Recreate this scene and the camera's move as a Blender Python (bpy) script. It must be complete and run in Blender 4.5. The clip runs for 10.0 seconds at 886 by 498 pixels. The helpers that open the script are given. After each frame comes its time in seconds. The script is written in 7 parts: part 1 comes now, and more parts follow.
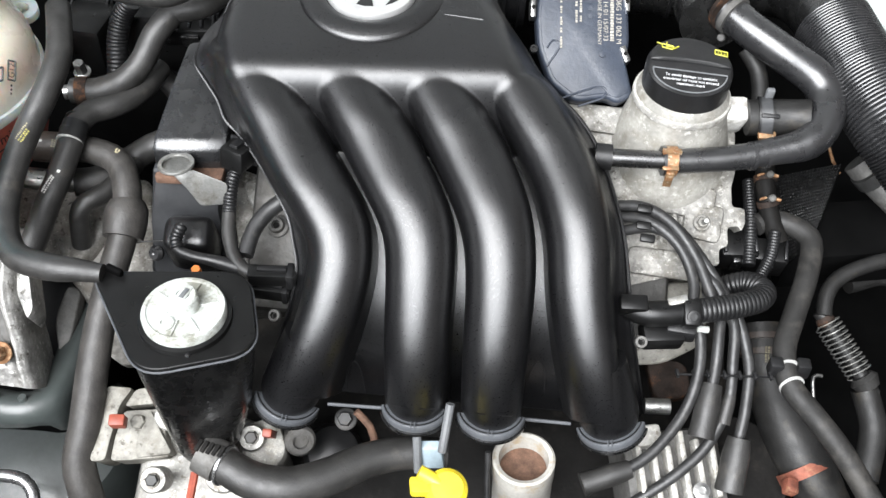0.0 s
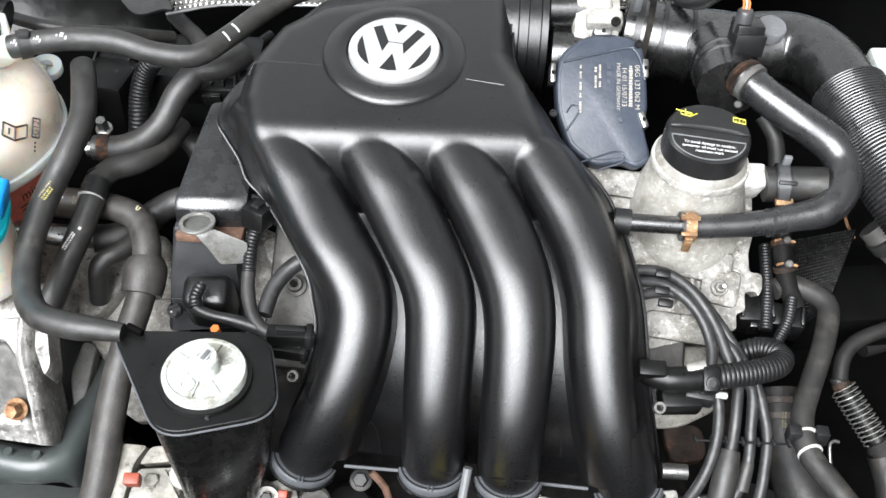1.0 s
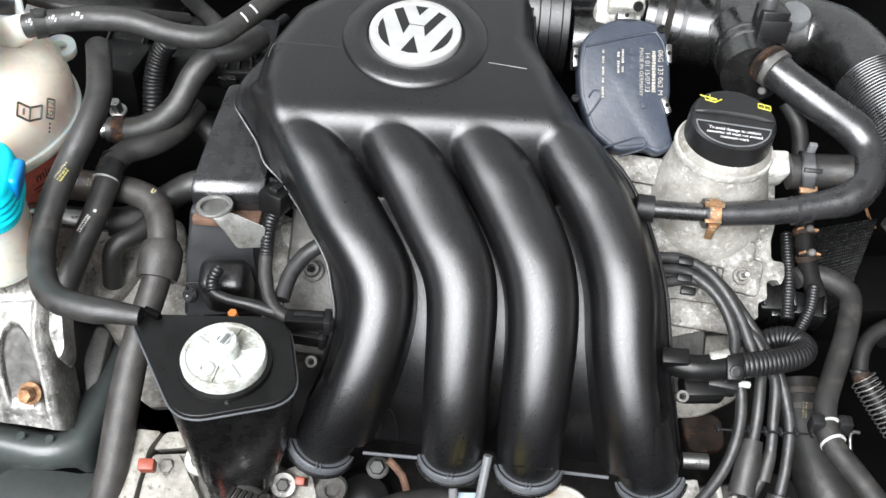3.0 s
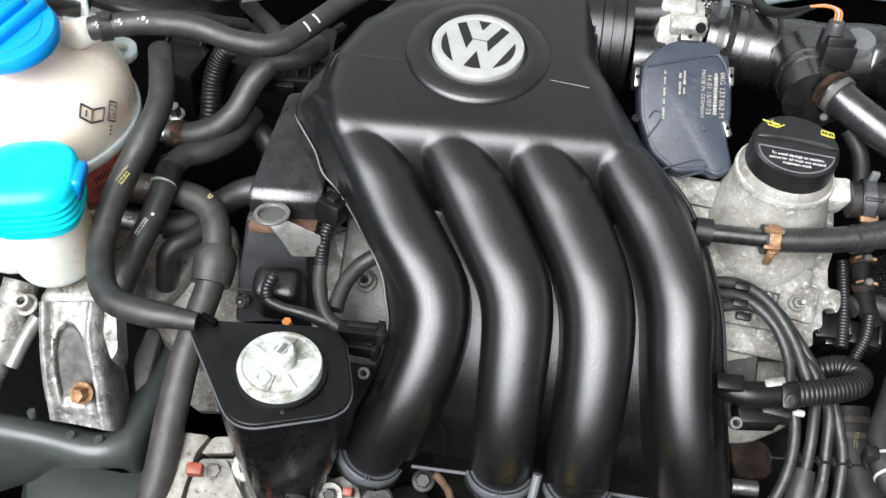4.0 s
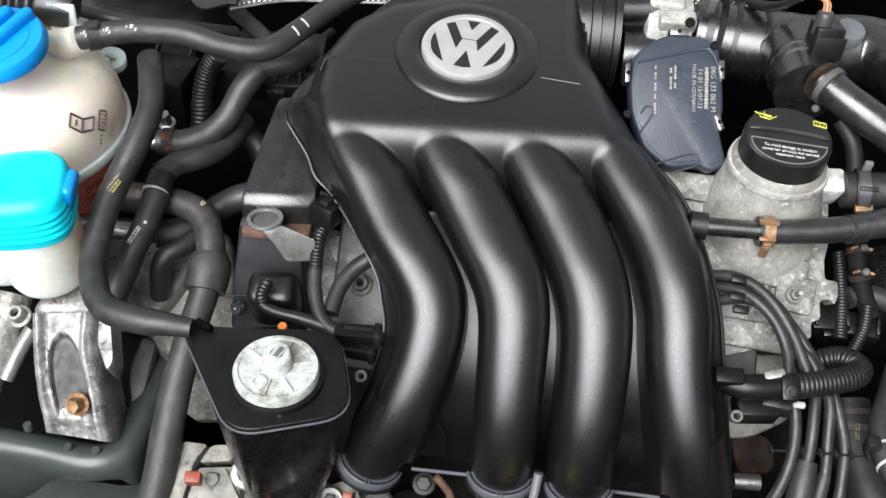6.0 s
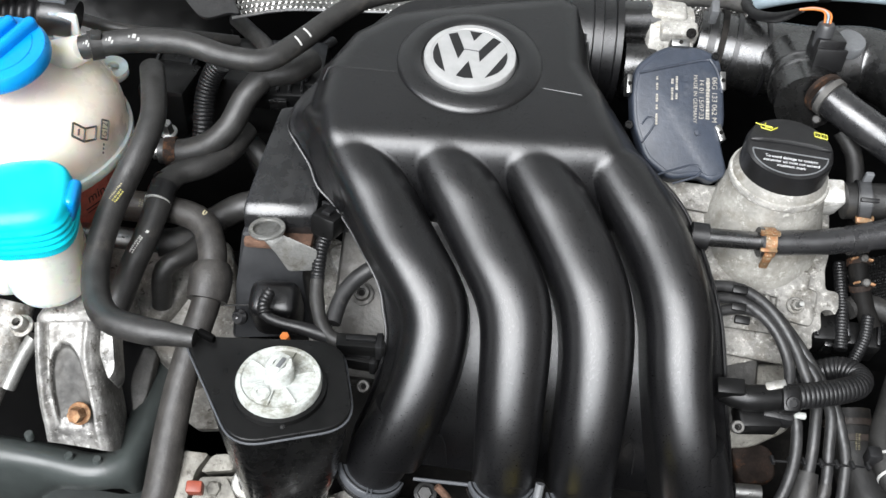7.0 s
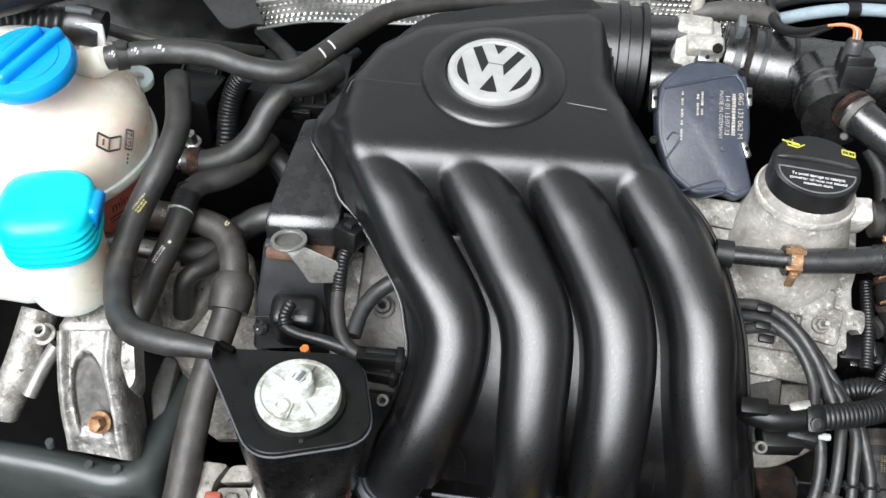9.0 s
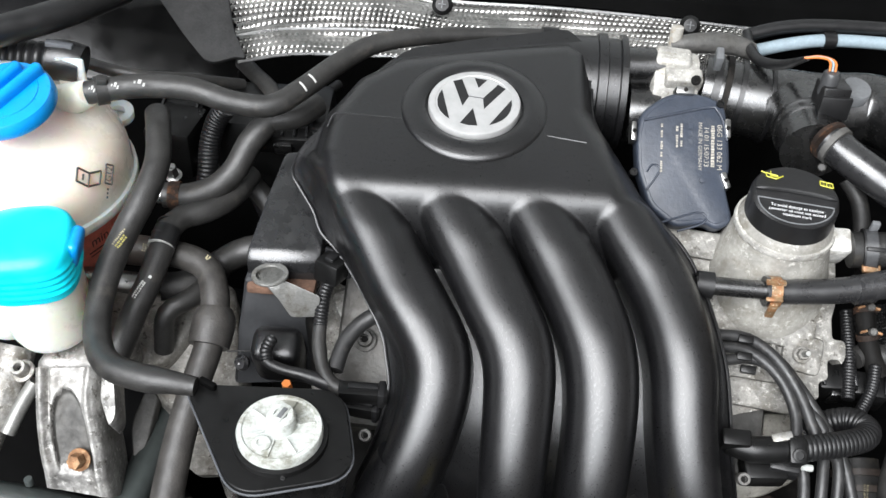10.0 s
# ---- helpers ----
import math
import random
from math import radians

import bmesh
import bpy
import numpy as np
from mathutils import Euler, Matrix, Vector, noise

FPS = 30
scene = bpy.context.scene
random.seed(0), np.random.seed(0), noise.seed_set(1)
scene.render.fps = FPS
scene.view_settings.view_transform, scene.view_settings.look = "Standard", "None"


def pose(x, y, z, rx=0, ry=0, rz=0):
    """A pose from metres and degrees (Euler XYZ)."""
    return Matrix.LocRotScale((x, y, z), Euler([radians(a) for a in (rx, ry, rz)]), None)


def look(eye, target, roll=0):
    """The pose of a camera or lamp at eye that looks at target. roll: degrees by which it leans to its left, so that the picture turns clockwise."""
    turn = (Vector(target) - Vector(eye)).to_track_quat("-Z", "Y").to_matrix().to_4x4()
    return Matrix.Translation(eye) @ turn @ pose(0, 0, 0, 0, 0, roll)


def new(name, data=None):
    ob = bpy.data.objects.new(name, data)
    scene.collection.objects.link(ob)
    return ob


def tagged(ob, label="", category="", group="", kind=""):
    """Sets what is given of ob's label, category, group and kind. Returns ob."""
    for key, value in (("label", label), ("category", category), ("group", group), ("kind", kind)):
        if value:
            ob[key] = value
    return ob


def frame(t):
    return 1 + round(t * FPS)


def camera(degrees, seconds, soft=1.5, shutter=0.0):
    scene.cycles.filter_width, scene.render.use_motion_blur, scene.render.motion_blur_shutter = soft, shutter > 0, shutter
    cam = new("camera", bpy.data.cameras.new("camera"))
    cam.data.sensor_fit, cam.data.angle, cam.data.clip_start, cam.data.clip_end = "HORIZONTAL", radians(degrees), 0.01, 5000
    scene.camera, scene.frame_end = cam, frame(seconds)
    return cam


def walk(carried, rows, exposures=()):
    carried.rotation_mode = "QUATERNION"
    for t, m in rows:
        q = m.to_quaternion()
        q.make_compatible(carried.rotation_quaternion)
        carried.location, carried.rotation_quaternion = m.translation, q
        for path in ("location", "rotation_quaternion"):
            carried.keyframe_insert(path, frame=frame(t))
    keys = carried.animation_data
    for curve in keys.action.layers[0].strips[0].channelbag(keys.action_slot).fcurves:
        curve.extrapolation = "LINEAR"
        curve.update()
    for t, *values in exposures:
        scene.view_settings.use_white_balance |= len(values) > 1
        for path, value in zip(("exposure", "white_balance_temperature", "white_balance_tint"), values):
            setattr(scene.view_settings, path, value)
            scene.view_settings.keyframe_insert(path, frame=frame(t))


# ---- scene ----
cam = camera(47.0, 10.0, soft=1.5)
PATH = [
    (0, (0.0524, 0.0228, 1.3554), (-0.0336, 1.402, -0.0905), 2.16),
    (0.2, (0.05, 0.02, 1.363), (-0.048, 1.41, -0.072), 2.20),
    (0.5, (0.0417, 0.0257, 1.3638), (-0.0605, 1.4534, -0.0331), 1.97),
    (1, (0.037, 0.0296, 1.3672), (-0.0555, 1.4675, -0.0199), 2.80),
    (1.5, (0.0206, 0.0193, 1.3622), (-0.0611, 1.4645, -0.018), 5.12),
    (2, (0.017, 0.0224, 1.36), (-0.0564, 1.464, -0.0244), 5.11),
    (2.5, (0.0186, 0.0289, 1.3567), (-0.038, 1.4725, -0.0264), 5.27),
    (3, (0.0192, 0.0306, 1.3567), (-0.0636, 1.459, -0.0407), 3.51),
    (3.2, (-0.0011, 0.0414, 1.3669), (-0.1041, 1.4454, -0.0538), 3.39),
    (4.5, (-0.007, 0.0301, 1.3552), (-0.1348, 1.4717, -0.0251), 4.51),
    (5, (-0.0091, 0.0301, 1.3526), (-0.1267, 1.4695, -0.0309), 4.89),
    (5.5, (-0.0067, 0.0329, 1.3533), (-0.1252, 1.4639, -0.0389), 4.23),
    (5.7, (-0.0036, 0.0303, 1.352), (-0.1234, 1.4667, -0.0345), 3.20),
    (6.8, (-0.0039, 0.0308, 1.3558), (-0.1303, 1.4908, -0.0053), 2.97),
    (7, (-0.0079, 0.0323, 1.3567), (-0.1256, 1.4836, -0.0144), 3.32),
    (7.5, (-0.0042, 0.0323, 1.3544), (-0.1203, 1.4705, -0.0305), 2.66),
    (8, (-0.0066, 0.0336, 1.3556), (-0.1302, 1.4725, -0.0279), 2.61),
    (8.5, (-0.0112, 0.037, 1.3603), (-0.1398, 1.4956, -0.002), 3.61),
    (9, (-0.0083, 0.0381, 1.3584), (-0.1709, 1.4927, -0.0047), 2.84),
    (9.5, (-0.0071, 0.045, 1.364), (-0.1643, 1.5001, 0.0009), 3.08),
    (10, (-0.0073, 0.0433, 1.3636), (-0.1447, 1.5324, 0.0356), 3.18),
]
EXPOSURE = [(0, 0.86), (0.5, 1.0), (1, 1.0), (2.5, 0.88), (3.2, 0.84), (4.5, 0.46), (5.7, 0.38), (7, 0.5), (10, 0.55)]
walk(cam, [(t, look(eye, target, roll)) for t, eye, target, roll in PATH], EXPOSURE)

# ---- daylight ----
world = bpy.data.worlds.new("overcast_sky")
scene.world = world
world.use_nodes = True
wn, wl = world.node_tree.nodes, world.node_tree.links
sky = wn.new("ShaderNodeTexSky")
sky.sky_type, sky.sun_disc = "NISHITA", False
sky.sun_elevation, sky.sun_rotation = radians(52), radians(200)
sky.air_density, sky.dust_density = 1.0, 4.0
pale = wn.new("ShaderNodeHueSaturation")
pale.inputs["Saturation"].default_value = 0.4
wl.new(sky.outputs["Color"], pale.inputs["Color"])
wl.new(pale.outputs["Color"], wn["Background"].inputs["Color"])
wn["Background"].inputs["Strength"].default_value = 0.105
sun = new("sun", bpy.data.lights.new("sun", "SUN"))
sun.data.energy, sun.data.angle, sun.data.color = 5.8, radians(58), (0.968, 1.0, 1.04)
sun.matrix_world = look((-1.3, -2.3, 3.5), (0, 0.6, 0.8))


# ---- materials ----
def material(name, base, rough=0.5, metal=0.0, var=0.25, scale=40.0, bump=0.0, bump_scale=400.0, dirt=None,
             dirt_amount=0.0, dirt_scale=18.0, rough_var=0.1, coat=0.0, sss=0.0, spec=0.5, through_light=0.0,
             specks=None, speck_scale=330.0, pits=None, ior=1.5, fine=0.35, rough_scale=0.0):
    """A surface with two scales of colour change, dirt in patches with their own outline, uneven gloss and fine relief."""
    m = bpy.data.materials.new(name)
    m.use_nodes = True
    n, l = m.node_tree.nodes, m.node_tree.links
    b = n["Principled BSDF"]
    co = n.new("ShaderNodeTexCoord")

    def tex(s, detail=5.0, rough_=0.6):
        t = n.new("ShaderNodeTexNoise")
        t.inputs["Scale"].default_value, t.inputs["Detail"].default_value = s, detail
        t.inputs["Roughness"].default_value = rough_
        l.new(co.outputs["Object"], t.inputs["Vector"])
        return t

    def mix(fac, a, c, mode="MIX"):
        x = n.new("ShaderNodeMix")
        x.data_type, x.blend_type = "RGBA", mode
        for socket, v in ((x.inputs[0], fac), (x.inputs[6], a), (x.inputs[7], c)):
            if isinstance(v, bpy.types.NodeSocket):
                l.new(v, socket)
            else:
                socket.default_value = v
        return x.outputs[2]

    def ramp(src, lo, hi, a=0.0, c=1.0):
        r = n.new("ShaderNodeMapRange")
        r.inputs[1].default_value, r.inputs[2].default_value = lo, hi
        r.inputs[3].default_value, r.inputs[4].default_value = a, c
        l.new(src, r.inputs[0])
        return r.outputs[0]

    big, small = tex(scale), tex(scale * 9, 3)
    lo = tuple(c * (1 - var) for c in base) + (1,)
    hi = tuple(min(1, c * (1 + var)) for c in base) + (1,)
    col = mix(ramp(big.outputs["Fac"], 0.35, 0.65), lo, hi)
    col = mix(ramp(small.outputs["Fac"], 0.3, 0.7, 0.0, fine), col, mix(0.5, lo, (0, 0, 0, 1)))
    if dirt:
        patch = tex(dirt_scale, 9, 0.72)
        col = mix(ramp(patch.outputs["Fac"], 0.62 - 0.3 * dirt_amount, 0.72 - 0.2 * dirt_amount), col, (*dirt, 1))
    if specks:
        col = mix(ramp(tex(speck_scale, 6, 0.75).outputs["Fac"], 0.56, 0.66), col, (*specks, 1))
    if pits:
        col = mix(ramp(tex(speck_scale * 0.6, 8, 0.7).outputs["Fac"], 0.42, 0.36), col, (*pits, 1))
    l.new(col, b.inputs["Base Color"])
    l.new(ramp(tex(rough_scale or scale * 2.3, 6).outputs["Fac"], 0.3, 0.7, max(0.02, rough - rough_var), min(1, rough + rough_var)), b.inputs["Roughness"])
    b.inputs["Metallic"].default_value = metal
    b.inputs["IOR"].default_value = ior
    b.inputs["Coat Weight"].default_value = coat
    b.inputs["Specular IOR Level"].default_value = spec
    if sss:
        b.inputs["Subsurface Weight"].default_value = sss
        b.inputs["Subsurface Radius"].default_value = (0.06, 0.036, 0.024)
        b.inputs["Subsurface Scale"].default_value = 0.5
    if through_light:
        b.inputs["Transmission Weight"].default_value = through_light
    if bump:
        bp = n.new("ShaderNodeBump")
        bp.inputs["Strength"].default_value, bp.inputs["Distance"].default_value = bump, 0.001
        l.new(tex(bump_scale, 4).outputs["Fac"], bp.inputs["Height"])
        l.new(bp.outputs["Normal"], b.inputs["Normal"])
    return m


PLASTIC = material("black_moulded_plastic", (0.0042, 0.0042, 0.0047), 0.34, var=0.3, scale=25, bump=0.12, bump_scale=2600, rough_var=0.1, rough_scale=900, spec=0.74, ior=1.54)
LID = material("plain_black_lid_plastic", (0.006, 0.006, 0.006), 0.35, var=0.3, bump=0.05, spec=0.3)
PLASTIC_ROUGH = material("matt_black_plastic", (0.01, 0.01, 0.0105), 0.42, var=0.3, bump=0.12, bump_scale=900, spec=0.5)
PLASTIC_GLOSS = material("glossy_black_plastic", (0.006, 0.006, 0.006), 0.27, var=0.3, bump=0.05, bump_scale=500, spec=1.0, ior=1.65, rough_var=0.08)
RUBBER = material("black_rubber", (0.024, 0.0232, 0.022), 0.48, var=0.35, scale=60, bump=0.25, bump_scale=700, dirt=(0.045, 0.041, 0.036), dirt_amount=0.2, dirt_scale=40, spec=0.6)
RUBBER_GREY = material("greyed_rubber", (0.017, 0.0164, 0.0155), 0.6, var=0.25, scale=50, bump=0.2, bump_scale=600, dirt=(0.04, 0.037, 0.033), dirt_amount=0.3, dirt_scale=30, spec=0.4)
# A darker copy of RUBBER that carries the shade of the right side.
RUBBER_SHADED = material("shaded_black_rubber", (0.014, 0.0137, 0.0132), 0.5, var=0.4, scale=60, bump=0.25, bump_scale=700, dirt=(0.03, 0.026, 0.02), dirt_amount=0.25, dirt_scale=40, spec=0.4)
RUBBER_BROWN = material("browned_rubber", (0.042, 0.039, 0.036), 0.5, var=0.35, scale=60, bump=0.3, bump_scale=500, dirt=(0.05, 0.046, 0.041), dirt_amount=0.25, dirt_scale=50, spec=0.5)
RUBBER_SHINY = material("smooth_rubber", (0.018, 0.018, 0.019), 0.3, var=0.25, bump=0.06, bump_scale=300, spec=1.0)
LEAD = material("grey_lead_sheath", (0.024, 0.024, 0.0242), 0.42, spec=0.5, var=0.35, scale=90, bump=0.2, dirt=(0.045, 0.043, 0.04), dirt_amount=0.25, dirt_scale=120)
ALLOY = material("cast_aluminium", (0.36, 0.352, 0.33), 0.5, 0.4, var=0.42, scale=70, bump=0.7, bump_scale=260, dirt=(0.15, 0.135, 0.11), dirt_amount=0.4, dirt_scale=45, specks=(0.55, 0.54, 0.5), speck_scale=260, pits=(0.09, 0.08, 0.065))
ALLOY_PALE = material("chalky_aluminium", (0.42, 0.408, 0.378), 0.56, 0.2, var=0.35, scale=80, bump=0.7, bump_scale=240, dirt=(0.32, 0.3, 0.25), dirt_amount=0.3, dirt_scale=50, specks=(0.72, 0.71, 0.66), speck_scale=300, pits=(0.2, 0.18, 0.15))
MOUNT = material("blotchy_cast_aluminium", (0.34, 0.333, 0.318), 0.48, 0.45, var=0.5, scale=55, bump=0.8, bump_scale=240, dirt=(0.2, 0.192, 0.178), dirt_amount=0.4, dirt_scale=38, specks=(0.62, 0.61, 0.58), speck_scale=210, pits=(0.08, 0.075, 0.065))
ALLOY_DARK = material("stained_aluminium", (0.15, 0.147, 0.14), 0.6, 0.4, var=0.45, scale=30, bump=0.7, bump_scale=200, dirt=(0.075, 0.071, 0.065), dirt_amount=0.6, dirt_scale=30)
STEEL = material("bright_steel", (0.36, 0.36, 0.35), 0.33, 0.95, var=0.15, bump=0.2)
DULL_STEEL = material("dull_grey_steel", (0.035, 0.035, 0.034), 0.5, 0.3, var=0.3, bump=0.2, dirt=(0.05, 0.045, 0.04), dirt_amount=0.4)
DARKGREY = material("dark_grey_plastic", (0.045, 0.046, 0.048), 0.4, var=0.2, bump=0.05)
CHROME = material("polished_silver", (0.5, 0.5, 0.5), 0.3, 0.9, var=0.05)
SILVER_PAINT = material("silver_paint", (0.5, 0.5, 0.495), 0.34, 0.4, var=0.04, scale=8)
RUST = material("rusted_steel", (0.3, 0.15, 0.07), 0.75, 0.3, var=0.4, scale=120, bump=0.8, bump_scale=500, dirt=(0.42, 0.28, 0.16), dirt_amount=0.5, dirt_scale=150)
REDRUST = material("red_brown_rust", (0.2, 0.065, 0.04), 0.7, 0.2, var=0.4, scale=90, bump=0.5, bump_scale=400, dirt=(0.28, 0.14, 0.08), dirt_amount=0.3, dirt_scale=120)
DARKRUST = material("dark_oily_rust", (0.03, 0.021, 0.017), 0.7, 0.2, var=0.5, scale=60, bump=0.5, spec=0.2, dirt=(0.13, 0.06, 0.03), dirt_amount=0.25, dirt_scale=70)
RUSTCLIP = material("rust_stained_spring_steel", (0.3, 0.19, 0.1), 0.5, 0.4, var=0.4, scale=150, bump=0.4, dirt=(0.28, 0.12, 0.05), dirt_amount=0.5, dirt_scale=180, specks=(0.5, 0.44, 0.34), speck_scale=350)
GREYSTEEL = material("worn_zinc_plate", (0.3, 0.3, 0.285), 0.42, 0.6, var=0.25, scale=60, bump=0.3, dirt=(0.16, 0.15, 0.13), dirt_amount=0.4, dirt_scale=60)
NECK_CAST = material("smooth_chalky_casting", (0.34, 0.33, 0.3), 0.55, 0.2, var=0.25, scale=40, bump=0.5, bump_scale=200, dirt=(0.2, 0.185, 0.155), dirt_amount=0.4, dirt_scale=34, specks=(0.5, 0.49, 0.45), speck_scale=220)
COLLAR = material("grey_port_plastic", (0.085, 0.09, 0.098), 0.42, var=0.15, scale=60, bump=0.15)
VALVE = material("weathered_cast_aluminium", (0.22, 0.213, 0.196), 0.55, 0.3, var=0.45, scale=60, bump=0.8, bump_scale=230, dirt=(0.1, 0.091, 0.074), dirt_amount=0.42, dirt_scale=40, specks=(0.42, 0.41, 0.38), speck_scale=240, pits=(0.05, 0.044, 0.035))
VALVE_LOW = material("oil_stained_casting", (0.2, 0.192, 0.168), 0.55, 0.3, var=0.3, scale=50, bump=0.6, bump_scale=300, dirt=(0.11, 0.1, 0.08), dirt_amount=0.35, dirt_scale=35, pits=(0.06, 0.053, 0.042), speck_scale=330)
BRACKET = material("mottled_brown_grey_casting", (0.3, 0.288, 0.264), 0.6, 0.3, var=0.5, scale=45, bump=0.8, bump_scale=200, dirt=(0.13, 0.118, 0.1), dirt_amount=0.5, dirt_scale=32, specks=(0.38, 0.37, 0.34), speck_scale=200, pits=(0.05, 0.043, 0.035))
CHALK = material("chalky_white_corrosion", (0.62, 0.61, 0.58), 0.6, 0.15, var=0.3, scale=120, bump=0.6, bump_scale=250, dirt=(0.3, 0.285, 0.25), dirt_amount=0.3, dirt_scale=70)
UNION = material("brown_black_union", (0.035, 0.026, 0.021), 0.5, var=0.4, scale=80, bump=0.3)
DUSTY = material("dusty_black_plastic", (0.013, 0.0133, 0.014), 0.28, var=0.3, scale=35, bump=0.12, bump_scale=700, spec=0.9, dirt=(0.011, 0.0115, 0.012), dirt_amount=0.35, dirt_scale=60)
PANEL = material("grey_black_sheet", (0.028, 0.029, 0.031), 0.45, var=0.2, scale=30, bump=0.1, spec=0.5)
PALE_PAINT = material("pale_grey_green_paint", (0.5, 0.54, 0.52), 0.3, var=0.05, coat=0.4)
TANK = material("milky_translucent_plastic", (0.92, 0.81, 0.7), 0.28, var=0.04, scale=14, sss=0.8, fine=0.05)
COOLANT = material("pink_coolant_behind_plastic", (0.8, 0.21, 0.15), 0.32, var=0.25, scale=20, sss=0.2)
NECK = material("ivory_plastic", (0.93, 0.91, 0.81), 0.32, var=0.03, sss=0.9, fine=0.03)
BLUE = material("blue_plastic", (0.0, 0.27, 0.7), 0.35, var=0.08, fine=0.1)
CYAN = material("bright_blue_plastic", (0.0, 0.8, 1.0), 0.42, var=0.06, fine=0.05)
GREY_PAINT = material("grey_green_body_paint", (0.05, 0.058, 0.056), 0.4, 0.0, var=0.15, scale=12, bump=0.12, coat=0.12, dirt=(0.09, 0.09, 0.085), dirt_amount=0.1)
BLUEGREY = material("blue_grey_plastic", (0.036, 0.044, 0.061), 0.42, var=0.15, scale=25, bump=0.2, dirt=(0.06, 0.066, 0.078), dirt_amount=0.2)
WHITECAP = material("dusty_white_plastic", (0.55, 0.575, 0.55), 0.4, var=0.18, scale=60, dirt=(0.22, 0.22, 0.185), dirt_amount=0.5, dirt_scale=60)
GREYPLASTIC = material("grey_plastic", (0.13, 0.135, 0.14), 0.45, var=0.15, bump=0.15)
CUP = material("pale_grey_plastic", (0.4, 0.385, 0.35), 0.55, var=0.15, dirt=(0.3, 0.24, 0.16), dirt_amount=0.3, dirt_scale=60)
ORANGE = material("orange_plastic", (0.62, 0.19, 0.04), 0.4, var=0.1)
REDPLASTIC = material("brick_red_plastic", (0.26, 0.055, 0.03), 0.5, var=0.3)
YELLOW = material("yellow_plastic", (0.9, 0.72, 0.04), 0.4, var=0.08)
PRINT = material("white_print", (0.45, 0.45, 0.43), 0.6, var=0.2, scale=200)
PRINT_WHITE = material("clear_white_print", (0.75, 0.76, 0.76), 0.6, var=0.1, scale=200)
PRINT_DIM = material("faint_tan_print", (0.34, 0.32, 0.28), 0.6, var=0.4, scale=400)
PRINT_BLACK = material("black_print", (0.025, 0.022, 0.02), 0.5, var=0.1)
PRINT_YELLOW = material("yellow_print", (0.5, 0.48, 0.05), 0.5, var=0.1)
PRINT_BUFF = material("faded_buff_print", (0.26, 0.23, 0.14), 0.7, var=0.4, scale=300)
PRINT_OCHRE = material("worn_yellow_print", (0.3, 0.27, 0.06), 0.7, var=0.4, scale=300)
PALE_BLUE = material("pale_blue_sleeve", (0.3, 0.375, 0.42), 0.45, var=0.1)
DARKMETAL = material("dark_oily_metal", (0.009, 0.0085, 0.008), 0.65, 0.0, spec=0.1, var=0.4, scale=25, bump=0.5, bump_scale=150, dirt=(0.028, 0.025, 0.022), dirt_amount=0.3)
# Albedo close to zero: the shade of a deep bay, put into the colour.
BAY = material("bay_shade_black", (0.003, 0.003, 0.003), 0.7, spec=0.03, var=0.4, scale=10, bump=0.4, bump_scale=60)
BROWNRUST = material("brown_surface_rust", (0.16, 0.09, 0.06), 0.8, 0.2, var=0.4, scale=90, bump=0.6)
# Paleness chosen for the light it throws up, not for a known surface.
BOUNCE_GROUND = material("pale_bounce_ground", (0.32, 0.31, 0.295), 0.85, var=0.3, scale=6, bump=0.8, bump_scale=120)
# For the added out-of-view walls that block the low sky.
SKY_BLOCK = material("grey_brown_sky_block", (0.15, 0.138, 0.125), 0.8, var=0.2, scale=3, bump=0.5, bump_scale=60)
FLAP = material("dark_grey_felt", (0.028, 0.028, 0.028), 0.8, var=0.2, scale=60, bump=0.3, spec=0.2)
INNER = material("black_inner_panel", (0.003, 0.003, 0.003), 0.2, var=0.3, scale=15, bump=0.35, bump_scale=25, spec=0.3)
# Pale so that the unseen bonnet reflects light onto the plenum.
HOOD = material("pale_bonnet_bounce", (0.78, 0.8, 0.79), 0.5, var=0.1, scale=4)
HEATMESH = material("perforated_black_shield", (0.018, 0.018, 0.018), 0.28, 0.5, var=0.3, bump=0.6, bump_scale=300)


def foil_material():
    """Aluminium heat foil pressed with a close grid of round pimples."""
    m = bpy.data.materials.new("embossed_heat_foil")
    m.use_nodes = True
    n, l = m.node_tree.nodes, m.node_tree.links
    b = n["Principled BSDF"]
    b.inputs["Metallic"].default_value, b.inputs["Roughness"].default_value = 0.9, 0.27
    co = n.new("ShaderNodeTexCoord")
    no = n.new("ShaderNodeTexNoise")
    no.inputs["Scale"].default_value, no.inputs["Detail"].default_value = 30, 6
    l.new(co.outputs["Object"], no.inputs["Vector"])
    cr = n.new("ShaderNodeValToRGB")
    cr.color_ramp.elements[0].color, cr.color_ramp.elements[0].position = (0.22, 0.22, 0.21, 1), 0.35
    cr.color_ramp.elements[1].color, cr.color_ramp.elements[1].position = (0.52, 0.51, 0.49, 1), 0.65
    l.new(no.outputs["Fac"], cr.inputs[0])
    l.new(cr.outputs[0], b.inputs["Base Color"])
    return m


FOIL = foil_material()

# ---- building helpers ----
ORIGIN = {}


def thing(name, at, label, category, group=""):
    ob = new(name)
    ob.empty_display_size = 0.02
    ob.location = at
    ORIGIN[ob] = Vector(at)
    return tagged(ob, label, category, group)


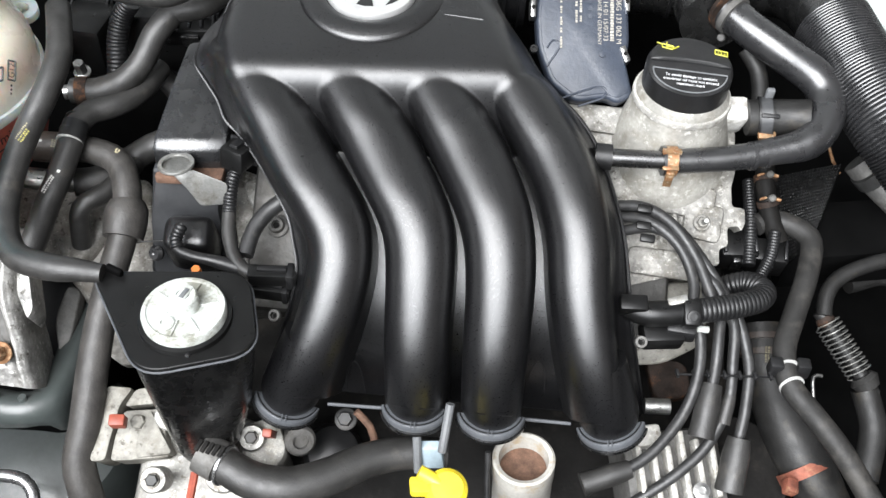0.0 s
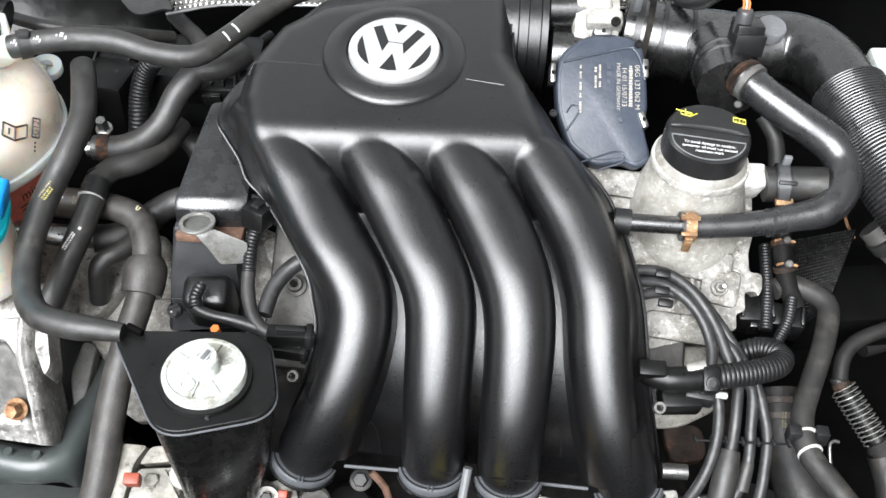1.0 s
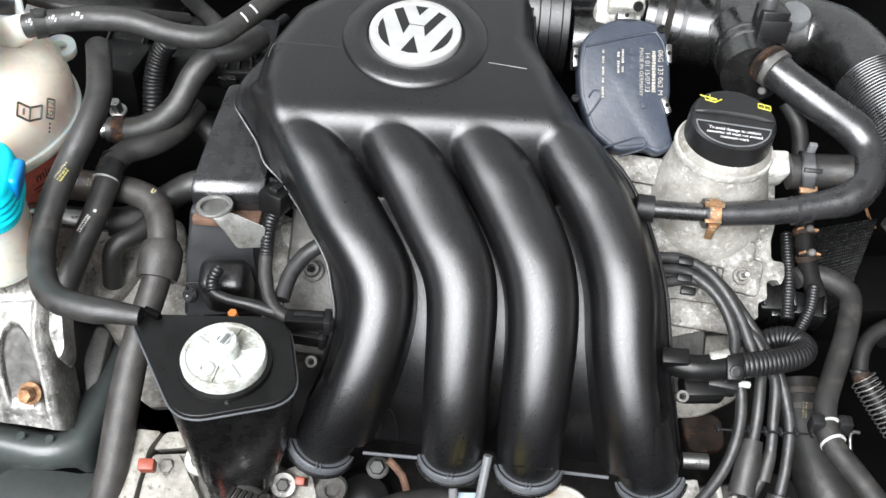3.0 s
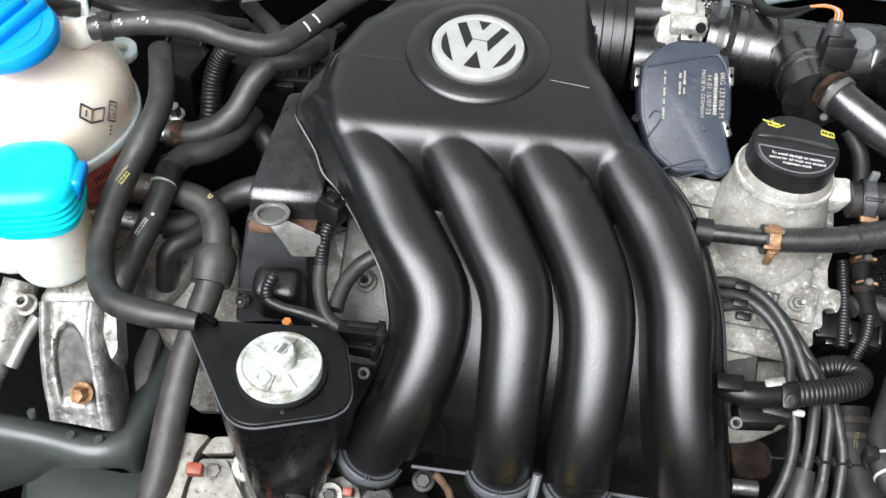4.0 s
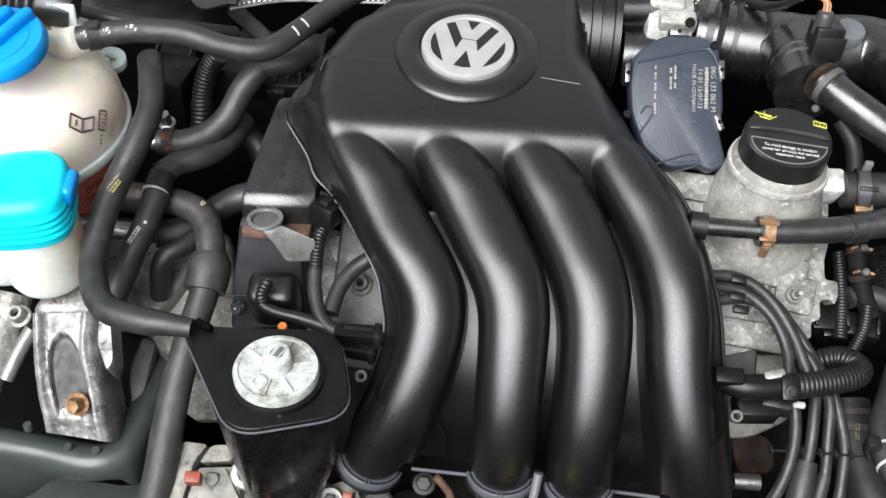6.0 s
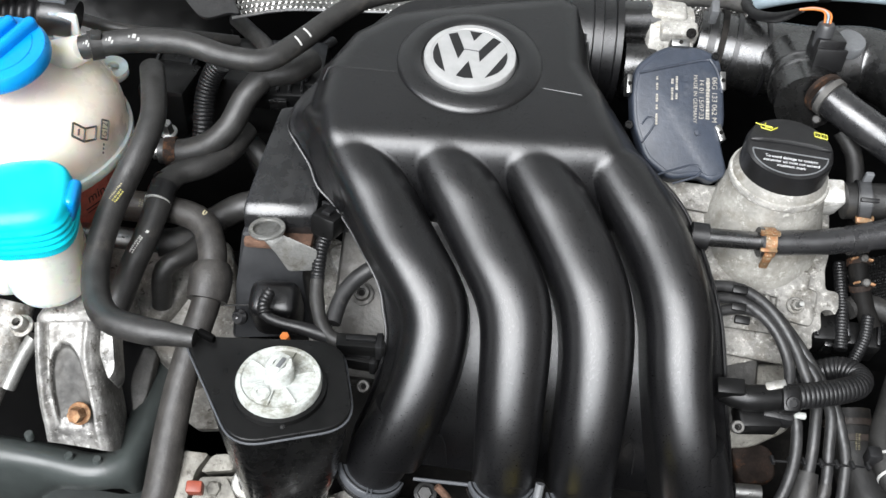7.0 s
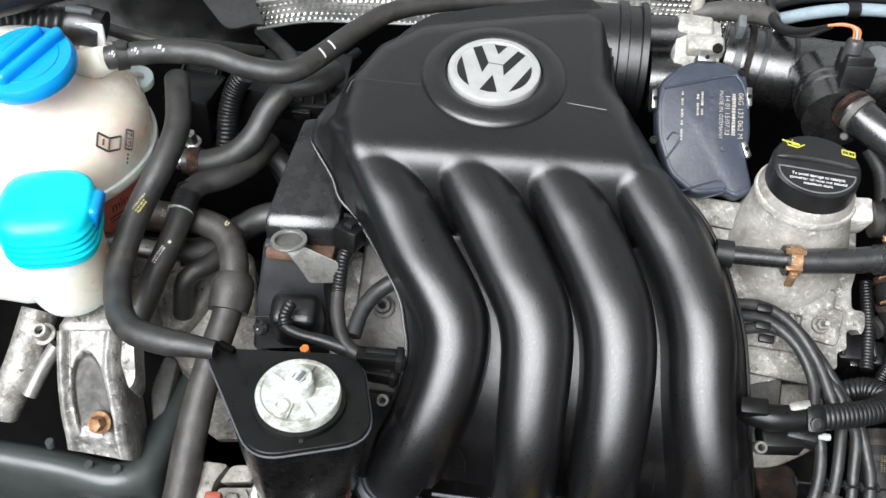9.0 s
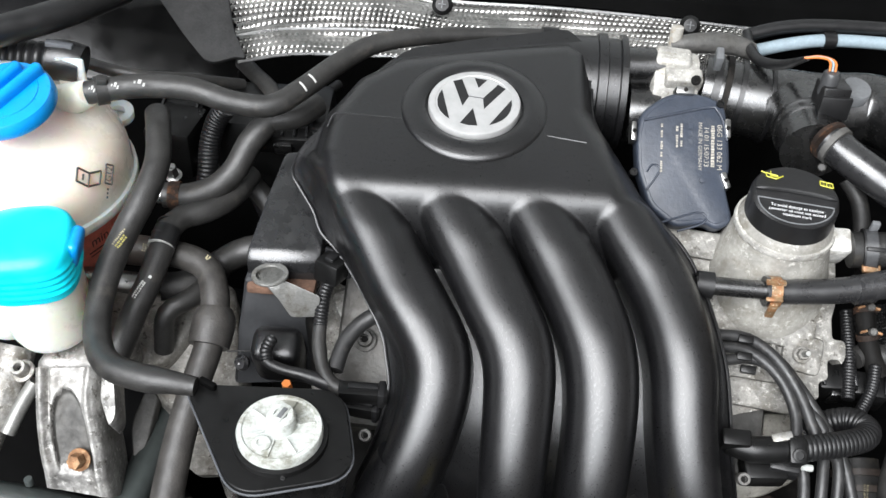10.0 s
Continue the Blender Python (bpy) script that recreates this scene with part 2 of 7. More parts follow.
def finish(bm, name, mat, smooth=35):
    bmesh.ops.recalc_face_normals(bm, faces=bm.faces)
    me = bpy.data.meshes.new(name)
    for f in bm.faces:
        f.smooth = True
    ang = radians(smooth)
    for e in bm.edges:
        if len(e.link_faces) == 2 and e.calc_face_angle(0) > ang:
            e.smooth = False
    bm.to_mesh(me)
    bm.free()
    me.materials.append(mat)
    return me


def part(name, bm, mat, parent, label="", smooth=35):
    """bm is in world coordinates; it becomes one mesh under parent."""
    base = ORIGIN[parent]
    bmesh.ops.translate(bm, verts=bm.verts, vec=-base)
    ob = new(name, finish(bm, name, mat, smooth))
    ob.parent = parent
    ORIGIN[ob] = base
    return tagged(ob, label)


def solo(name, bm, mat, label, category, group="", kind="", smooth=35):
    """A thing that is one mesh, its origin at its middle."""
    lo = Vector([min(v.co[i] for v in bm.verts) for i in range(3)])
    hi = Vector([max(v.co[i] for v in bm.verts) for i in range(3)])
    c = Vector(((lo.x + hi.x) / 2, (lo.y + hi.y) / 2, lo.z))
    bmesh.ops.translate(bm, verts=bm.verts, vec=-c)
    ob = new(name, finish(bm, name, mat, smooth))
    ob.location = c
    ORIGIN[ob] = c
    return tagged(ob, label, category, group, kind)


def smooth_line(pts, step=0.006):
    """Points along a Catmull-Rom line through pts."""
    p = [Vector(q) for q in pts]
    if len(p) == 2:
        n = max(2, int((p[1] - p[0]).length / step))
        return [p[0].lerp(p[1], i / n) for i in range(n + 1)]
    p = [2 * p[0] - p[1]] + p + [2 * p[-1] - p[-2]]
    out = []
    for i in range(1, len(p) - 2):
        a, b, c, d = p[i - 1: i + 3]
        n = max(2, int((c - b).length / step))
        for k in range(n):
            t = k / n
            out.append(0.5 * (2 * b + (c - a) * t + (2 * a - 5 * b + 4 * c - d) * t * t + (3 * b - a - 3 * c + d) * t ** 3))
    out.append(p[-2].copy())
    return out


def sweep(line, radii, seg=16, caps=True, flat=1.0, bore=0.0):
    """A tube round a line of points, with one radius or one per point; bore: the depth of an open mouth at its end."""
    bm = bmesh.new()
    rings, n = [], len(line)
    tan = [(line[min(i + 1, n - 1)] - line[max(i - 1, 0)]).normalized() for i in range(n)]
    up = Vector((0, 0, 1)) if abs(tan[0].z) < 0.9 else Vector((0, 1, 0))
    side = tan[0].cross(up).normalized()
    for i in range(n):
        side = (side - side.dot(tan[i]) * tan[i]).normalized()
        nor = side.cross(tan[i])
        r = radii[i] if isinstance(radii, (list, tuple)) else radii
        rings.append([bm.verts.new(line[i] + (side * math.cos(a) + nor * math.sin(a) * flat) * r)
                      for a in (2 * math.pi * k / seg for k in range(seg))])
    for a, b in zip(rings, rings[1:]):
        for k in range(seg):
            bm.faces.new((a[k], a[(k + 1) % seg], b[(k + 1) % seg], b[k]))
    if caps:
        bm.faces.new(rings[0][::-1])
        bm.faces.new(rings[-1])
    return bm


def hose_bm(pts, r, seg=16, ribs=0.0, pitch=0.004, step=0.006, swell=()):
    """A hose through pts. ribs: the height of corrugations; swell: (from, to, extra) along its length, 0 to 1."""
    line = smooth_line(pts, pitch / 4 if ribs else step)
    n = len(line)
    radii = []
    for i in range(n):
        q = r if not isinstance(r, (list, tuple)) else float(np.interp(i / (n - 1), np.linspace(0, 1, len(r)), r))
        if ribs:
            q += ribs * (0.0, 0.8, 1.0, 0.8)[i % 4]
        for a, b, extra in swell:
            if a <= i / (n - 1) <= b:
                q += extra
        radii.append(q)
    return sweep(line, radii, seg)


def hose(name, pts, r, mat, label, category="hose", **kw):
    return solo(name, hose_bm(pts, r, **kw), mat, label, category, smooth=50)


def turned(profile, at, axis=(0, 0, 1), seg=40):
    """A body of revolution: profile of (radius, height) along axis from at."""
    bm = bmesh.new()
    q = Vector((0, 0, 1)).rotation_difference(Vector(axis).normalized())
    rings = []
    for r, h in profile:
        if r < 1e-6:
            rings.append([bm.verts.new(Vector(at) + q @ Vector((0, 0, h)))])
        else:
            rings.append([bm.verts.new(Vector(at) + q @ Vector((r * math.cos(a), r * math.sin(a), h)))
                          for a in (2 * math.pi * k / seg for k in range(seg))])
    for a, b in zip(rings, rings[1:]):
        for k in range(seg):
            j = (k + 1) % seg
            quad = [a[k % len(a)], a[j % len(a)], b[j % len(b)], b[k % len(b)]]
            quad = list(dict.fromkeys(quad))
            if len(quad) > 2:
                bm.faces.new(quad)
    if len(rings[0]) > 1:
        bm.faces.new(rings[0][::-1])
    if len(rings[-1]) > 1:
        bm.faces.new(rings[-1])
    return bm


def rounded(bm, width, segments=2, angle=30):
    edges = [e for e in bm.edges if len(e.link_faces) == 2 and e.calc_face_angle(0) > radians(angle)]
    if edges and width:
        bmesh.ops.bevel(bm, geom=edges, offset=width, segments=segments, affect="EDGES", profile=0.5, clamp_overlap=True)
    return bm


def slab(outline, offset, bevel=0.002, segments=2):
    """A solid between an outline of points and the same outline moved by offset."""
    bm = bmesh.new()
    a = [bm.verts.new(Vector(p)) for p in outline]
    b = [bm.verts.new(Vector(p) + Vector(offset)) for p in outline]
    n = len(a)
    bm.faces.new(a)
    bm.faces.new(b[::-1])
    for k in range(n):
        bm.faces.new((a[k], b[k], b[(k + 1) % n], a[(k + 1) % n]))
    bmesh.ops.recalc_face_normals(bm, faces=bm.faces)
    return rounded(bm, bevel, segments)


def loft(outlines, bevel=0.0, closed=True):
    """A body through outlines of equal length."""
    bm = bmesh.new()
    rings = [[bm.verts.new(Vector(p)) for p in o] for o in outlines]
    n = len(rings[0])
    for a, b in zip(rings, rings[1:]):
        for k in range(n):
            bm.faces.new((a[k], a[(k + 1) % n], b[(k + 1) % n], b[k]))
    if closed:
        bm.faces.new(rings[0][::-1])
        bm.faces.new(rings[-1])
    bmesh.ops.recalc_face_normals(bm, faces=bm.faces)
    return rounded(bm, bevel)


def box(size, m, bevel=0.002, segments=2):
    bm = bmesh.new()
    bmesh.ops.create_cube(bm, size=1)
    bmesh.ops.scale(bm, vec=size, verts=bm.verts)
    rounded(bm, bevel, segments)
    bmesh.ops.transform(bm, matrix=m, verts=bm.verts)
    return bm


def frame_at(at, normal, up=(0, 0, 1)):
    """A pose whose z is the normal and whose y leans towards up."""
    z = Vector(normal).normalized()
    x = Vector(up).cross(z).normalized()
    y = z.cross(x)
    m = Matrix((x, y, z)).transposed().to_4x4()
    m.translation = Vector(at)
    return m


def round_corners(pts, r, seg=5):
    """The outline pts (all in one plane) with rounded corners; r is one radius or one per corner."""
    out, n = [], len(pts)
    p = [Vector(q) for q in pts]
    for i in range(n):
        rr = r[i] if isinstance(r, (list, tuple)) else r
        a, b, c = p[i - 1], p[i], p[(i + 1) % n]
        d1, d2 = (a - b), (c - b)
        k = min(rr, d1.length * 0.45, d2.length * 0.45)
        s, e = b + d1.normalized() * k, b + d2.normalized() * k
        for j in range(seg + 1):
            t = j / seg
            out.append((1 - t) ** 2 * s + 2 * t * (1 - t) * b + t * t * e)
    return out


def bolt(name, at, axis, r, mat, label, group="", head=0.006, washer=True, socket=False):
    """A hexagon or socket bolt with its washer."""
    ob = thing(name, at, label, "bolt", group)
    ax = Vector(axis).normalized()
    if washer:
        part("washer", turned([(r * 1.35, -0.002), (r * 1.45, -0.001), (r * 1.45, 0.0005), (r * 1.3, 0.001)], at, ax, 24), mat, ob)
    if socket:
        prof = [(r * 0.95, 0), (r, 0.001), (r, head - 0.001), (r * 0.9, head), (r * 0.55, head), (r * 0.5, head * 0.4), (0, head * 0.4)]
        part("head", turned(prof, at, ax, 24), mat, ob)
        # A dark disc at the bottom gives the socket its shade.
        part("recess_shade", turned([(r * 0.45, 0), (r * 0.45, 0.0006), (0, 0.0006)], Vector(at) + ax * head * 0.4, ax, 6), DARKMETAL, ob)
    else:
        part("head", turned([(r, 0), (r, head * 0.8), (r * 0.85, head), (0, head)], at, ax, 6), mat, ob, smooth=20)
    return ob


def band(line_pts, r, width, mat, name, parent, label="", t=0.0012):
    """A clamp band round a hose: at the middle of two points on its axis."""
    a, b = Vector(line_pts[0]), Vector(line_pts[1])
    d = (b - a).normalized()
    c = (a + b) / 2
    prof = [(r - 0.0005, -width / 2), (r + t, -width / 2), (r + t, width / 2), (r - 0.0005, width / 2)]
    return part(name, turned(prof, c, d, 28), mat, parent, label)


def flat_text(words, m, size, mat, name, parent, align="CENTER", lift=0.0003):
    cu = bpy.data.curves.new(name, "FONT")
    cu.body, cu.size, cu.align_x, cu.align_y = words, size, align, "CENTER"
    tmp = bpy.data.objects.new(name, cu)
    me = bpy.data.meshes.new_from_object(tmp)
    bpy.data.objects.remove(tmp)
    bm = bmesh.new()
    bm.from_mesh(me)
    bpy.data.meshes.remove(me)
    bmesh.ops.transform(bm, matrix=m @ Matrix.Translation((0, 0, lift)), verts=bm.verts)
    return part(name, bm, mat, parent)


def bars(m, rects, mat, name, parent, lift=0.0004):
    """Flat printed bars: rects of (x, y, width, height) in the plane of m."""
    bm = bmesh.new()
    for x, y, w, h in rects:
        bm.faces.new([bm.verts.new(m @ Vector((x + i * w / 2, y + j * h / 2, lift))) for i, j in ((-1, -1), (1, -1), (1, 1), (-1, 1))])
    return part(name, bm, mat, parent)


def small_print(m, length, rows, mat, parent, seed):
    """Worn unreadable print along y: short bars in rows."""
    rnd = random.Random(seed)
    rects = []
    for k in range(rows):
        y = -length / 2
        while y < length / 2:
            h = rnd.uniform(0.0006, 0.0013)
            rects.append(((k - (rows - 1) / 2) * 0.0022 + rnd.uniform(-0.0002, 0.0002), y + h / 2, rnd.uniform(0.0009, 0.0016), h))
            y += h + rnd.uniform(0.0003, 0.0009)
    return tagged(bars(m, rects, mat, "printed_bars", parent), kind="stuff")


# ---- the bay that holds everything ----
def structure(name, bm, mat, label, smooth=35):
    return solo(name, bm, mat, label, name.split("_")[0], kind="structure", smooth=smooth)


# Ground out of view, pale so it lights the bonnet from below.
structure("ground", box((400, 400, 0.2), pose(0, 0, -0.1), 0), BOUNCE_GROUND, "unseen ground around the car, kept pale to bounce light upwards")
# The panels closing the bay carry its shade in their near-black colour.
structure("bay_floor", box((1.36, 1.0, 0.02), pose(0, 0.72, 0.3), 0.003), BAY, "undertray below the engine, near-black to stand for deep shade")
structure("wall_left", box((0.03, 1.0, 0.55), pose(-0.68, 0.72, 0.585), 0.004), BAY, "inner wing panel of the engine bay, near-black for shade")
structure("wall_right", box((0.03, 1.0, 0.55), pose(0.68, 0.72, 0.585), 0.004), BAY, "inner wing panel of the engine bay, near-black for shade")
structure("wall_front", box((1.33, 0.04, 0.42), pose(0, 0.24, 0.52), 0.006), BAY, "radiator panel closing the bay, near-black for shade")
structure("wall_bulkhead", box((1.33, 0.03, 0.6), pose(0, 1.1, 0.6), 0.004), BAY, "bulkhead behind the engine, near-black for shade")
# Unseen walls, added only to keep the low sky out of the reflections.
for side, x, h in (("yard_left", -3.4, 3.2), ("yard_right", 2.7, 4.4)):
    structure("wall_" + side, box((0.25, 16, h), pose(x, 0.5, h / 2), 0.01), SKY_BLOCK, "plain rendered wall beside the parked car")
structure("wall_yard_front", box((6.3, 0.25, 1.6), pose(-0.35, -4.2, 0.8), 0.01), SKY_BLOCK, "plain rendered wall in front of the parked car")
# Bonnet out of view: its curve blocks high sky, its pale underside bounces light.
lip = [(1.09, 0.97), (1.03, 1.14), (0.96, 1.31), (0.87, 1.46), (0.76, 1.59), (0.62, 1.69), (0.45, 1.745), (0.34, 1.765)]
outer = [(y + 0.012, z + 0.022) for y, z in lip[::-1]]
structure("engine_bonnet", slab([(-0.68, y, z) for y, z in lip + outer], (1.36, 0, 0), 0.003), HOOD, "unseen raised bonnet, its curve and pale grey-green underside set to shape light")

# ---- intake manifold: runners, plenum and flange in one moulding, built on a plane that leans 40 degrees ----
MO = Vector((0, 0.587, 0.871))
MV = Vector((0, math.cos(radians(40)), math.sin(radians(40))))
MW = Vector((0, -MV.z, MV.y))


def on_engine(u, v, w=0.0):
    return MO + Vector((u, 0, 0)) + MV * v + MW * w


def to_engine(p):
    d = Vector(p) - MO
    return d.x, d.dot(MV), d.dot(MW)


def curve_through(pairs):
    """A smooth function through (a, b) pairs."""
    line = smooth_line([(a, b, 0) for a, b in pairs], 0.002)
    line.sort(key=lambda q: q.x)
    xs, ys = [q.x for q in line], [q.y for q in line]
    return lambda a: np.interp(a, xs, ys)


crest = curve_through([(-0.262, -0.085), (-0.24, -0.042), (-0.215, -0.007), (-0.19, 0.019), (-0.15, 0.0445), (-0.1, 0.0565), (-0.05, 0.056), (0, 0.043), (0.02, 0.037), (0.04, 0.03), (0.06, 0.023), (0.12, 0.005)])
RUNNERS = [
    [(-0.1233, 0.0361), (-0.0896, -0.0159), (-0.0576, -0.0625), (-0.0491, -0.0895), (-0.0571, -0.1374), (-0.083, -0.2048)],
    [(-0.0562, 0.0372), (-0.0207, -0.0186), (0.0028, -0.0615), (0.0079, -0.0926), (0.009, -0.1396), (0.0106, -0.2015)],
    [(0.0077, 0.038), (0.0411, -0.0176), (0.0581, -0.057), (0.0637, -0.0957), (0.064, -0.1547), (0.0651, -0.2025)],
    [(0.0711, 0.0388), (0.1023, -0.0125), (0.1168, -0.0599), (0.1205, -0.0985), (0.1316, -0.1482), (0.1505, -0.2016)],
]
RUN_R = 0.0218
FLAT = 0.9
PLENUM = [(-0.1421, 0.5717, 0.9249), (-0.1539, 0.6187, 0.9323), (-0.154, 0.6622, 0.9392), (-0.1401, 0.7003, 0.9452), (-0.1124, 0.7278, 0.9496), (-0.0733, 0.7408, 0.9516), (-0.0302, 0.7545, 0.9538),
          (0.0181, 0.7678, 0.9559), (0.0321, 0.7548, 0.9538), (0.0362, 0.6907, 0.9437), (0.0518, 0.6602, 0.9389), (0.0689, 0.6155, 0.9318), (0.077, 0.5865, 0.9272)]
EDGE_L = [(-0.1115, -0.2005), (-0.1089, -0.1932), (-0.101, -0.1635), (-0.0936, -0.1462), (-0.0864, -0.1219), (-0.0828, -0.0971), (-0.0871, -0.0775),
          (-0.0938, -0.058), (-0.114, -0.0287), (-0.1349, -0.0035), (-0.1497, 0.0097), (-0.1578, 0.0249), (-0.1707, 0.0414), (-0.1788, 0.0530), (-0.1779, 0.0666), (-0.1755, 0.0737), (-0.1705, 0.0834), (-0.1650, 0.0909), (-0.1612, 0.1005), (-0.1582, 0.1090), (-0.114, 0.1644), (-0.086, 0.177), (-0.042, 0.1895), (0.0, 0.2), (0.006, 0.2025)]
EDGE_R = [(0.184, -0.2), (0.1775, -0.1741), (0.1686, -0.1479), (0.1597, -0.1173), (0.1542, -0.0866), (0.1491, -0.0555), (0.1404, -0.0246),
          (0.129, 0.0054), (0.1136, 0.0301), (0.0845, 0.0587), (0.0687, 0.0824), (0.0418, 0.125), (0.0372, 0.1715), (0.0325, 0.187), (0.022, 0.1985), (0.016, 0.2025)]


def web(v):
    """The flat moulding between the runners."""
    return np.where(v < 0.0, crest(v) - 0.045 - 2.8 * np.clip(-0.08 - v, 0, None) ** 2, -0.003 - 0.005 * np.clip(v / 0.05, 0, 1) - np.clip(v - 0.05, 0, None) * 0.3)


def eased(f, span=0.014):
    """The same line with its bends drawn out over a longer stretch."""
    return lambda a: float(np.mean([f(a + d) for d in np.linspace(-span, span, 9)]))


def intake_manifold():
    ob = thing("intake_manifold", on_engine(0.02, -0.2, -0.05), "black moulded plastic intake manifold cover with four curved runners", "engine cover")
    left = curve_through([(v, u) for u, v in EDGE_L])
    right = curve_through([(v, u) for u, v in EDGE_R])
    runs = [curve_through([(v, u) for u, v in [(r[0][0] - 0.03, r[0][1] + 0.045)] + r + [(2 * r[-1][0] - r[-2][0], 2 * r[-1][1] - r[-2][1])]]) for r in RUNNERS]
    runs = [eased(f) for f in runs]
    v0, v1 = -0.188, min(EDGE_L[-1][1], EDGE_R[-1][1])
    nv = 240
    rows_u, rows_w, rows_v = [], [], np.linspace(v0, v1, nv)
    arc = np.linspace(-math.pi / 2, math.pi / 2, 25)
    for a in rows_v:
        r = float(np.interp(a, (-0.2, -0.165, -0.12, -0.05, 0.0, 0.05), (0.0215, 0.0222, 0.0232, 0.0252, 0.0257, 0.0235)))
        lo, hi, b, c = float(left(a)), float(right(a)), float(web(a)), float(crest(a))
        fall = float(crest(a + 0.003) - crest(a - 0.003)) / 0.006
        deep = r * math.sqrt(1 + fall * fall) if a < -0.05 else r
        deep = min(deep, r * 1.9)
        fill = b - 0.009
        us, ws = [], []
        last = lo
        for k, f in enumerate(runs):
            slope = float(f(a + 0.002) - f(a - 0.002)) / 0.004
            sk = math.sqrt(1 + min(slope * slope, 1.0))
            mid = float(f(a))
            first = mid - (r + 0.0008) * sk
            if k == 0:
                last = min(lo, first - 0.003)
                us += list(np.linspace(last, first, 6))
                ws += [b - 0.0105, b - 0.009, b - 0.0075, b - 0.005, b - 0.0025, b - 0.001]
            else:
                us += list(np.linspace(last, max(first, last + 0.001), 6))
                ws += [fill] * 6
            slim = [0.86 if k == 0 and t < 0 else 0.8 if k == 3 and t > 0 else 1.0 for t in arc]
            us += [mid + r * math.copysign(abs(math.sin(t)) ** FLAT, t) * sk * q for t, q in zip(arc, slim)]
            rise = min(1, max(0, (a + 0.03) / 0.05))
            lift = (0.003, 0.0022, 0.001, 0.0)[k] * rise * rise * (3 - 2 * rise)
            ws += [c + lift - deep + deep * max(0.0, math.cos(t)) ** FLAT for t in arc]
            last = mid + (r + 0.0008) * sk
        us += list(np.linspace(last, max(hi, last + 0.003), 6))
        ws += [b - 0.001, b - 0.0025, b - 0.005, b - 0.0075, b - 0.009, b - 0.0105]
        us, ws = np.array(us), np.array(ws)
        even = np.linspace(lo, hi, len(us))
        k = min(1, max(0, (a - 0.045) / 0.03))
        k = k * k * (3 - 2 * k)
        us = us * (1 - k) + even * k
        sink = min(1, max(0, (a - 0.05) / 0.03))
        sink = sink * sink * (3 - 2 * sink)
        ws = ws * (1 - sink) + (b - 0.006) * sink
        rows_u.append(us)
        rows_w.append(ws)
    u, w0 = np.array(rows_u), np.array(rows_w)
    nu = u.shape[1]
    v = rows_v[:, None] * np.ones((1, nu))

    def smax(a, b, k):
        h = np.clip(0.5 + 0.5 * (a - b) / k, 0, 1)
        return b * (1 - h) + a * h + k * h * (1 - h)

    # plenum: a tilted top with softly rounded edges
    poly = [to_engine(p)[:2] for p in PLENUM]
    (ua, va), (ub, vb) = poly[0], poly[-1]
    poly = [(ua + 0.012, -0.04)] + poly + [(ub - 0.004, -0.04)]
    dist = np.full_like(v, 1e9)
    inside = np.zeros_like(v, bool)
    for (x1, y1), (x2, y2) in zip(poly, poly[1:] + poly[:1]):
        ex, ey = x2 - x1, y2 - y1
        t = np.clip(((u - x1) * ex + (v - y1) * ey) / (ex * ex + ey * ey), 0, 1)
        dist = np.minimum(dist, np.hypot(u - x1 - t * ex, v - y1 - t * ey))
        cross = ((y1 > v) != (y2 > v)) & (u < ex * (v - y1) / (ey + 1e-12) + x1)
        inside ^= cross
    sd = np.where(inside, dist, -dist)
    top = -0.0035 - math.tan(radians(31)) * (v - 0.115)
    rad = 0.016
    q = np.clip(rad - sd, 0, rad * 0.93)
    plen = top - (rad - np.sqrt(rad * rad - q * q)) - np.clip(rad * 0.07 - sd, 0, None) * 2.6
    # the front of the plenum rolls over and slopes down between the runners
    front = va + (vb - va) * (u - ua) / (ub - ua) + 0.012 - v
    plen = plen - 1.5 * ((front + np.sqrt(front ** 2 + 0.013 ** 2)) / 2) - np.clip(-0.005 - v, 0, None) * 2
    w = smax(w0, plen, 0.002)
    w[:, 0], w[:, -1] = np.minimum(w[:, 0], web(rows_v)), np.minimum(w[:, -1], web(rows_v))
    bm = bmesh.new()
    g = [[bm.verts.new(on_engine(float(u[i, j]), float(v[i, j]), float(w[i, j]))) for j in range(nu)] for i in range(nv)]
    for i in range(nv - 1):
        for j in range(nu - 1):
            bm.faces.new((g[i][j], g[i][j + 1], g[i + 1][j + 1], g[i + 1][j]))
    loop = [g[0][j] for j in range(nu)] + [g[i][-1] for i in range(1, nv)] + [g[-1][j] for j in range(nu - 2, -1, -1)] + [g[i][0] for i in range(nv - 2, 0, -1)]
    low = [bm.verts.new(a.co - MW * 0.014) for a in loop]
    n = len(loop)
    for k in range(n):
        bm.faces.new((loop[k], low[k], low[(k + 1) % n], loop[(k + 1) % n]))
    part("shell", bm, PLASTIC, ob, smooth=60)
    # lower half of the moulding, seen as a second lip round the edge
    for name, side, sign in (("sealing_lip", left, -1), ("sealing_lip", right, 1)):
        line = []
        for a in np.linspace(v0 + 0.004, v1 - 0.02, 90):
            b = web(a)
            line.append(on_engine(float(side(a)) + sign * 0.001, float(a), float(b) - 0.0102))
        part(name, sweep(line, 0.0012, 8), PLASTIC, ob)
    # the rounded lower ends of the runners
    for f, r in zip(runs, RUNNERS):
        vs = np.linspace(-0.155, r[-1][1] - 0.01, 40)
        line = []
        for a in vs:
            g1 = float(crest(a + 0.003) - crest(a - 0.003)) / 0.006
            k = RUN_R / math.sqrt(1 + g1 * g1)
            line.append(on_engine(float(f(a)), float(a) + g1 * k, float(crest(a)) - k))
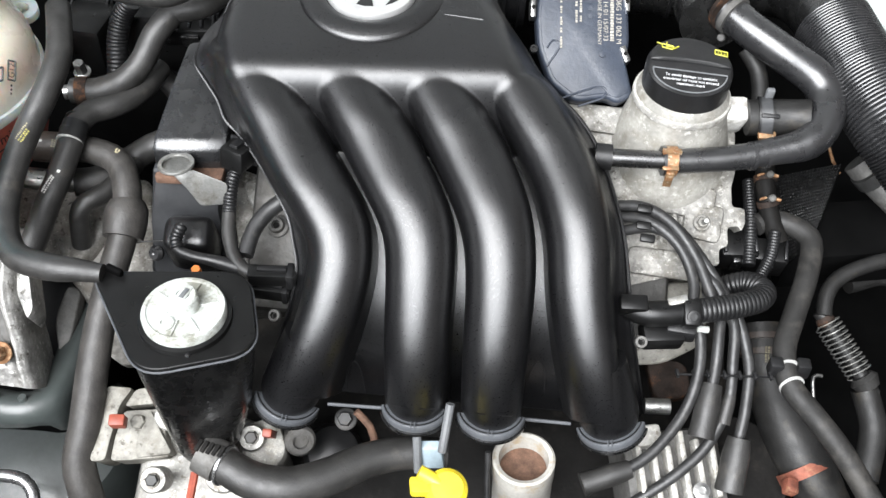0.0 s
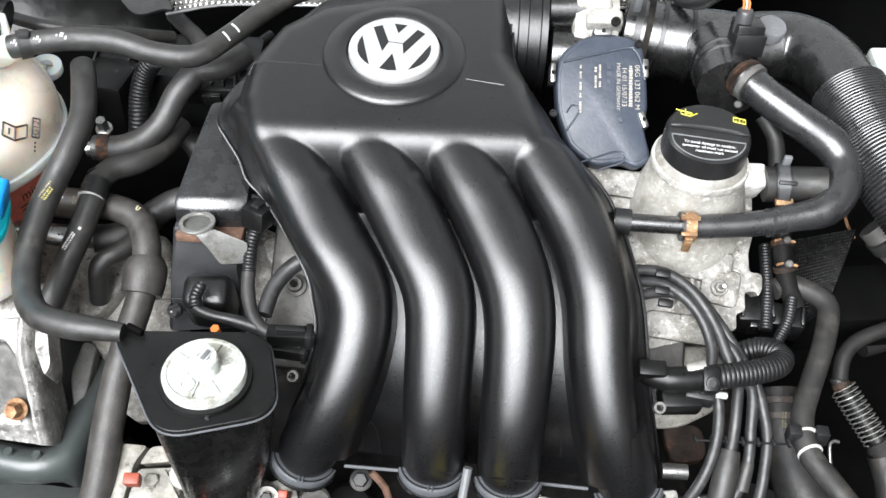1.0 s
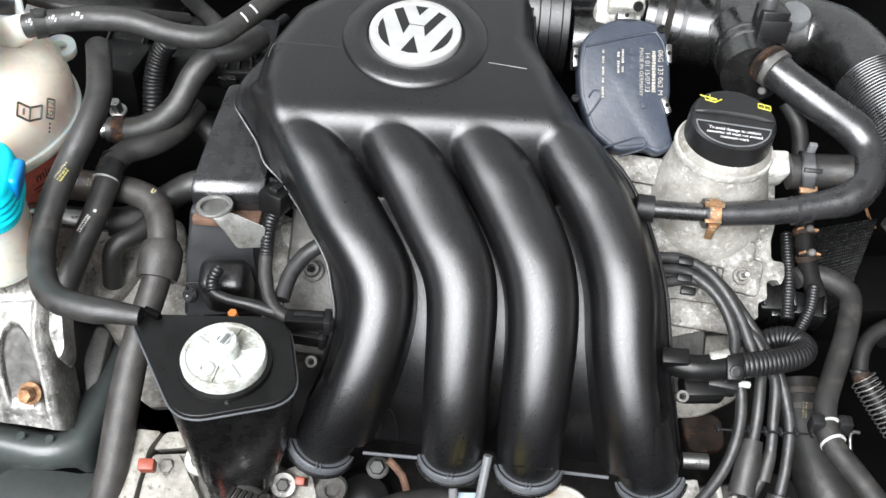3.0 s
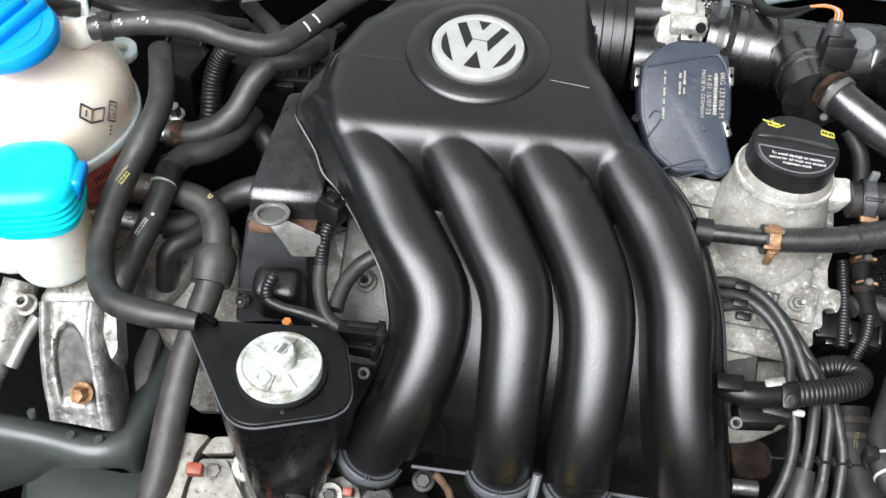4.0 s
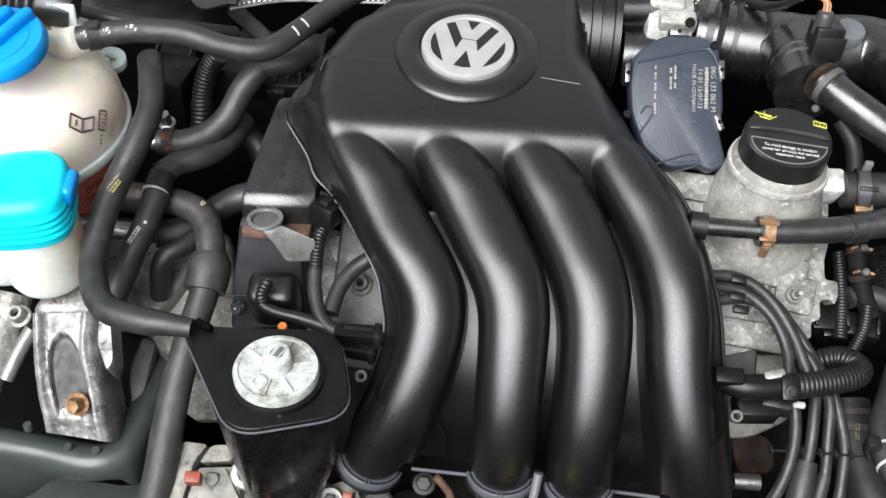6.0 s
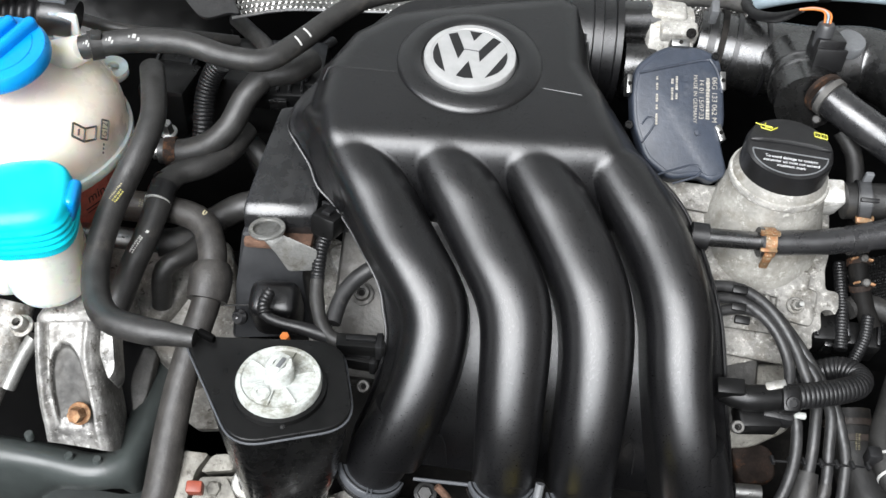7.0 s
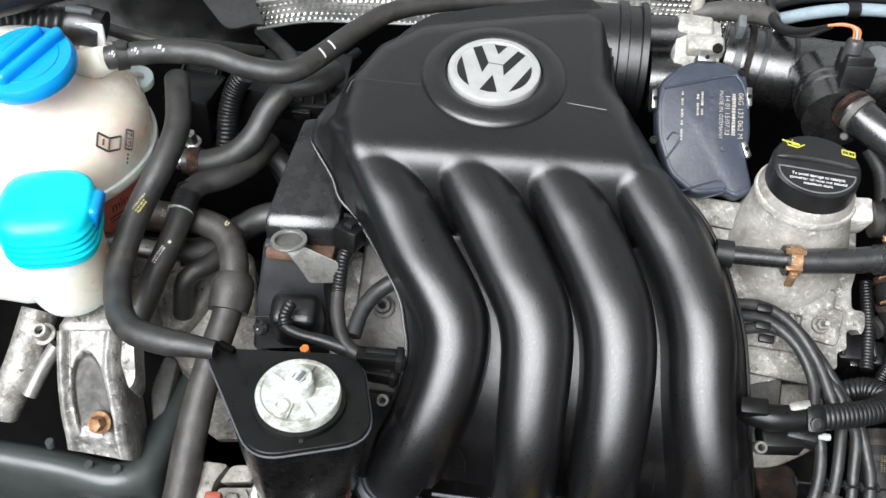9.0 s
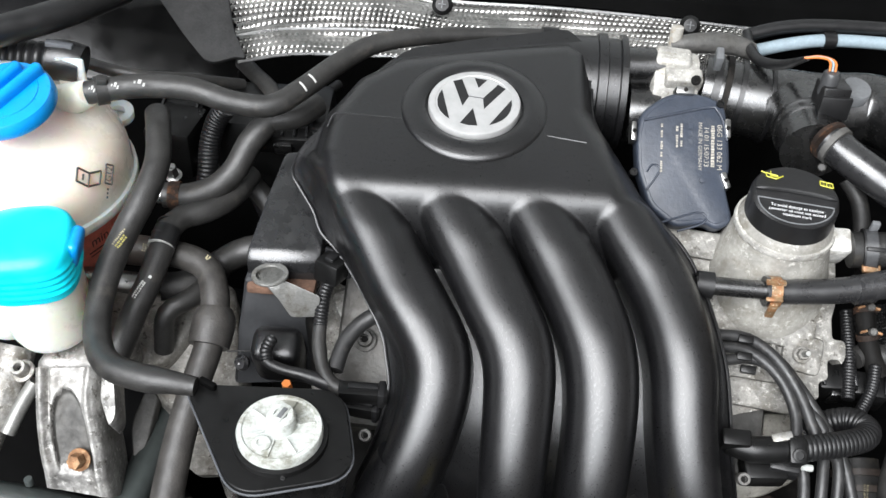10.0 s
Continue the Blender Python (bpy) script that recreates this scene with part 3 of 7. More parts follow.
        rr = [RUN_R * (0.97 + 0.036 * min(1, k / 22) if k < 26 else 1.006 * math.sqrt(max(0.05, 1 - ((k - 26) / 13.6) ** 2))) for k in range(40)]
        part("runner_end", sweep(line, rr, 36), PLASTIC, ob, smooth=60)
    # collars where the runners meet the ports
    for f, r in zip(runs, RUNNERS):
        b = r[-1][1] - 0.001
        ends = []
        for a in (b, b + 0.01):
            g1 = float(crest(a + 0.003) - crest(a - 0.003)) / 0.006
            k = RUN_R / math.sqrt(1 + g1 * g1)
            ends.append(on_engine(float(f(a)), a + g1 * k, float(crest(a)) - k))
        p, p2 = ends
        ax = (p - p2).normalized()
        half = ax.cross(ax.cross(Vector((0, 1, 0)))).normalized()
        half = -half if half.y > 0 else half
        def front_of(bm):
            bmesh.ops.bisect_plane(bm, geom=bm.verts[:] + bm.edges[:] + bm.faces[:], plane_co=p + half * 0.006, plane_no=half, clear_inner=True)
            return bm
        collar = part("port_collar", front_of(turned([(0.017, -0.003), (0.0245, -0.003), (0.0252, -0.002), (0.0252, 0.003), (0.0245, 0.004), (0.0235, 0.008), (0.02, 0.008)], p, ax, 40)), COLLAR, ob, "grey plastic port collar with a dark seal")
        part("seal", front_of(turned([(0.0235, 0.0035), (0.0262, 0.0038), (0.0262, 0.0062), (0.0235, 0.0066)], p, ax, 40)), PLASTIC_GLOSS, collar)
        part("groove", front_of(turned([(0.0226, -0.0028), (0.0228, -0.0034), (0.0235, -0.0034), (0.0237, -0.0028)], p, ax, 40)), LID, collar)
        side = ax.cross(Vector((0, 1, 0))).normalized()
        fwd = ax.cross(side).normalized()
        fwd = -fwd if fwd.y > 0 else fwd
        for x in (-0.0012, 0.0016):
            q = p + fwd * 0.0228 + side * x - ax * 0.0035
            part("rib", box((0.0008, 0.006, 0.002), frame_at(q, -ax, fwd), 0.0002), COLLAR, collar)
    # moulding pips in the valleys and the part line on the plenum
    for p in ((-0.0724, 0.0077), (-0.0059, 0.0082), (0.0011, -0.0005), (0.0578, 0.0091)):
        part("moulding_pip", turned([(0.0022, -0.012), (0.0022, 0.001), (0.0012, 0.0022), (0, 0.0022)], on_engine(p[0], p[1], -0.004), MW, 10), PLASTIC_ROUGH, ob)
    for line in ([(-0.153, 0.6475, 0.931), (-0.1512, 0.6535, 0.9352), (-0.147, 0.6566, 0.9379), (-0.125, 0.6573, 0.9383), (-0.1, 0.6577, 0.9384)], [(0.0075, 0.6565, 0.9379), (0.0358, 0.6537, 0.9375)]):
        part("part_line", sweep([p - Vector((0, 0, 0.0002)) for p in smooth_line(line, 0.003)], 0.0006, 6), PLASTIC, ob)
    for a in ((0.0967, -0.1532), (-0.0391, -0.1651)):
        pts = [on_engine(a[0] + x, a[1] + y, float(web(a[1] + y)) + 0.0006) for x, y in ((-0.007, -0.02), (-0.005, -0.004), (0, 0.004), (0.005, -0.004), (0.007, -0.02))]
        part("moulded_arch", sweep(smooth_line(pts, 0.003), 0.0005, 6), PLASTIC_ROUGH, ob)
    # the round emblem in its raised ring
    N = Vector((0, -math.sin(radians(9)), math.cos(radians(9))))
    E = Vector((-0.0483, 0.6737, 0.941))
    E = E + Vector((0.0, 0.003, 0.0))
    ring = part("emblem_ring", turned([(0.0555, -0.009), (0.0548, -0.001), (0.0536, 0.0012), (0.0512, 0.0026), (0.0442, 0.0048), (0.0405, 0.005), (0.0395, 0.0046), (0.0375, 0.0042), (0.0362, 0.0032), (0.0358, 0.0), (0, 0.0)], E, N, 72), PLASTIC, ob, "raised satin black ring")
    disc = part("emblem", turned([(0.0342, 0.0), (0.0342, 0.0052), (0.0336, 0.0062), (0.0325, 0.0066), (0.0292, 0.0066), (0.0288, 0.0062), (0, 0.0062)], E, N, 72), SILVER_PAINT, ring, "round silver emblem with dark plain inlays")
    m = frame_at(E + N * 0.0054, N, (0.07, 1, 0)) @ Matrix.Scale(0.0342, 4)
    half = [
        [(0.58, 0.56), (0.40, 0.66), (0.155, 0.15), (0.235, -0.17)],
        [(0.765, 0.24), (0.80, 0.08), (0.80, -0.1), (0.755, -0.28), (0.67, -0.43), (0.56, -0.54), (0.43, -0.63)],
    ]
    inlays = [[(-0.14, 0.76), (0.14, 0.76), (0.0, 0.47)], [(0.0, -0.2), (-0.185, -0.7), (0.0, -0.73), (0.185, -0.7)]]
    inlays += half + [[(-x, y) for x, y in pts] for pts in half]
    for pts in inlays:
        part("inlay", slab([m @ Vector((x, y, 0)) for x, y in pts], N * 0.0011, 0), PLASTIC_ROUGH, disc)
    part("inlay", slab([m @ Vector(p) for p in ((-0.155, 0.145, 0), (0.155, 0.145, 0), (0.155, 0.17, 0), (-0.155, 0.17, 0))], N * 0.001, 0), GREYPLASTIC, disc, "thin grey line")
    # outlet boss at the throttle end
    a, b = Vector((0.0296, 0.7708, 0.908)), Vector((0.0529, 0.7719, 0.908))
    ax = (b - a).normalized()
    L = (b - a).length
    part("outlet_boss", turned([(0.03, -0.045), (0.038, -0.036), (0.042, -0.02), (0.0436, -0.004), (0.044, 0.01), (0.044, L - 0.012), (0.0465, L - 0.011), (0.0465, L - 0.004), (0.043, L - 0.003), (0.043, L + 0.006), (0.0465, L + 0.007), (0.0465, L + 0.012), (0.03, L + 0.012)], a, ax, 48), PLASTIC, ob, "round satin black outlet")
    return ob


intake_manifold()


# ---- throttle body, its blue-grey cover, and the air duct ----
def throttle_body():
    c = Vector((0.1081, 0.7752, 0.93))
    ob = thing("throttle_unit", c - Vector((0, 0, 0.03)), "cast aluminium throttle with a blue-grey plastic actuator cover", "throttle")
    part("housing", turned([(0.02, -0.02), (0.025, -0.018), (0.026, -0.012), (0.026, 0.014), (0.025, 0.017), (0.02, 0.018)], c + Vector((-0.002, 0.006, -0.014)), (1, 0.04, 0), 36), ALLOY_PALE, ob)
    part("lug", box((0.03, 0.02, 0.014), pose(c.x - 0.006, c.y + 0.004, c.z + 0.009, 12, 4, 3), 0.004, 3), ALLOY_PALE, ob, "pale cast lug")
    part("screw", turned([(0.004, 0), (0.004, 0.003), (0.003, 0.0035), (0.0018, 0.0035), (0.0015, 0.002), (0, 0.002)], c + Vector((0.012, -0.0185, 0.006)), (0, -0.8, 0.6), 16), DARKMETAL, ob, "dark screw")
    part("clip_block", box((0.03, 0.014, 0.014), pose(c.x + 0.003, c.y - 0.012, c.z + 0.002, 20, 0, 4), 0.0028, 3), ALLOY_PALE, ob)
    # the cover plate, leaning back
    o = [(0.0781, 0.6727, 0.905), (0.0745, 0.6946, 0.923), (0.0778, 0.708, 0.935), (0.0927, 0.7198, 0.942), (0.1082, 0.7261, 0.945), (0.1302, 0.7255, 0.942), (0.1401, 0.7225, 0.937), (0.1447, 0.7065, 0.924), (0.1479, 0.6843, 0.906), (0.1454, 0.6732, 0.898), (0.1537, 0.6528, 0.88), (0.1421, 0.6457, 0.877), (0.1333, 0.6484, 0.88), (0.1103, 0.6427, 0.878), (0.0899, 0.6516, 0.888)]
    q = [Vector(p) for p in o]
    mid = sum(q, Vector()) / len(q)
    nrm = (q[8] - q[1]).cross(q[4] - q[12]).normalized()
    if nrm.z < 0:
        nrm = -nrm
    q = [p - nrm * (p - mid).dot(nrm) for p in q]
    pts = round_corners(q, 0.006, 3)
    cover = part("cover", slab([p - nrm * 0.016 for p in pts], nrm * 0.016, 0.003, 3), BLUEGREY, ob, "blue-grey ribbed plastic cover with printed bars")
    inner = [mid + (p - mid) * 0.93 for p in pts]
    part("raised_field", slab([p - nrm * 0.002 for p in inner], nrm * 0.0028, 0.0012), BLUEGREY, cover)
    m = frame_at(mid + nrm * 0.001, nrm, (-0.1, 1, 0.5))
    part("crease", sweep(smooth_line([m @ Vector(p) for p in ((-0.037, 0.028, 0.0006), (0.011, 0.041, 0.0006), (0.018, 0.04, 0.0006), (0.023, 0.032, 0.0006), (0.0265, 0.016, 0.0006))], 0.003), 0.001, 6), BLUEGREY, cover)
    for pts2 in (((-0.034, -0.012, 0), (-0.03, -0.006, 0), (-0.024, -0.008, 0), (-0.026, -0.014, 0), (-0.034, -0.026, 0)), ((-0.022, -0.05, 0), (0.004, -0.041, 0), (0.011, -0.043, 0), (0.009, -0.049, 0), (-0.01, -0.056, 0))):
        part("crease", sweep(smooth_line([m @ Vector(p) for p in pts2], 0.003), 0.0008, 6), BLUEGREY, cover)
    rnd = random.Random(4)
    for x, y0, y1, h in ((0.0155, -0.007, 0.027, 0.0032), (-0.0085, 0.010, 0.027, 0.0019), (-0.0118, 0.006, 0.025, 0.0019), (-0.0235, -0.011, 0.026, 0.0019)):
        y, rects = y1, []
        while y > y0:
            k = rnd.uniform(0.0012, 0.0026)
            rects.append((x, y - k / 2, h * rnd.uniform(0.7, 1.0), k * 0.8))
            y -= k * (2.2 if rnd.random() < 0.12 else 1)
        tagged(bars(m, rects, PRINT_DIM, "print_block", cover, 0.0012), kind="stuff")
    for words, x, size in (("06G 133 062 M", 0.0205, 0.0056), ("14 01 15/07:33", 0.0105, 0.0052), ("MADE IN GERMANY", 0.0058, 0.0042)):
        flat_text(words, m @ pose(x, 0.010, 0, 0, 0, -90), size, PRINT_DIM, "lettering", cover, lift=0.0013)
    bars(m, [(-0.0015, 0.026, 0.0034, 0.0045), (-0.0015, 0.02, 0.0034, 0.004), (-0.0015, 0.0135, 0.0034, 0.0035)], BLUEGREY, "embossed_bars", cover, 0.0008)
    for p, w, h, ang in (((0.1081, 0.7229, 0.947), 0.014, 0.006, 0), ((0.1432, 0.7072, 0.927), 0.0048, 0.015, 0), ((0.0723, 0.6921, 0.926), 0.004, 0.015, 0), ((0.1446, 0.6749, 0.902), 0.0048, 0.013, 20)):
        mm = frame_at(Vector(p) + nrm * 0.001, nrm, (-0.1, 1, 0.5))
        clip = part("spring_clip", box((w, h, 0.012), mm @ pose(0, 0, -0.006, 0, 0, ang), 0.001), STEEL, cover, "bright steel spring clip")
        part("rivet", turned([(0.0016, 0), (0.0016, 0.0008), (0, 0.001)], mm @ Vector((0, 0, 0.0003)), nrm, 12), DARKMETAL, clip)
    for p in ((0.1362, 0.7203, 0.94), (0.0752, 0.67, 0.904)):
        part("screw_hole", turned([(0.003, -0.004), (0.003, 0.0012), (0.0018, 0.0012), (0.0018, -0.001), (0, -0.001)], Vector(p), nrm, 16), LID, cover)
    part("pip", turned([(0.0022, -0.001), (0.0022, 0.0018), (0, 0.002)], m @ Vector((0.008, -0.016, 0)), nrm, 12), BLUEGREY, cover)
    # black stubs between manifold and throttle
    for a, b, r in (((0.0661, 0.7773, 0.93), (0.0946, 0.7812, 0.93), 0.016), ((0.0717, 0.7631, 0.895), (0.0958, 0.7636, 0.895), 0.026)):
        part("stub", sweep(smooth_line([a, b]), r, 28), PLASTIC_GLOSS, ob, "black plastic stub")
    return ob


throttle_body()


def air_duct():
    pts = [(0.1321, 0.8017, 0.9), (0.1769, 0.7975, 0.897), (0.2095, 0.7952, 0.897), (0.2313, 0.7895, 0.9), (0.2703, 0.7902, 0.905), (0.2939, 0.7679, 0.908), (0.3084, 0.7302, 0.905), (0.3208, 0.6905, 0.897), (0.3401, 0.643, 0.885), (0.3706, 0.6118, 0.86)]
    line = smooth_line(pts, 0.004)
    ob = thing("air_duct", line[len(line) // 2] - Vector((0, 0, 0.04)), "black plastic air intake duct with a corrugated bend", "air duct")
    n = len(line)
    cut = int(n * 0.62)
    r = [0.031 if i < n * 0.3 else 0.031 - 0.004 * min(1, (i / n - 0.3) / 0.2) for i in range(n)]
    part("pipe", sweep(line[:cut], r[:cut], 32), PLASTIC_GLOSS, ob)
    co = smooth_line([tuple(p) for p in line[cut - 2:]][::6] + [tuple(line[-1])], 0.00064)
    part("corrugated_bend", sweep(co, [0.0285 + (0.0, 0.0016, 0.002, 0.0016)[i % 4] for i in range(len(co))], 32), RUBBER_SHINY, ob, "matt black corrugated bend")
    for k, w in ((2, 0.006), (7, 0.004), (13, 0.003)):
        band((line[k], line[k + 1]), 0.032, w, PLASTIC, "collar", ob)
    band((line[4], line[5]), 0.0322, 0.005, DARKMETAL, "clamp_band", ob, "dark steel clamp band")
    c = Vector((0.1376, 0.7779, 0.945))
    part("clamp_screw", box((0.006, 0.012, 0.016), pose(c.x, c.y, c.z, 20), 0.001), GREYPLASTIC, ob)
    # side branch with two rings, towards the breather
    a, b = Vector((0.2082, 0.7566, 0.915)), Vector((0.21, 0.7166, 0.915))
    branch = part("branch", sweep(smooth_line([a + (a - b) * 0.3, b + (b - a) * 0.25]), 0.025, 32), PLASTIC_GLOSS, ob)
    for k in (0.35, 0.6):
        c = a.lerp(b, k)
        part("ring", turned([(0.0245, -0.002), (0.0265, -0.0016), (0.0265, 0.0016), (0.0245, 0.002)], c, b - a, 36), PLASTIC_GLOSS, branch)
    # round blanking cap
    p = Vector((0.2427, 0.756, 0.945))
    part("blanking_cap", turned([(0.0115, -0.01), (0.012, -0.002), (0.011, 0.0), (0, 0.0004)], p, (0.1, -0.25, 1), 32), GREYPLASTIC, ob, "dark grey round blanking cap")
    # sensor plug
    p = Vector((0.2185, 0.7355, 0.94))
    plug = part("sensor_plug", box((0.022, 0.02, 0.036), pose(p.x, p.y, p.z, -6, 3, 8), 0.002), PLASTIC, ob, "black sensor plug")
    part("latch", box((0.024, 0.004, 0.018), pose(p.x + 0.002, p.y - 0.011, p.z + 0.004, -6, 3, 8), 0.001), PLASTIC_ROUGH, plug)
    top = Vector((0.2142, 0.7358, 0.962))
    part("boot", turned([(0.007, -0.012), (0.0065, 0.004), (0.005, 0.006), (0, 0.006)], top, (0, 0, 1), 18), DARKGREY, plug)
    for k, mt in ((0, ORANGE), (1, PALE_BLUE), (2, ORANGE)):
        q = [top + Vector((0.002 * k - 0.002, 0, 0.003)), top + Vector((0.002 * k - 0.003, 0.004, 0.012)), top + Vector((-0.01, 0.005 + 0.001 * k, 0.014)), top + Vector((-0.022, 0.006, 0.012))]
        part("wire", sweep(smooth_line(q, 0.002), 0.0009, 8), mt, plug, "thin coloured wire")
    return ob


air_duct()


# ---- valve cover, filler neck and cap ----
def valve_cover():
    ob = thing("valve_cover", on_engine(0.17, -0.05, -0.09), "stained cast aluminium valve cover with a filler neck", "valve cover")
    pts = [on_engine(u, v, -0.05) for u, v in ((0.1056, 0.0463), (0.1568, 0.0512), (0.2344, 0.0443), (0.2371, 0.0053), (0.2348, -0.0050), (0.2365, -0.0207), (0.2462, -0.0206), (0.2474, -0.0320), (0.2447, -0.0388), (0.2422, -0.0349), (0.2339, -0.0361), (0.2355, -0.0509), (0.2286, -0.0532), (0.2300, -0.0658), (0.1518, -0.0908))]
    part("deck", slab([p - MW * 0.05 for p in round_corners(pts, 0.0035, 3)], MW * 0.05, 0.0025, 3), VALVE, ob)
    low = [on_engine(u, v, -0.075) for u, v in ((0.1564, -0.0857), (0.2343, -0.0764), (0.226, -0.1277), (0.1978, -0.1449), (0.1724, -0.1487))]
    part("lower_face", slab([p - MW * 0.05 for p in round_corners(low, 0.008, 3)], MW * 0.05, 0.006, 3), VALVE_LOW, ob, "stained lower casting face")
    # filler neck
    c = Vector((0.1876, 0.6418, 0.918))
    prof = [(0.056, -0.19), (0.051, -0.1), (0.0485, -0.085), (0.0455, -0.07), (0.041, -0.055), (0.0375, -0.04), (0.0355, -0.03), (0.035, -0.026), (0.034, -0.021), (0.03, -0.015), (0.02, -0.015)]
    part("filler_neck", turned(prof, c, (0.02, -0.05, 1), 48), NECK_CAST, ob, "tapered cast filler neck")
    part("neck_bead", turned([(0.033, -0.03), (0.0362, -0.029), (0.0368, -0.0265), (0.0362, -0.024), (0.033, -0.0235)], c, (0.02, -0.05, 1), 48), ALLOY_PALE, ob, "bright worn bead")
    # breather outlet flange
    a = Vector((0.2252, 0.6481, 0.875))
    part("outlet_flange", box((0.022, 0.02, 0.03), pose(a.x + 0.002, a.y, a.z - 0.002, 30, 0, 5), 0.004), CHALK, ob, "bright chalky outlet flange")
    # ribs and lumps of the casting
    for u, v, s1, s2 in ((0.1597, -0.0121) + (0.028, 0.016), (0.2029, -0.019) + (0.022, 0.014), (0.2151, -0.0345) + (0.016, 0.016), (0.1873, -0.0685) + (0.03, 0.012), (0.1324, 0.0389) + (0.03, 0.012)):
        part("casting_pad", slab(round_corners([on_engine(u + x * s1, v + y * s2, -0.052) for x, y in ((-1, -0.7), (0.8, -1), (1, 0.8), (-0.9, 1))], 0.006, 4), MW * 0.006, 0.003), VALVE, ob)
    for k in range(3):
        u, v = (0.161, 0.0143)
        part("casting_rib", sweep(smooth_line([on_engine(u + 0.02 * k, v + 0.01, -0.05), on_engine(u + 0.024 * k + 0.01, v - 0.05, -0.05)]), 0.003, 8), VALVE, ob)
    return ob


valve_cover()
ob = bolt("bolt", on_engine(*(0.2129, -0.0353), -0.042), MW, 0.0044, VALVE, "dull steel bolt in the valve cover", "engine bolts")
part("stud", turned([(0.0022, 0.0), (0.0022, 0.015), (0.0018, 0.0165), (0, 0.0165)], on_engine(0.2129, -0.0353, -0.042), MW, 14), GREYSTEEL, ob)


def filler_cap():
    c = Vector((0.1876, 0.6418, 0.918))
    ax = Vector((0.02, -0.05, 1)).normalized()
    ob = thing("oil_filler_cap", c - ax * 0.02, "black plastic oil filler cap with yellow symbols", "oil cap")
    m = frame_at(c + ax * 0.004, ax, (0.06, 1, 0))
    LEAN = 0.34

    def fall(y):
        """The front of the top slopes down past the finger ridge."""
        return -LEAN * max(0.0, -0.001 - y)

    bm = turned([(0.0285, -0.026), (0.0308, -0.024), (0.0316, -0.016), (0.0314, -0.001), (0.0304, 0.0022), (0.0288, 0.0038)] + [(r, 0.004) for r in np.linspace(0.027, 0.0015, 16)] + [(0, 0.004)], c, ax, 64)
    back = m.inverted()
    for v in bm.verts:
        q = back @ v.co
        if q.z > -0.004:
            v.co = m @ Vector((q.x, q.y, q.z + fall(q.y)))
    part("body", bm, PLASTIC_ROUGH, ob)
    # the finger ridge across, and a lens-shaped field in front of it
    ridge = [m @ Vector((x, 0.0012 - 0.0025 * (x / 0.028) ** 2, 0.0008)) for x in np.linspace(-0.0285, 0.0285, 15)]
    part("grip", sweep(ridge, [0.0006] + [0.0021] * 13 + [0.0006], 10), PLASTIC_ROUGH, ob)
    lens = [(-0.0265 * math.cos(a), -0.0075 - 0.0165 * math.sin(a)) for a in np.linspace(0.0, math.pi, 22)]
    part("rim_line", sweep([m @ Vector((x, y, fall(y) + 0.0002)) for x, y in lens + lens[:1]], 0.0006, 6), GREYPLASTIC, ob)
    tilt = m @ pose(0, -0.001, 0, math.degrees(math.atan(LEAN)), 0, 0)
    for k, words in enumerate(("To avoid damage to catalytic", "converter oil must not exceed", "maximum mark")):
        flat_text(words, tilt @ Matrix.Translation((0.001, -0.0115 - 0.0033 * k, 0)), 0.0032, PRINT_WHITE, "lettering", ob, lift=0.0005)
    m = m @ Matrix.Scale(0.98, 4)
    # oil can and book symbols as simple strokes
    def strokes(pts, r=0.0005):
        part("symbol", sweep(smooth_line([m @ Vector((x, y, 0.0003)) for x, y in pts], 0.05), r, 6), PRINT_YELLOW, ob, "yellow printed symbol")
    for a, b in (((-0.021, 0.014), (-0.014, 0.0125)), ((-0.014, 0.0125), (-0.009, 0.017)), ((-0.021, 0.014), (-0.0215, 0.018)), ((-0.0215, 0.018), (-0.013, 0.0165)), ((-0.018, 0.018), (-0.0178, 0.0205)), ((-0.025, 0.019), (-0.0215, 0.0175)), ((0.018, 0.0135), (0.027, 0.012)), ((0.018, 0.0185), (0.027, 0.017)), ((0.018, 0.0135), (0.018, 0.0185)), ((0.027, 0.012), (0.027, 0.017)), ((0.0225, 0.0128), (0.0225, 0.0178))):
        strokes((a, b))
    for r in ((-0.0155, 0.0155, 0.006, 0.0022), (0.0202, 0.0158, 0.0016, 0.0005), (0.0202, 0.0145, 0.0016, 0.0005), (0.025, 0.015, 0.0016, 0.0005), (0.025, 0.0138, 0.0016, 0.0005)):
        bars(m, [r], PRINT_YELLOW, "symbol_fill", ob, 0.0004)
    return ob


filler_cap()


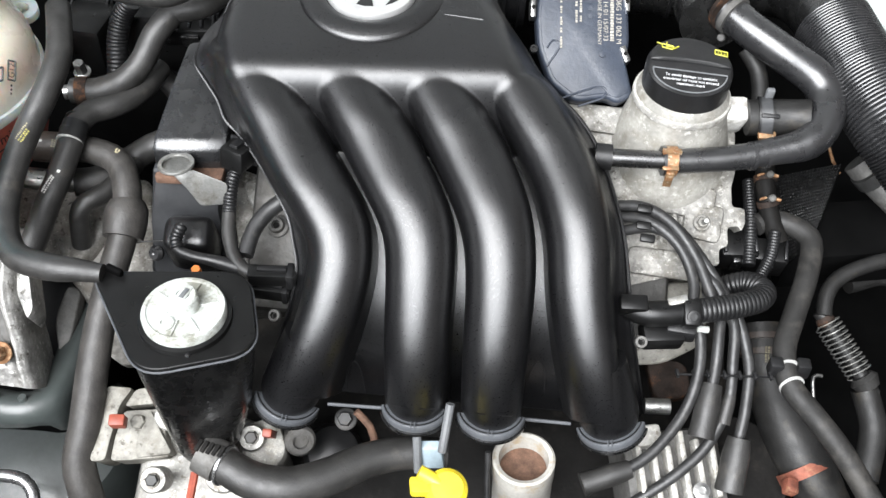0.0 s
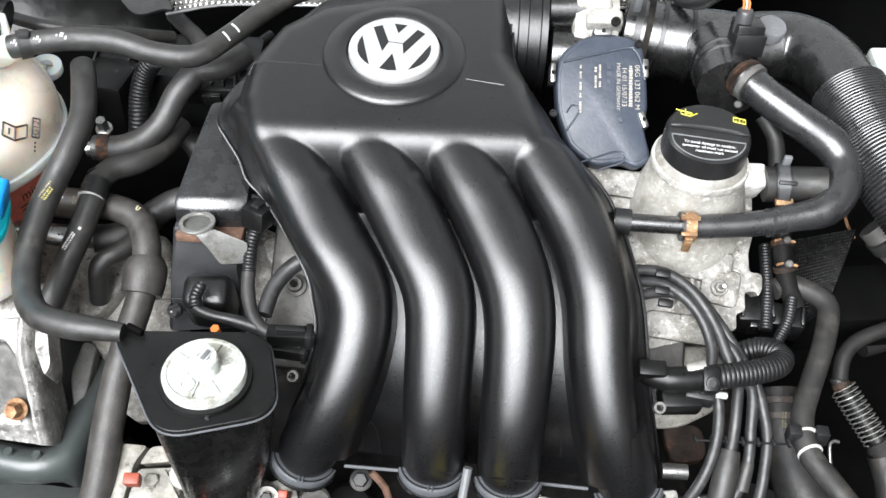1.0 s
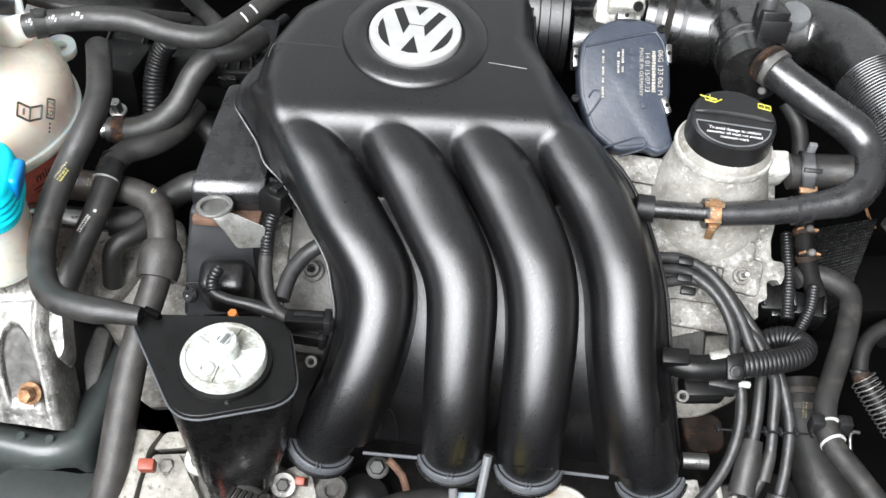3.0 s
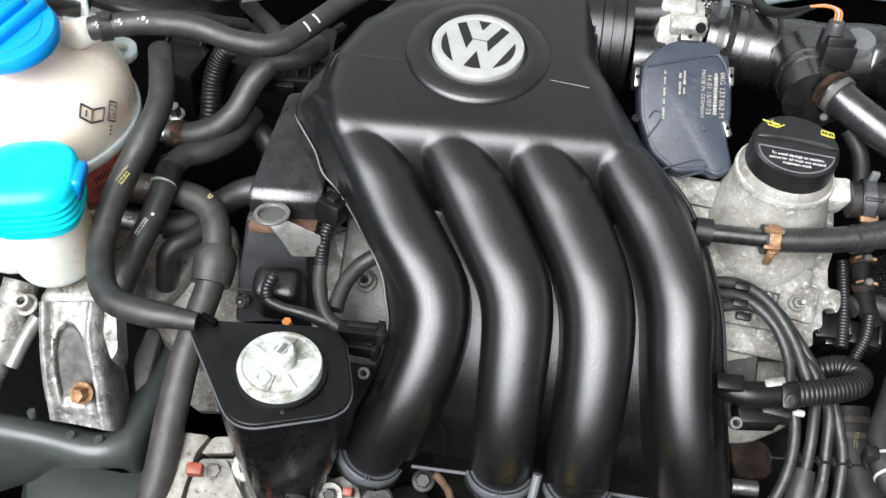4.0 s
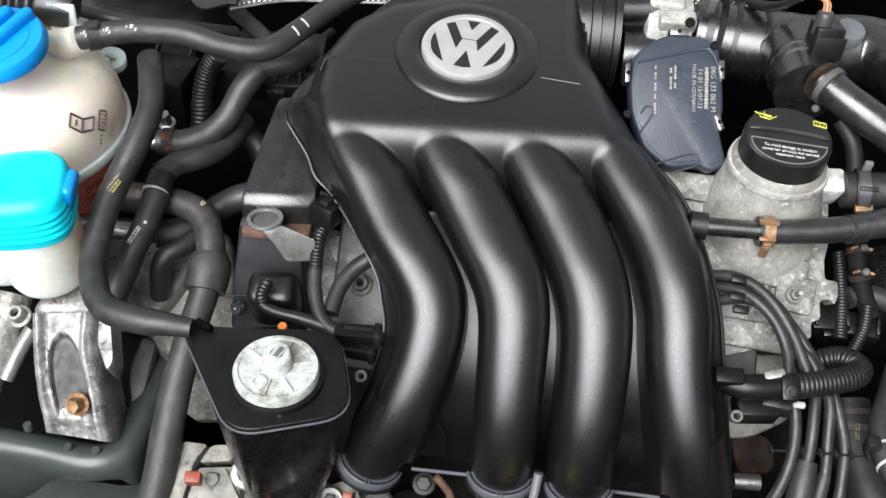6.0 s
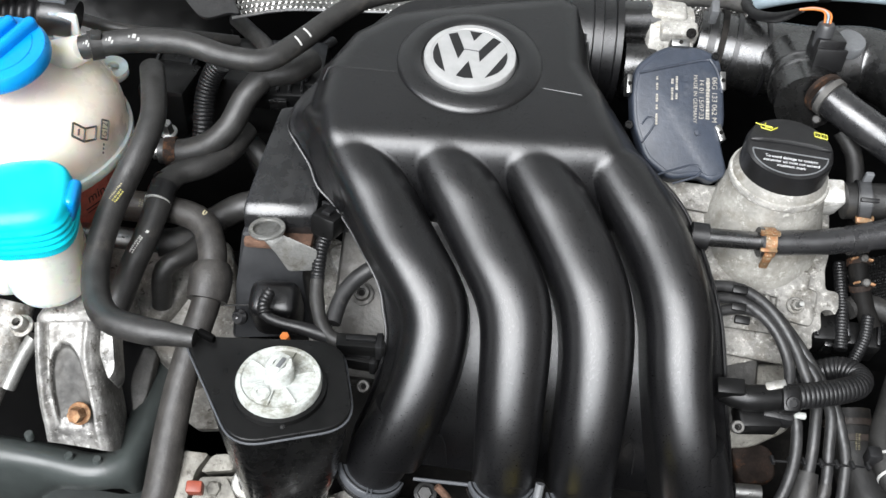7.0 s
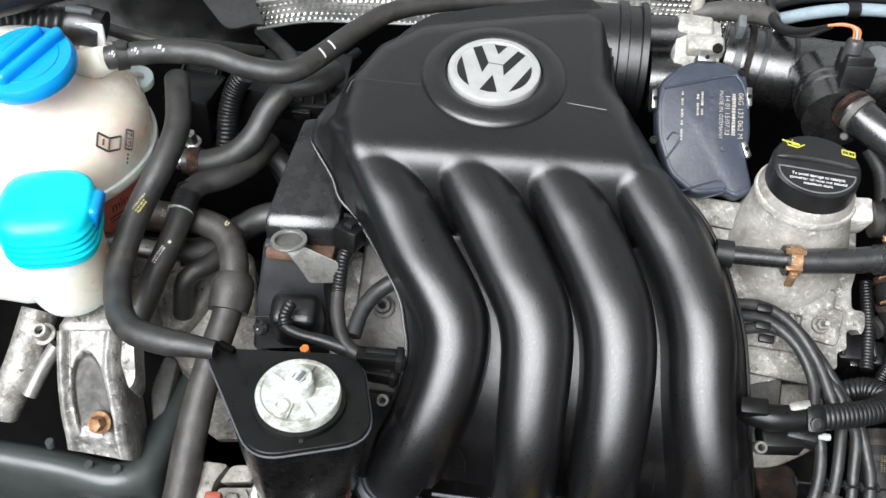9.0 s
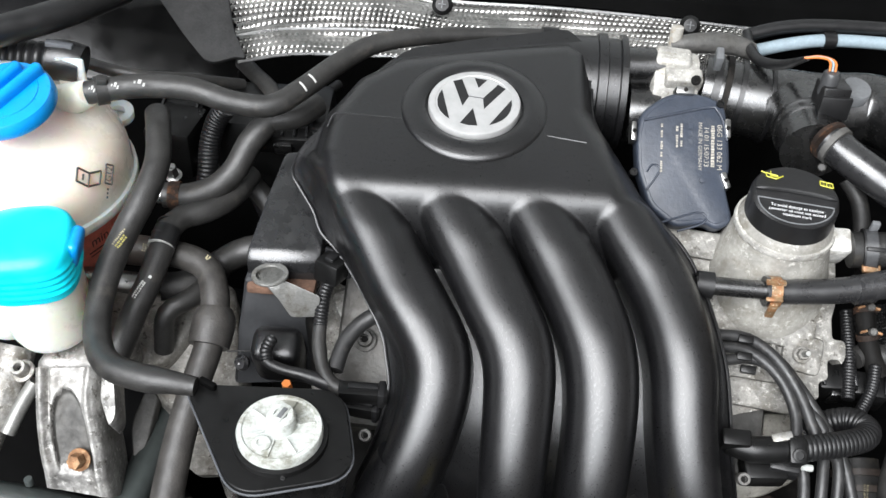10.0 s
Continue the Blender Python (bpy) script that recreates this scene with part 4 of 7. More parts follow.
# ---- breather hose with its clips, on the right of the engine ----
def breather():
    pts = [(0.22, 0.7088, 0.925), (0.2353, 0.6941, 0.92), (0.2588, 0.6794, 0.912), (0.2857, 0.6674, 0.9), (0.2951, 0.6548, 0.892), (0.2929, 0.6343, 0.884), (0.2801, 0.618, 0.876), (0.2552, 0.6102, 0.872), (0.2223, 0.6026, 0.868), (0.1851, 0.5973, 0.866)]
    ob = thing("breather_hose", Vector(pts[5]) - Vector((0, 0, 0.03)), "shiny black moulded breather hose with rusty clips", "hose")
    part("tube", hose_bm(pts, [0.0135, 0.0135, 0.0135, 0.014, 0.014, 0.013, 0.0105, 0.0095, 0.0092, 0.009], seg=24), RUBBER_SHINY, ob)
    part("branch", hose_bm([(0.2376, 0.6395, 0.878), (0.2617, 0.6405, 0.88), (0.2831, 0.6375, 0.884)], 0.0135, seg=24), RUBBER_SHADED, ob)
    part("inlet_pipe", hose_bm([(0.1872, 0.5982, 0.866), (0.1644, 0.5969, 0.866), (0.1395, 0.5959, 0.866), (0.1249, 0.5952, 0.866)], 0.0068, seg=20), PLASTIC_GLOSS, ob, "thin glossy black pipe")
    band(((0.1279, 0.5962, 0.866), (0.1353, 0.596, 0.866)), 0.0085, 0.012, PLASTIC_ROUGH, "pipe_collar", ob)
    for k in ((0.2347, 0.6051, 0.869), (0.2451, 0.6079, 0.87)):
        band((k, Vector(k) + Vector((0.01, 0.002, 0))), 0.0096, 0.003, RUBBER_SHINY, "bead", ob)
    clip = band(((0.1768, 0.5967, 0.866), (0.1842, 0.5971, 0.866)), 0.0100, 0.008, RUSTCLIP, "spring_clip", ob, "rust-stained spring clip")
    c = Vector((0.1796, 0.5965, 0.866))
    part("clip_tail", box((0.006, 0.003, 0.016), pose(c.x, c.y - 0.0115, c.z - 0.007, 12, 0, 4), 0.0008), RUSTCLIP, clip)
    part("clip_ear", box((0.014, 0.004, 0.003), pose(c.x, c.y - 0.002, c.z + 0.0112, 0, 0, 4), 0.0006), RUSTCLIP, clip)
    part("clip_ear", box((0.012, 0.003, 0.002), pose(c.x, c.y - 0.0105, c.z + 0.0025, 30, 0, 4), 0.0006), RUSTCLIP, clip)
    band(((0.1743, 0.5964, 0.866), (0.1776, 0.5968, 0.866)), 0.0098, 0.004, RUBBER_SHINY, "bead", ob)
    band(((0.2214, 0.706, 0.925), (0.2254, 0.7019, 0.924)), 0.0142, 0.005, ALLOY_DARK, "hose_clamp", ob, "grey worm clamp with rust")
    band(((0.2193, 0.7102, 0.925), (0.2214, 0.706, 0.925)), 0.0146, 0.004, DARKRUST, "rusty_edge", ob, "rusted clamp edge")
    c = Vector((0.2195, 0.7017, 0.905))
    part("clamp_screw", turned([(0.0035, -0.006), (0.0035, 0.004), (0.0025, 0.005), (0, 0.005)], c, (-0.3, -0.6, 0.4), 12), DULL_STEEL, ob)
    clamp = band(((0.2475, 0.6397, 0.879), (0.254, 0.6394, 0.88)), 0.0142, 0.0085, DARKGREY, "branch_clamp", ob, "dark spring clamp with a grey tab")
    for x in (-0.0045, 0.0045):
        band(((0.2475 + x, 0.6397, 0.879), (0.254 + x, 0.6394, 0.88)), 0.0146, 0.0014, PLASTIC_ROUGH, "clamp_edge", clamp, t=0.0008)
    c = Vector((0.2508, 0.6455, 0.896))
    part("clamp_tab", box((0.006, 0.004, 0.012), pose(c.x, c.y, c.z, 10), 0.001), GREYPLASTIC, clamp, "grey plastic tab")
    part("clamp_bridge", box((0.013, 0.003, 0.0025), pose(c.x, c.y - 0.0185, c.z - 0.005, 40), 0.0006), PLASTIC_ROUGH, clamp)
    part("rusty_tail", box((0.013, 0.006, 0.004), pose(c.x + 0.001, c.y - 0.0205, c.z - 0.022, 30, 0, 4), 0.001), RUSTCLIP, clamp, "rusted clamp tail")
    return ob


breather()

# ---- power steering reservoir ----
def fluid_reservoir():
    z = 0.833
    corners = [(-0.2173, 0.4732, 0.833), (-0.1094, 0.4849, 0.833), (-0.0884, 0.4174, 0.833), (-0.1607, 0.3906, 0.833)]
    ob = thing("fluid_reservoir", Vector(corners[0]) - Vector((-0.04, 0.03, 0.13)), "black plastic fluid reservoir with a white screw cap", "reservoir")
    lid = round_corners(corners, [0.014, 0.02, 0.022, 0.02], 7)
    part("lid", slab([p - Vector((0, 0, 0.004)) for p in lid], (0, 0, 0.004), 0.0012, 3), LID, ob, "flat black lid")
    mid = sum(lid, Vector()) / len(lid)
    edge = [mid + (p - mid) * 1.008 - Vector((0, 0, 0.0036)) for p in lid]
    part("weld_seam", sweep(edge + [edge[0]], 0.0008, 8, caps=False), COLLAR, ob, "pale weld seam round the lid")
    def ring(k, dx, dy, dz):
        return [mid + (p - mid) * k + Vector((dx, dy, dz)) for p in lid]
    part("body", loft([ring(0.97, 0, 0, -0.0035), ring(0.95, 0, 0, -0.012), ring(0.92, 0, 0, -0.03), ring(0.8, -0.001, 0.0, -0.075), ring(0.58, -0.004, -0.002, -0.13), ring(0.36, -0.006, -0.004, -0.155), ring(0.2, -0.006, -0.004, -0.158)]), PLASTIC_GLOSS, ob, smooth=40)
    c = Vector((-0.1417, 0.4383, 0.835))
    m = Matrix.Translation(c)
    part("collar", turned([(0.031, -0.003), (0.0305, 0.0015), (0.029, 0.002), (0.027, 0.002)], c, (0, 0, 1), 48), LID, ob)
    cap = part("screw_cap", turned([(0.0265, 0.0), (0.0275, 0.001), (0.0278, 0.007), (0.0268, 0.009), (0.0245, 0.0092), (0.0235, 0.0082), (0, 0.0082)], c, (0, 0, 1), 56), WHITECAP, ob, "dusty white ribbed screw cap")
    part("knob", turned([(0.0095, 0.006), (0.0092, 0.019), (0.008, 0.0205), (0.0045, 0.0205), (0.004, 0.0155), (0, 0.0155)], c + Vector((0.001, 0.002, 0)), (0, 0, 1), 32), WHITECAP, cap)
    part("knob_slot", box((0.003, 0.0085, 0.0012), Matrix.Translation(c + Vector((0.002, 0.002, 0.0218))) @ pose(0, 0, 0, 0, 0, -20), 0.0004), GREYPLASTIC, cap, "dark slot in the knob")
    part("grip_web", box((0.007, 0.017, 0.006), Matrix.Translation(c + Vector((0.001, 0.002, 0.0185))) @ pose(0, 0, 0, 0, 0, -20), 0.0015), WHITECAP, cap)
    part("button", turned([(0.006, 0.007), (0.006, 0.0098), (0.005, 0.0105), (0.003, 0.0105), (0.003, 0.0095), (0, 0.0095)], c + Vector((-0.008, -0.014, 0)), (0, 0, 1), 24), WHITECAP, cap)
    for a in (20, 75, 150, 205, 265, 310):
        q = pose(0, 0, 0, 0, 0, a)
        part("rib", box((0.013, 0.0012, 0.0016), m @ q @ pose(0.0165, 0, 0.0088), 0.0004), WHITECAP, cap)
    p = Vector((-0.1326, 0.4088, 0.8335))
    part("level_mark", box((0.003, 0.004, 0.0015), pose(p.x, p.y, p.z), 0.0004), PLASTIC_GLOSS, ob)
    # dark filler spout behind the lid, where a hose end rests
    p = Vector((-0.2, 0.4725, 0.838))
    part("corner_guard", box((0.013, 0.005, 0.007), pose(p.x, p.y, p.z - 0.002, 10, 8, -18), 0.002), BAY, ob)
    return ob


fluid_reservoir()


# ---- coolant expansion tank ----
def expansion_tank():
    c = Vector((-0.414, 0.65, 0.845))
    R = 0.0945
    ob = thing("expansion_tank", c - Vector((0, 0, 0.08)), "milky round coolant expansion tank holding pink coolant", "coolant tank")
    dome = [(R * 1.0, 0.0)] + [(R * math.cos(a) * 0.995, 0.072 * math.sin(a) ** 0.62) for a in np.linspace(0.02, 1.2, 24)] + [(0.034, 0.0735), (0.034, 0.089), (0.02, 0.089)]
    part("upper_shell", turned(dome, c, (0, 0, 1), 64), TANK, ob, "milky translucent upper shell", smooth=60)
    part("seam", turned([(R * 0.97, -0.005), (R * 1.025, -0.0045), (R * 1.03, -0.001), (R * 1.025, 0.0035), (R * 0.98, 0.004)], c, (0, 0, 1), 64), TANK, ob)
    low = [(R * 0.985, -0.002), (R * 0.98, -0.02), (R * 0.96, -0.04), (R * 0.9, -0.06), (R * 0.75, -0.08), (R * 0.5, -0.092), (R * 0.2, -0.096)]
    part("lower_shell", turned(low, c, (0, 0, 1), 64), COOLANT, ob, "lower shell stained pink by the coolant", smooth=60)
    cc = Vector((-0.3854, 0.6276, 0.938))
    base = Vector((cc.x, cc.y, c.z + 0.08))
    ax = Vector((-0.04, -0.2, 1)).normalized()
    cap = part("cap", turned([(0.031, 0.007), (0.0355, 0.009), (0.0365, 0.0115), (0.036, 0.0175), (0.034, 0.0205), (0.028, 0.0215), (0.0, 0.0215)], base, ax, 64), BLUE, ob, "blue pressure cap with a grip bar")
    mc = frame_at(base, ax, (0, 1, 0))
    for x in (-0.009, 0.007):
        part("grip_bar", box((0.009, 0.062, 0.014), mc @ pose(x, 0, 0.0225, 0, 0, -24), 0.0044, 4), BLUE, cap)
    part("cap_ring", turned([(0.0245, 0.0205), (0.0255, 0.0222), (0.0265, 0.0205)], base, ax, 48), BLUE, cap)
    # hose nipple and mounting lug
    a, b = Vector((-0.381, 0.6786, 0.9)), Vector((-0.3422, 0.6659, 0.925))
    part("nipple", sweep(smooth_line([a, b]), [0.016 - 0.006 * i / max(1, len(smooth_line([a, b])) - 1) for i in range(len(smooth_line([a, b])))], 24), TANK, ob)
    p = Vector((-0.3494, 0.7195, 0.87))
    part("lug", turned([(0.006, -0.004), (0.013, -0.004), (0.013, 0.003), (0.006, 0.003), (0.006, -0.004)], p, (0.1, -0.2, 1), 28), NECK, ob, "ivory mounting lug with a hole")
    part("lug_web", box((0.03, 0.012, 0.006), pose(p.x - 0.014, p.y - 0.006, p.z - 0.002, 0, 0, 20), 0.002), NECK, ob)
    p = Vector((-0.3636, 0.6791, 0.93))
    part("bracket_tab", box((0.023, 0.004, 0.03), pose(p.x - 0.002, p.y + 0.01, p.z - 0.006, 0, 0, 0), 0.0018), TANK, ob)
    # printed book, grade and arrow marks on the dome's front
    q = Vector((-0.3296, 0.6129, 0.885))
    d = Vector((q.x - c.x, q.y - c.y, 0)).normalized()
    eye = Vector((0.0, 0.03, 1.36))
    dome_z = lambda p: c.z + 0.072 * (1 - min(1.0, math.hypot(p.x - c.x, p.y - c.y) / (R * 0.995)) ** 2) ** 0.31
    while q.z > dome_z(q) and q.z > c.z:
        q = q + (q - eye).normalized() * 0.0005
    n = (d * 0.8 + Vector((0, 0, 0.62))).normalized()
    m = frame_at(q + n * 0.0015, n, (0.7, 0.15, 1)) @ Matrix.Scale(0.8, 4)
    def stroke(pts, r=0.0006):
        part("symbol", sweep(smooth_line([m @ Vector((x, y, 0)) for x, y in pts], 0.05), r, 6), PRINT_BLACK, ob, "black printed symbol")
    for a, b in (((-0.012, -0.006), (0, -0.009)), ((0, -0.009), (0.011, -0.004)), ((-0.012, 0.007), (0, 0.004)), ((0, 0.004), (0.011, 0.009)), ((-0.012, -0.006), (-0.012, 0.007)), ((0, -0.009), (0, 0.004)), ((0.011, -0.004), (0.011, 0.009)), ((-0.006, -0.004), (-0.006, 0.002))):
        stroke((a, b), 0.0008)
    for a, b in (((0.016, -0.002), (0.023, -0.002)), ((0.016, 0.017), (0.023, 0.017)), ((0.016, -0.002), (0.016, 0.017)), ((0.023, -0.002), (0.023, 0.017))):
        stroke((a, b), 0.0007)
    flat_text("G12", m @ pose(0.0195, 0.0075, 0, 0, 0, 90), 0.0085, PRINT_BLACK, "lettering", ob)
    bars(m, [(0.0195, -0.0075, 0.0016, 0.0022), (0.0195, -0.0115, 0.0016, 0.0022), (0.0195, -0.0155, 0.0016, 0.0022)], PRINT_BLACK, "symbol_dots", ob)
    q = Vector((-0.3262, 0.6075, 0.83))
    d = Vector((q.x - c.x, q.y - c.y, 0)).normalized()
    n = (d + Vector((0, 0, -0.22))).normalized()
    mm = frame_at(c + d * (R * 0.982 + 0.001) + Vector((0, 0, -0.0165)), d, (0, 0, 1))
    flat_text("min", mm, 0.012, PRINT_BLACK, "lettering", ob)
    bars(mm, [(0.002, -0.0075, 0.03, 0.0011), (-0.004, -0.011, 0.016, 0.0009), (0.018, 0.006, 0.006, 0.001), (0.0195, 0.004, 0.003, 0.004)], PRINT_BLACK, "level_lines", ob, 0.0008)
    return ob


expansion_tank()


def washer_filler():
    a = Vector((-0.3435, 0.5338, 0.893))
    ob = thing("washer_filler", a - Vector((0, 0, 0.13)), "ivory washer filler neck under a bright blue cap", "washer bottle")
    ax = Vector((-0.02, -0.06, 1)).normalized()
    part("neck", turned([(0.022, -0.096), (0.028, -0.093), (0.0305, -0.086), (0.0318, -0.03), (0.03, -0.028)], a, ax, 48), NECK, ob)
    part("shoulder", box((0.09, 0.05, 0.05), pose(a.x - 0.06, a.y + 0.005, a.z - 0.07, 0, 8, 6), 0.012, 3), NECK, ob)
    def squarish(k, h, n=56):
        """A ring of the cap: a rounded square that leans with its axis."""
        m = frame_at(a, ax, (-0.26, 1, 0))
        ring = []
        for t in (2 * math.pi * i / n for i in range(n)):
            c_, s_ = math.cos(t), math.sin(t)
            r = 0.0336 * k / (abs(c_) ** 3.2 + abs(s_) ** 3.2) ** (1 / 3.2)
            ring.append(m @ Vector((r * c_, r * s_, h)))
        return ring
    body = [(0.955, -0.036), (0.975, -0.034)]
    for k in range(4):
        h = -0.031 + 0.0055 * k
        body += [(0.975, h), (1.0, h + 0.0012), (1.0, h + 0.0028), (0.975, h + 0.004)]
    body += [(0.975, -0.007), (0.95, -0.003), (0.88, 0.0005), (0.7, 0.003), (0.4, 0.0046), (0.12, 0.005)]
    cap = part("cap", loft([squarish(k, h) for k, h in body]), CYAN, ob, "bright blue ribbed flip cap", smooth=50)
    b = a + Vector((0.031, 0.004, -0.012))
    part("hinge", box((0.009, 0.026, 0.022), pose(b.x + 0.001, b.y + 0.004, b.z, 0, 14, 10), 0.004, 3), BLUE, cap, "deeper blue hinge")
    return ob


washer_filler()

# ---- hoses and pipes on the left ----
def overflow_hose():
    pts = [(-0.3434, 0.6656, 0.925), (-0.3266, 0.6696, 0.928), (-0.2998, 0.676, 0.93), (-0.2661, 0.6808, 0.928), (-0.2348, 0.6784, 0.922), (-0.2049, 0.6822, 0.92), (-0.1856, 0.7034, 0.924), (-0.163, 0.7369, 0.93), (-0.14, 0.7615, 0.935), (-0.1057, 0.7813, 0.935), (-0.0561, 0.804, 0.93), (0.0031, 0.8231, 0.925)]
    ob = thing("overflow_hose", Vector(pts[4]) - Vector((0, 0, 0.02)), "matt black coolant overflow hose with white paint marks", "hose")
    part("tube", hose_bm(pts, [0.0092, 0.0092, 0.0092, 0.0089, 0.0087, 0.0086, 0.0083, 0.0077, 0.007, 0.0064, 0.006, 0.006], seg=20), RUBBER, ob)
    for p, start in (((-0.1866, 0.7019, 0.924), 20), ((-0.1805, 0.7108, 0.9255), 30)):
        axis = Vector((0.56, 0.83, 0.15)).normalized()
        away = axis.cross(Vector((0, 0, 1))).normalized()
        above = away.cross(axis)
        arc = [Vector(p) + (away * math.cos(radians(start + 5 * k)) + above * math.sin(radians(start + 5 * k))) * 0.0083 for k in range(13)]
        part("paint_mark", sweep(arc, 0.0009, 8), PRINT, ob)
    clip = band(((-0.3354, 0.6667, 0.927), (-0.3307, 0.6694, 0.927)), 0.01, 0.009, RUBBER, "spring_clip", ob)
    p = Vector((-0.3304, 0.6659, 0.936))
    part("clip_ear", box((0.008, 0.008, 0.008), pose(p.x, p.y, p.z, 0, 10, 20), 0.001), RUBBER, clip)
    for p, w in (((-0.3335, 0.6548, 0.9363), 0.005), ((-0.3176, 0.6605, 0.9376), 0.006), ((-0.3, 0.6647, 0.9396), 0.009)):
        m = frame_at(Vector(p), (0.05, -0.55, 1), (0, 1, 0))
        bars(m, [(0, 0.001, w * 0.3, 0.0035), (w * 0.4, -0.001, w * 0.2, 0.003), (-w * 0.4, 0.0, w * 0.15, 0.002)], PRINT, "paint_mark", ob)
    band(((-0.0041, 0.8208, 0.926), (0.0079, 0.8231, 0.925)), 0.0062, 0.014, PLASTIC_ROUGH, "end_clip", ob, "black end clip")
    return ob


overflow_hose()
hose("heater_hose", [(-0.2986, 0.6838, 0.9), (-0.2891, 0.6585, 0.898), (-0.2816, 0.6308, 0.892), (-0.2844, 0.6033, 0.88), (-0.2917, 0.582, 0.866), (-0.2961, 0.5541, 0.853), (-0.2956, 0.5254, 0.84), (-0.2873, 0.4993, 0.833), (-0.2717, 0.4801, 0.833), (-0.2461, 0.4715, 0.835), (-0.2237, 0.4697, 0.836), (-0.2069, 0.4688, 0.836)], [0.0098, 0.0098, 0.0098, 0.0098, 0.0098, 0.0098, 0.0098, 0.0098, 0.0098, 0.0098, 0.0095, 0.0065], RUBBER, "matt black rubber hose bending down from the bulkhead", seg=20)
ob = hose("heater_hose", [(-0.2889, 0.6506, 0.845), (-0.2684, 0.6522, 0.846), (-0.2499, 0.6616, 0.85), (-0.2367, 0.6748, 0.86), (-0.2285, 0.6909, 0.875), (-0.2190, 0.7020, 0.885), (-0.2140, 0.7070, 0.889), (-0.2030, 0.7100, 0.89), (-0.1920, 0.7170, 0.89), (-0.1820, 0.7350, 0.89)], 0.0102, RUBBER, "matt black rubber hose with a rusted clamp", seg=20)
band(((-0.2843, 0.6508, 0.845), (-0.2763, 0.6518, 0.845)), 0.0104, 0.009, DARKRUST, "hose_clamp", ob, "brown rusted clamp")
part("pipe_end", hose_bm([(-0.295, 0.649, 0.844), (-0.2837, 0.6517, 0.845)], 0.006), STEEL, ob)
ob = hose("heater_hose", [(-0.2315, 0.696, 0.84), (-0.2388, 0.6679, 0.838), (-0.2534, 0.6465, 0.838), (-0.2702, 0.634, 0.838), (-0.2765, 0.6193, 0.836), (-0.2777, 0.6018, 0.83), (-0.2808, 0.5779, 0.818), (-0.2863, 0.5575, 0.806), (-0.2893, 0.5371, 0.795), (-0.294, 0.5219, 0.785)], 0.0098, RUBBER, "matt black rubber hose with printed marks", seg=20)
band(((-0.2769, 0.6149, 0.836), (-0.2773, 0.6088, 0.834)), 0.0101, 0.015, PLASTIC_ROUGH, "tape_sleeve", ob, t=0.0003)
for a, b in (((-0.2771, 0.6263, 0.836), (-0.277, 0.622, 0.836)), ((-0.2773, 0.6132, 0.835), (-0.2778, 0.6101, 0.834))):
    band((a, b), 0.0102, 0.0015, PLASTIC, "tape_edge", ob, t=0.0006)
band(((-0.2783, 0.6069, 0.832), (-0.2783, 0.6039, 0.831)), 0.0101, 0.0035, PRINT, "white_ring", ob, "white paint ring", t=0.0004)
m = frame_at((-0.2812, 0.5605, 0.8265), (0, -0.55, 1), (0.4, 1, 0.3))
small_print(m, 0.014, 2, PRINT, ob, 2)
bars(m, [(0.002, 0.0125, 0.0024, 0.0022)], PRINT, "paint_dot", ob)
m = frame_at((-0.2873, 0.5623, 0.8735), (0, -0.6, 1), (0.5, 1, 0.3))
first_hose = bpy.data.objects["heater_hose"]
small_print(m @ pose(-0.0028, 0.001, 0), 0.014, 1, PRINT_BUFF, first_hose, 3)
small_print(m @ pose(0.001, -0.001, 0), 0.010, 2, PRINT_OCHRE, first_hose, 4)


def radiator_hose():
    pts = [(-0.3101, 0.6143, 0.815), (-0.2947, 0.6154, 0.815), (-0.2665, 0.6144, 0.815), (-0.2451, 0.6071, 0.812), (-0.2338, 0.5889, 0.805), (-0.2301, 0.5711, 0.795), (-0.2301, 0.5497, 0.782), (-0.235, 0.5286, 0.765), (-0.2407, 0.5031, 0.74), (-0.2444, 0.4749, 0.712), (-0.2462, 0.4464, 0.685), (-0.2498, 0.4243, 0.66), (-0.2405, 0.4029, 0.63)]
    ob = thing("radiator_hose", Vector(pts[8]) - Vector((0, 0, 0.02)), "thick brownish black coolant hose with a rubber sleeve", "hose")
    part("tube", hose_bm(pts, [0.0105, 0.0105, 0.011, 0.0112, 0.0112, 0.0112, 0.0115, 0.012, 0.0125, 0.0125, 0.0125, 0.013, 0.013], seg=24), RUBBER_BROWN, ob)
    sl = hose_bm([(-0.2309, 0.5774, 0.798), (-0.2297, 0.5657, 0.791), (-0.2298, 0.5519, 0.783)], [0.0135, 0.0165, 0.0168, 0.0165, 0.0165, 0.0155], seg=24)
    part("sleeve", sl, RUBBER_BROWN, ob, "short thick rubber sleeve")
    fit_ = band(((-0.3046, 0.6147, 0.815), (-0.2981, 0.6147, 0.815)), 0.0112, 0.024, UNION, "union", ob, "brown stained union")
    m = frame_at((-0.2969, 0.6043, 0.8285), (0, -0.6, 1), (0, 1, 0))
    bars(m, [(-0.006, 0.0015, 0.0028, 0.002)], PRINT, "paint_mark", ob)
    small_print(m @ pose(0.006, 0, 0), 0.006, 3, PRINT_BUFF, ob, 5)
    m = frame_at((-0.2428, 0.603, 0.8265), (0, -0.6, 1), (0.5, 1, 0))
    bars(m, [(0.001, 0, 0.0025, 0.0012), (0.0, 0.0018, 0.0012, 0.0025), (0.0022, 0.0016, 0.001, 0.003)], PRINT_BUFF, "paint_mark", ob)
    return ob


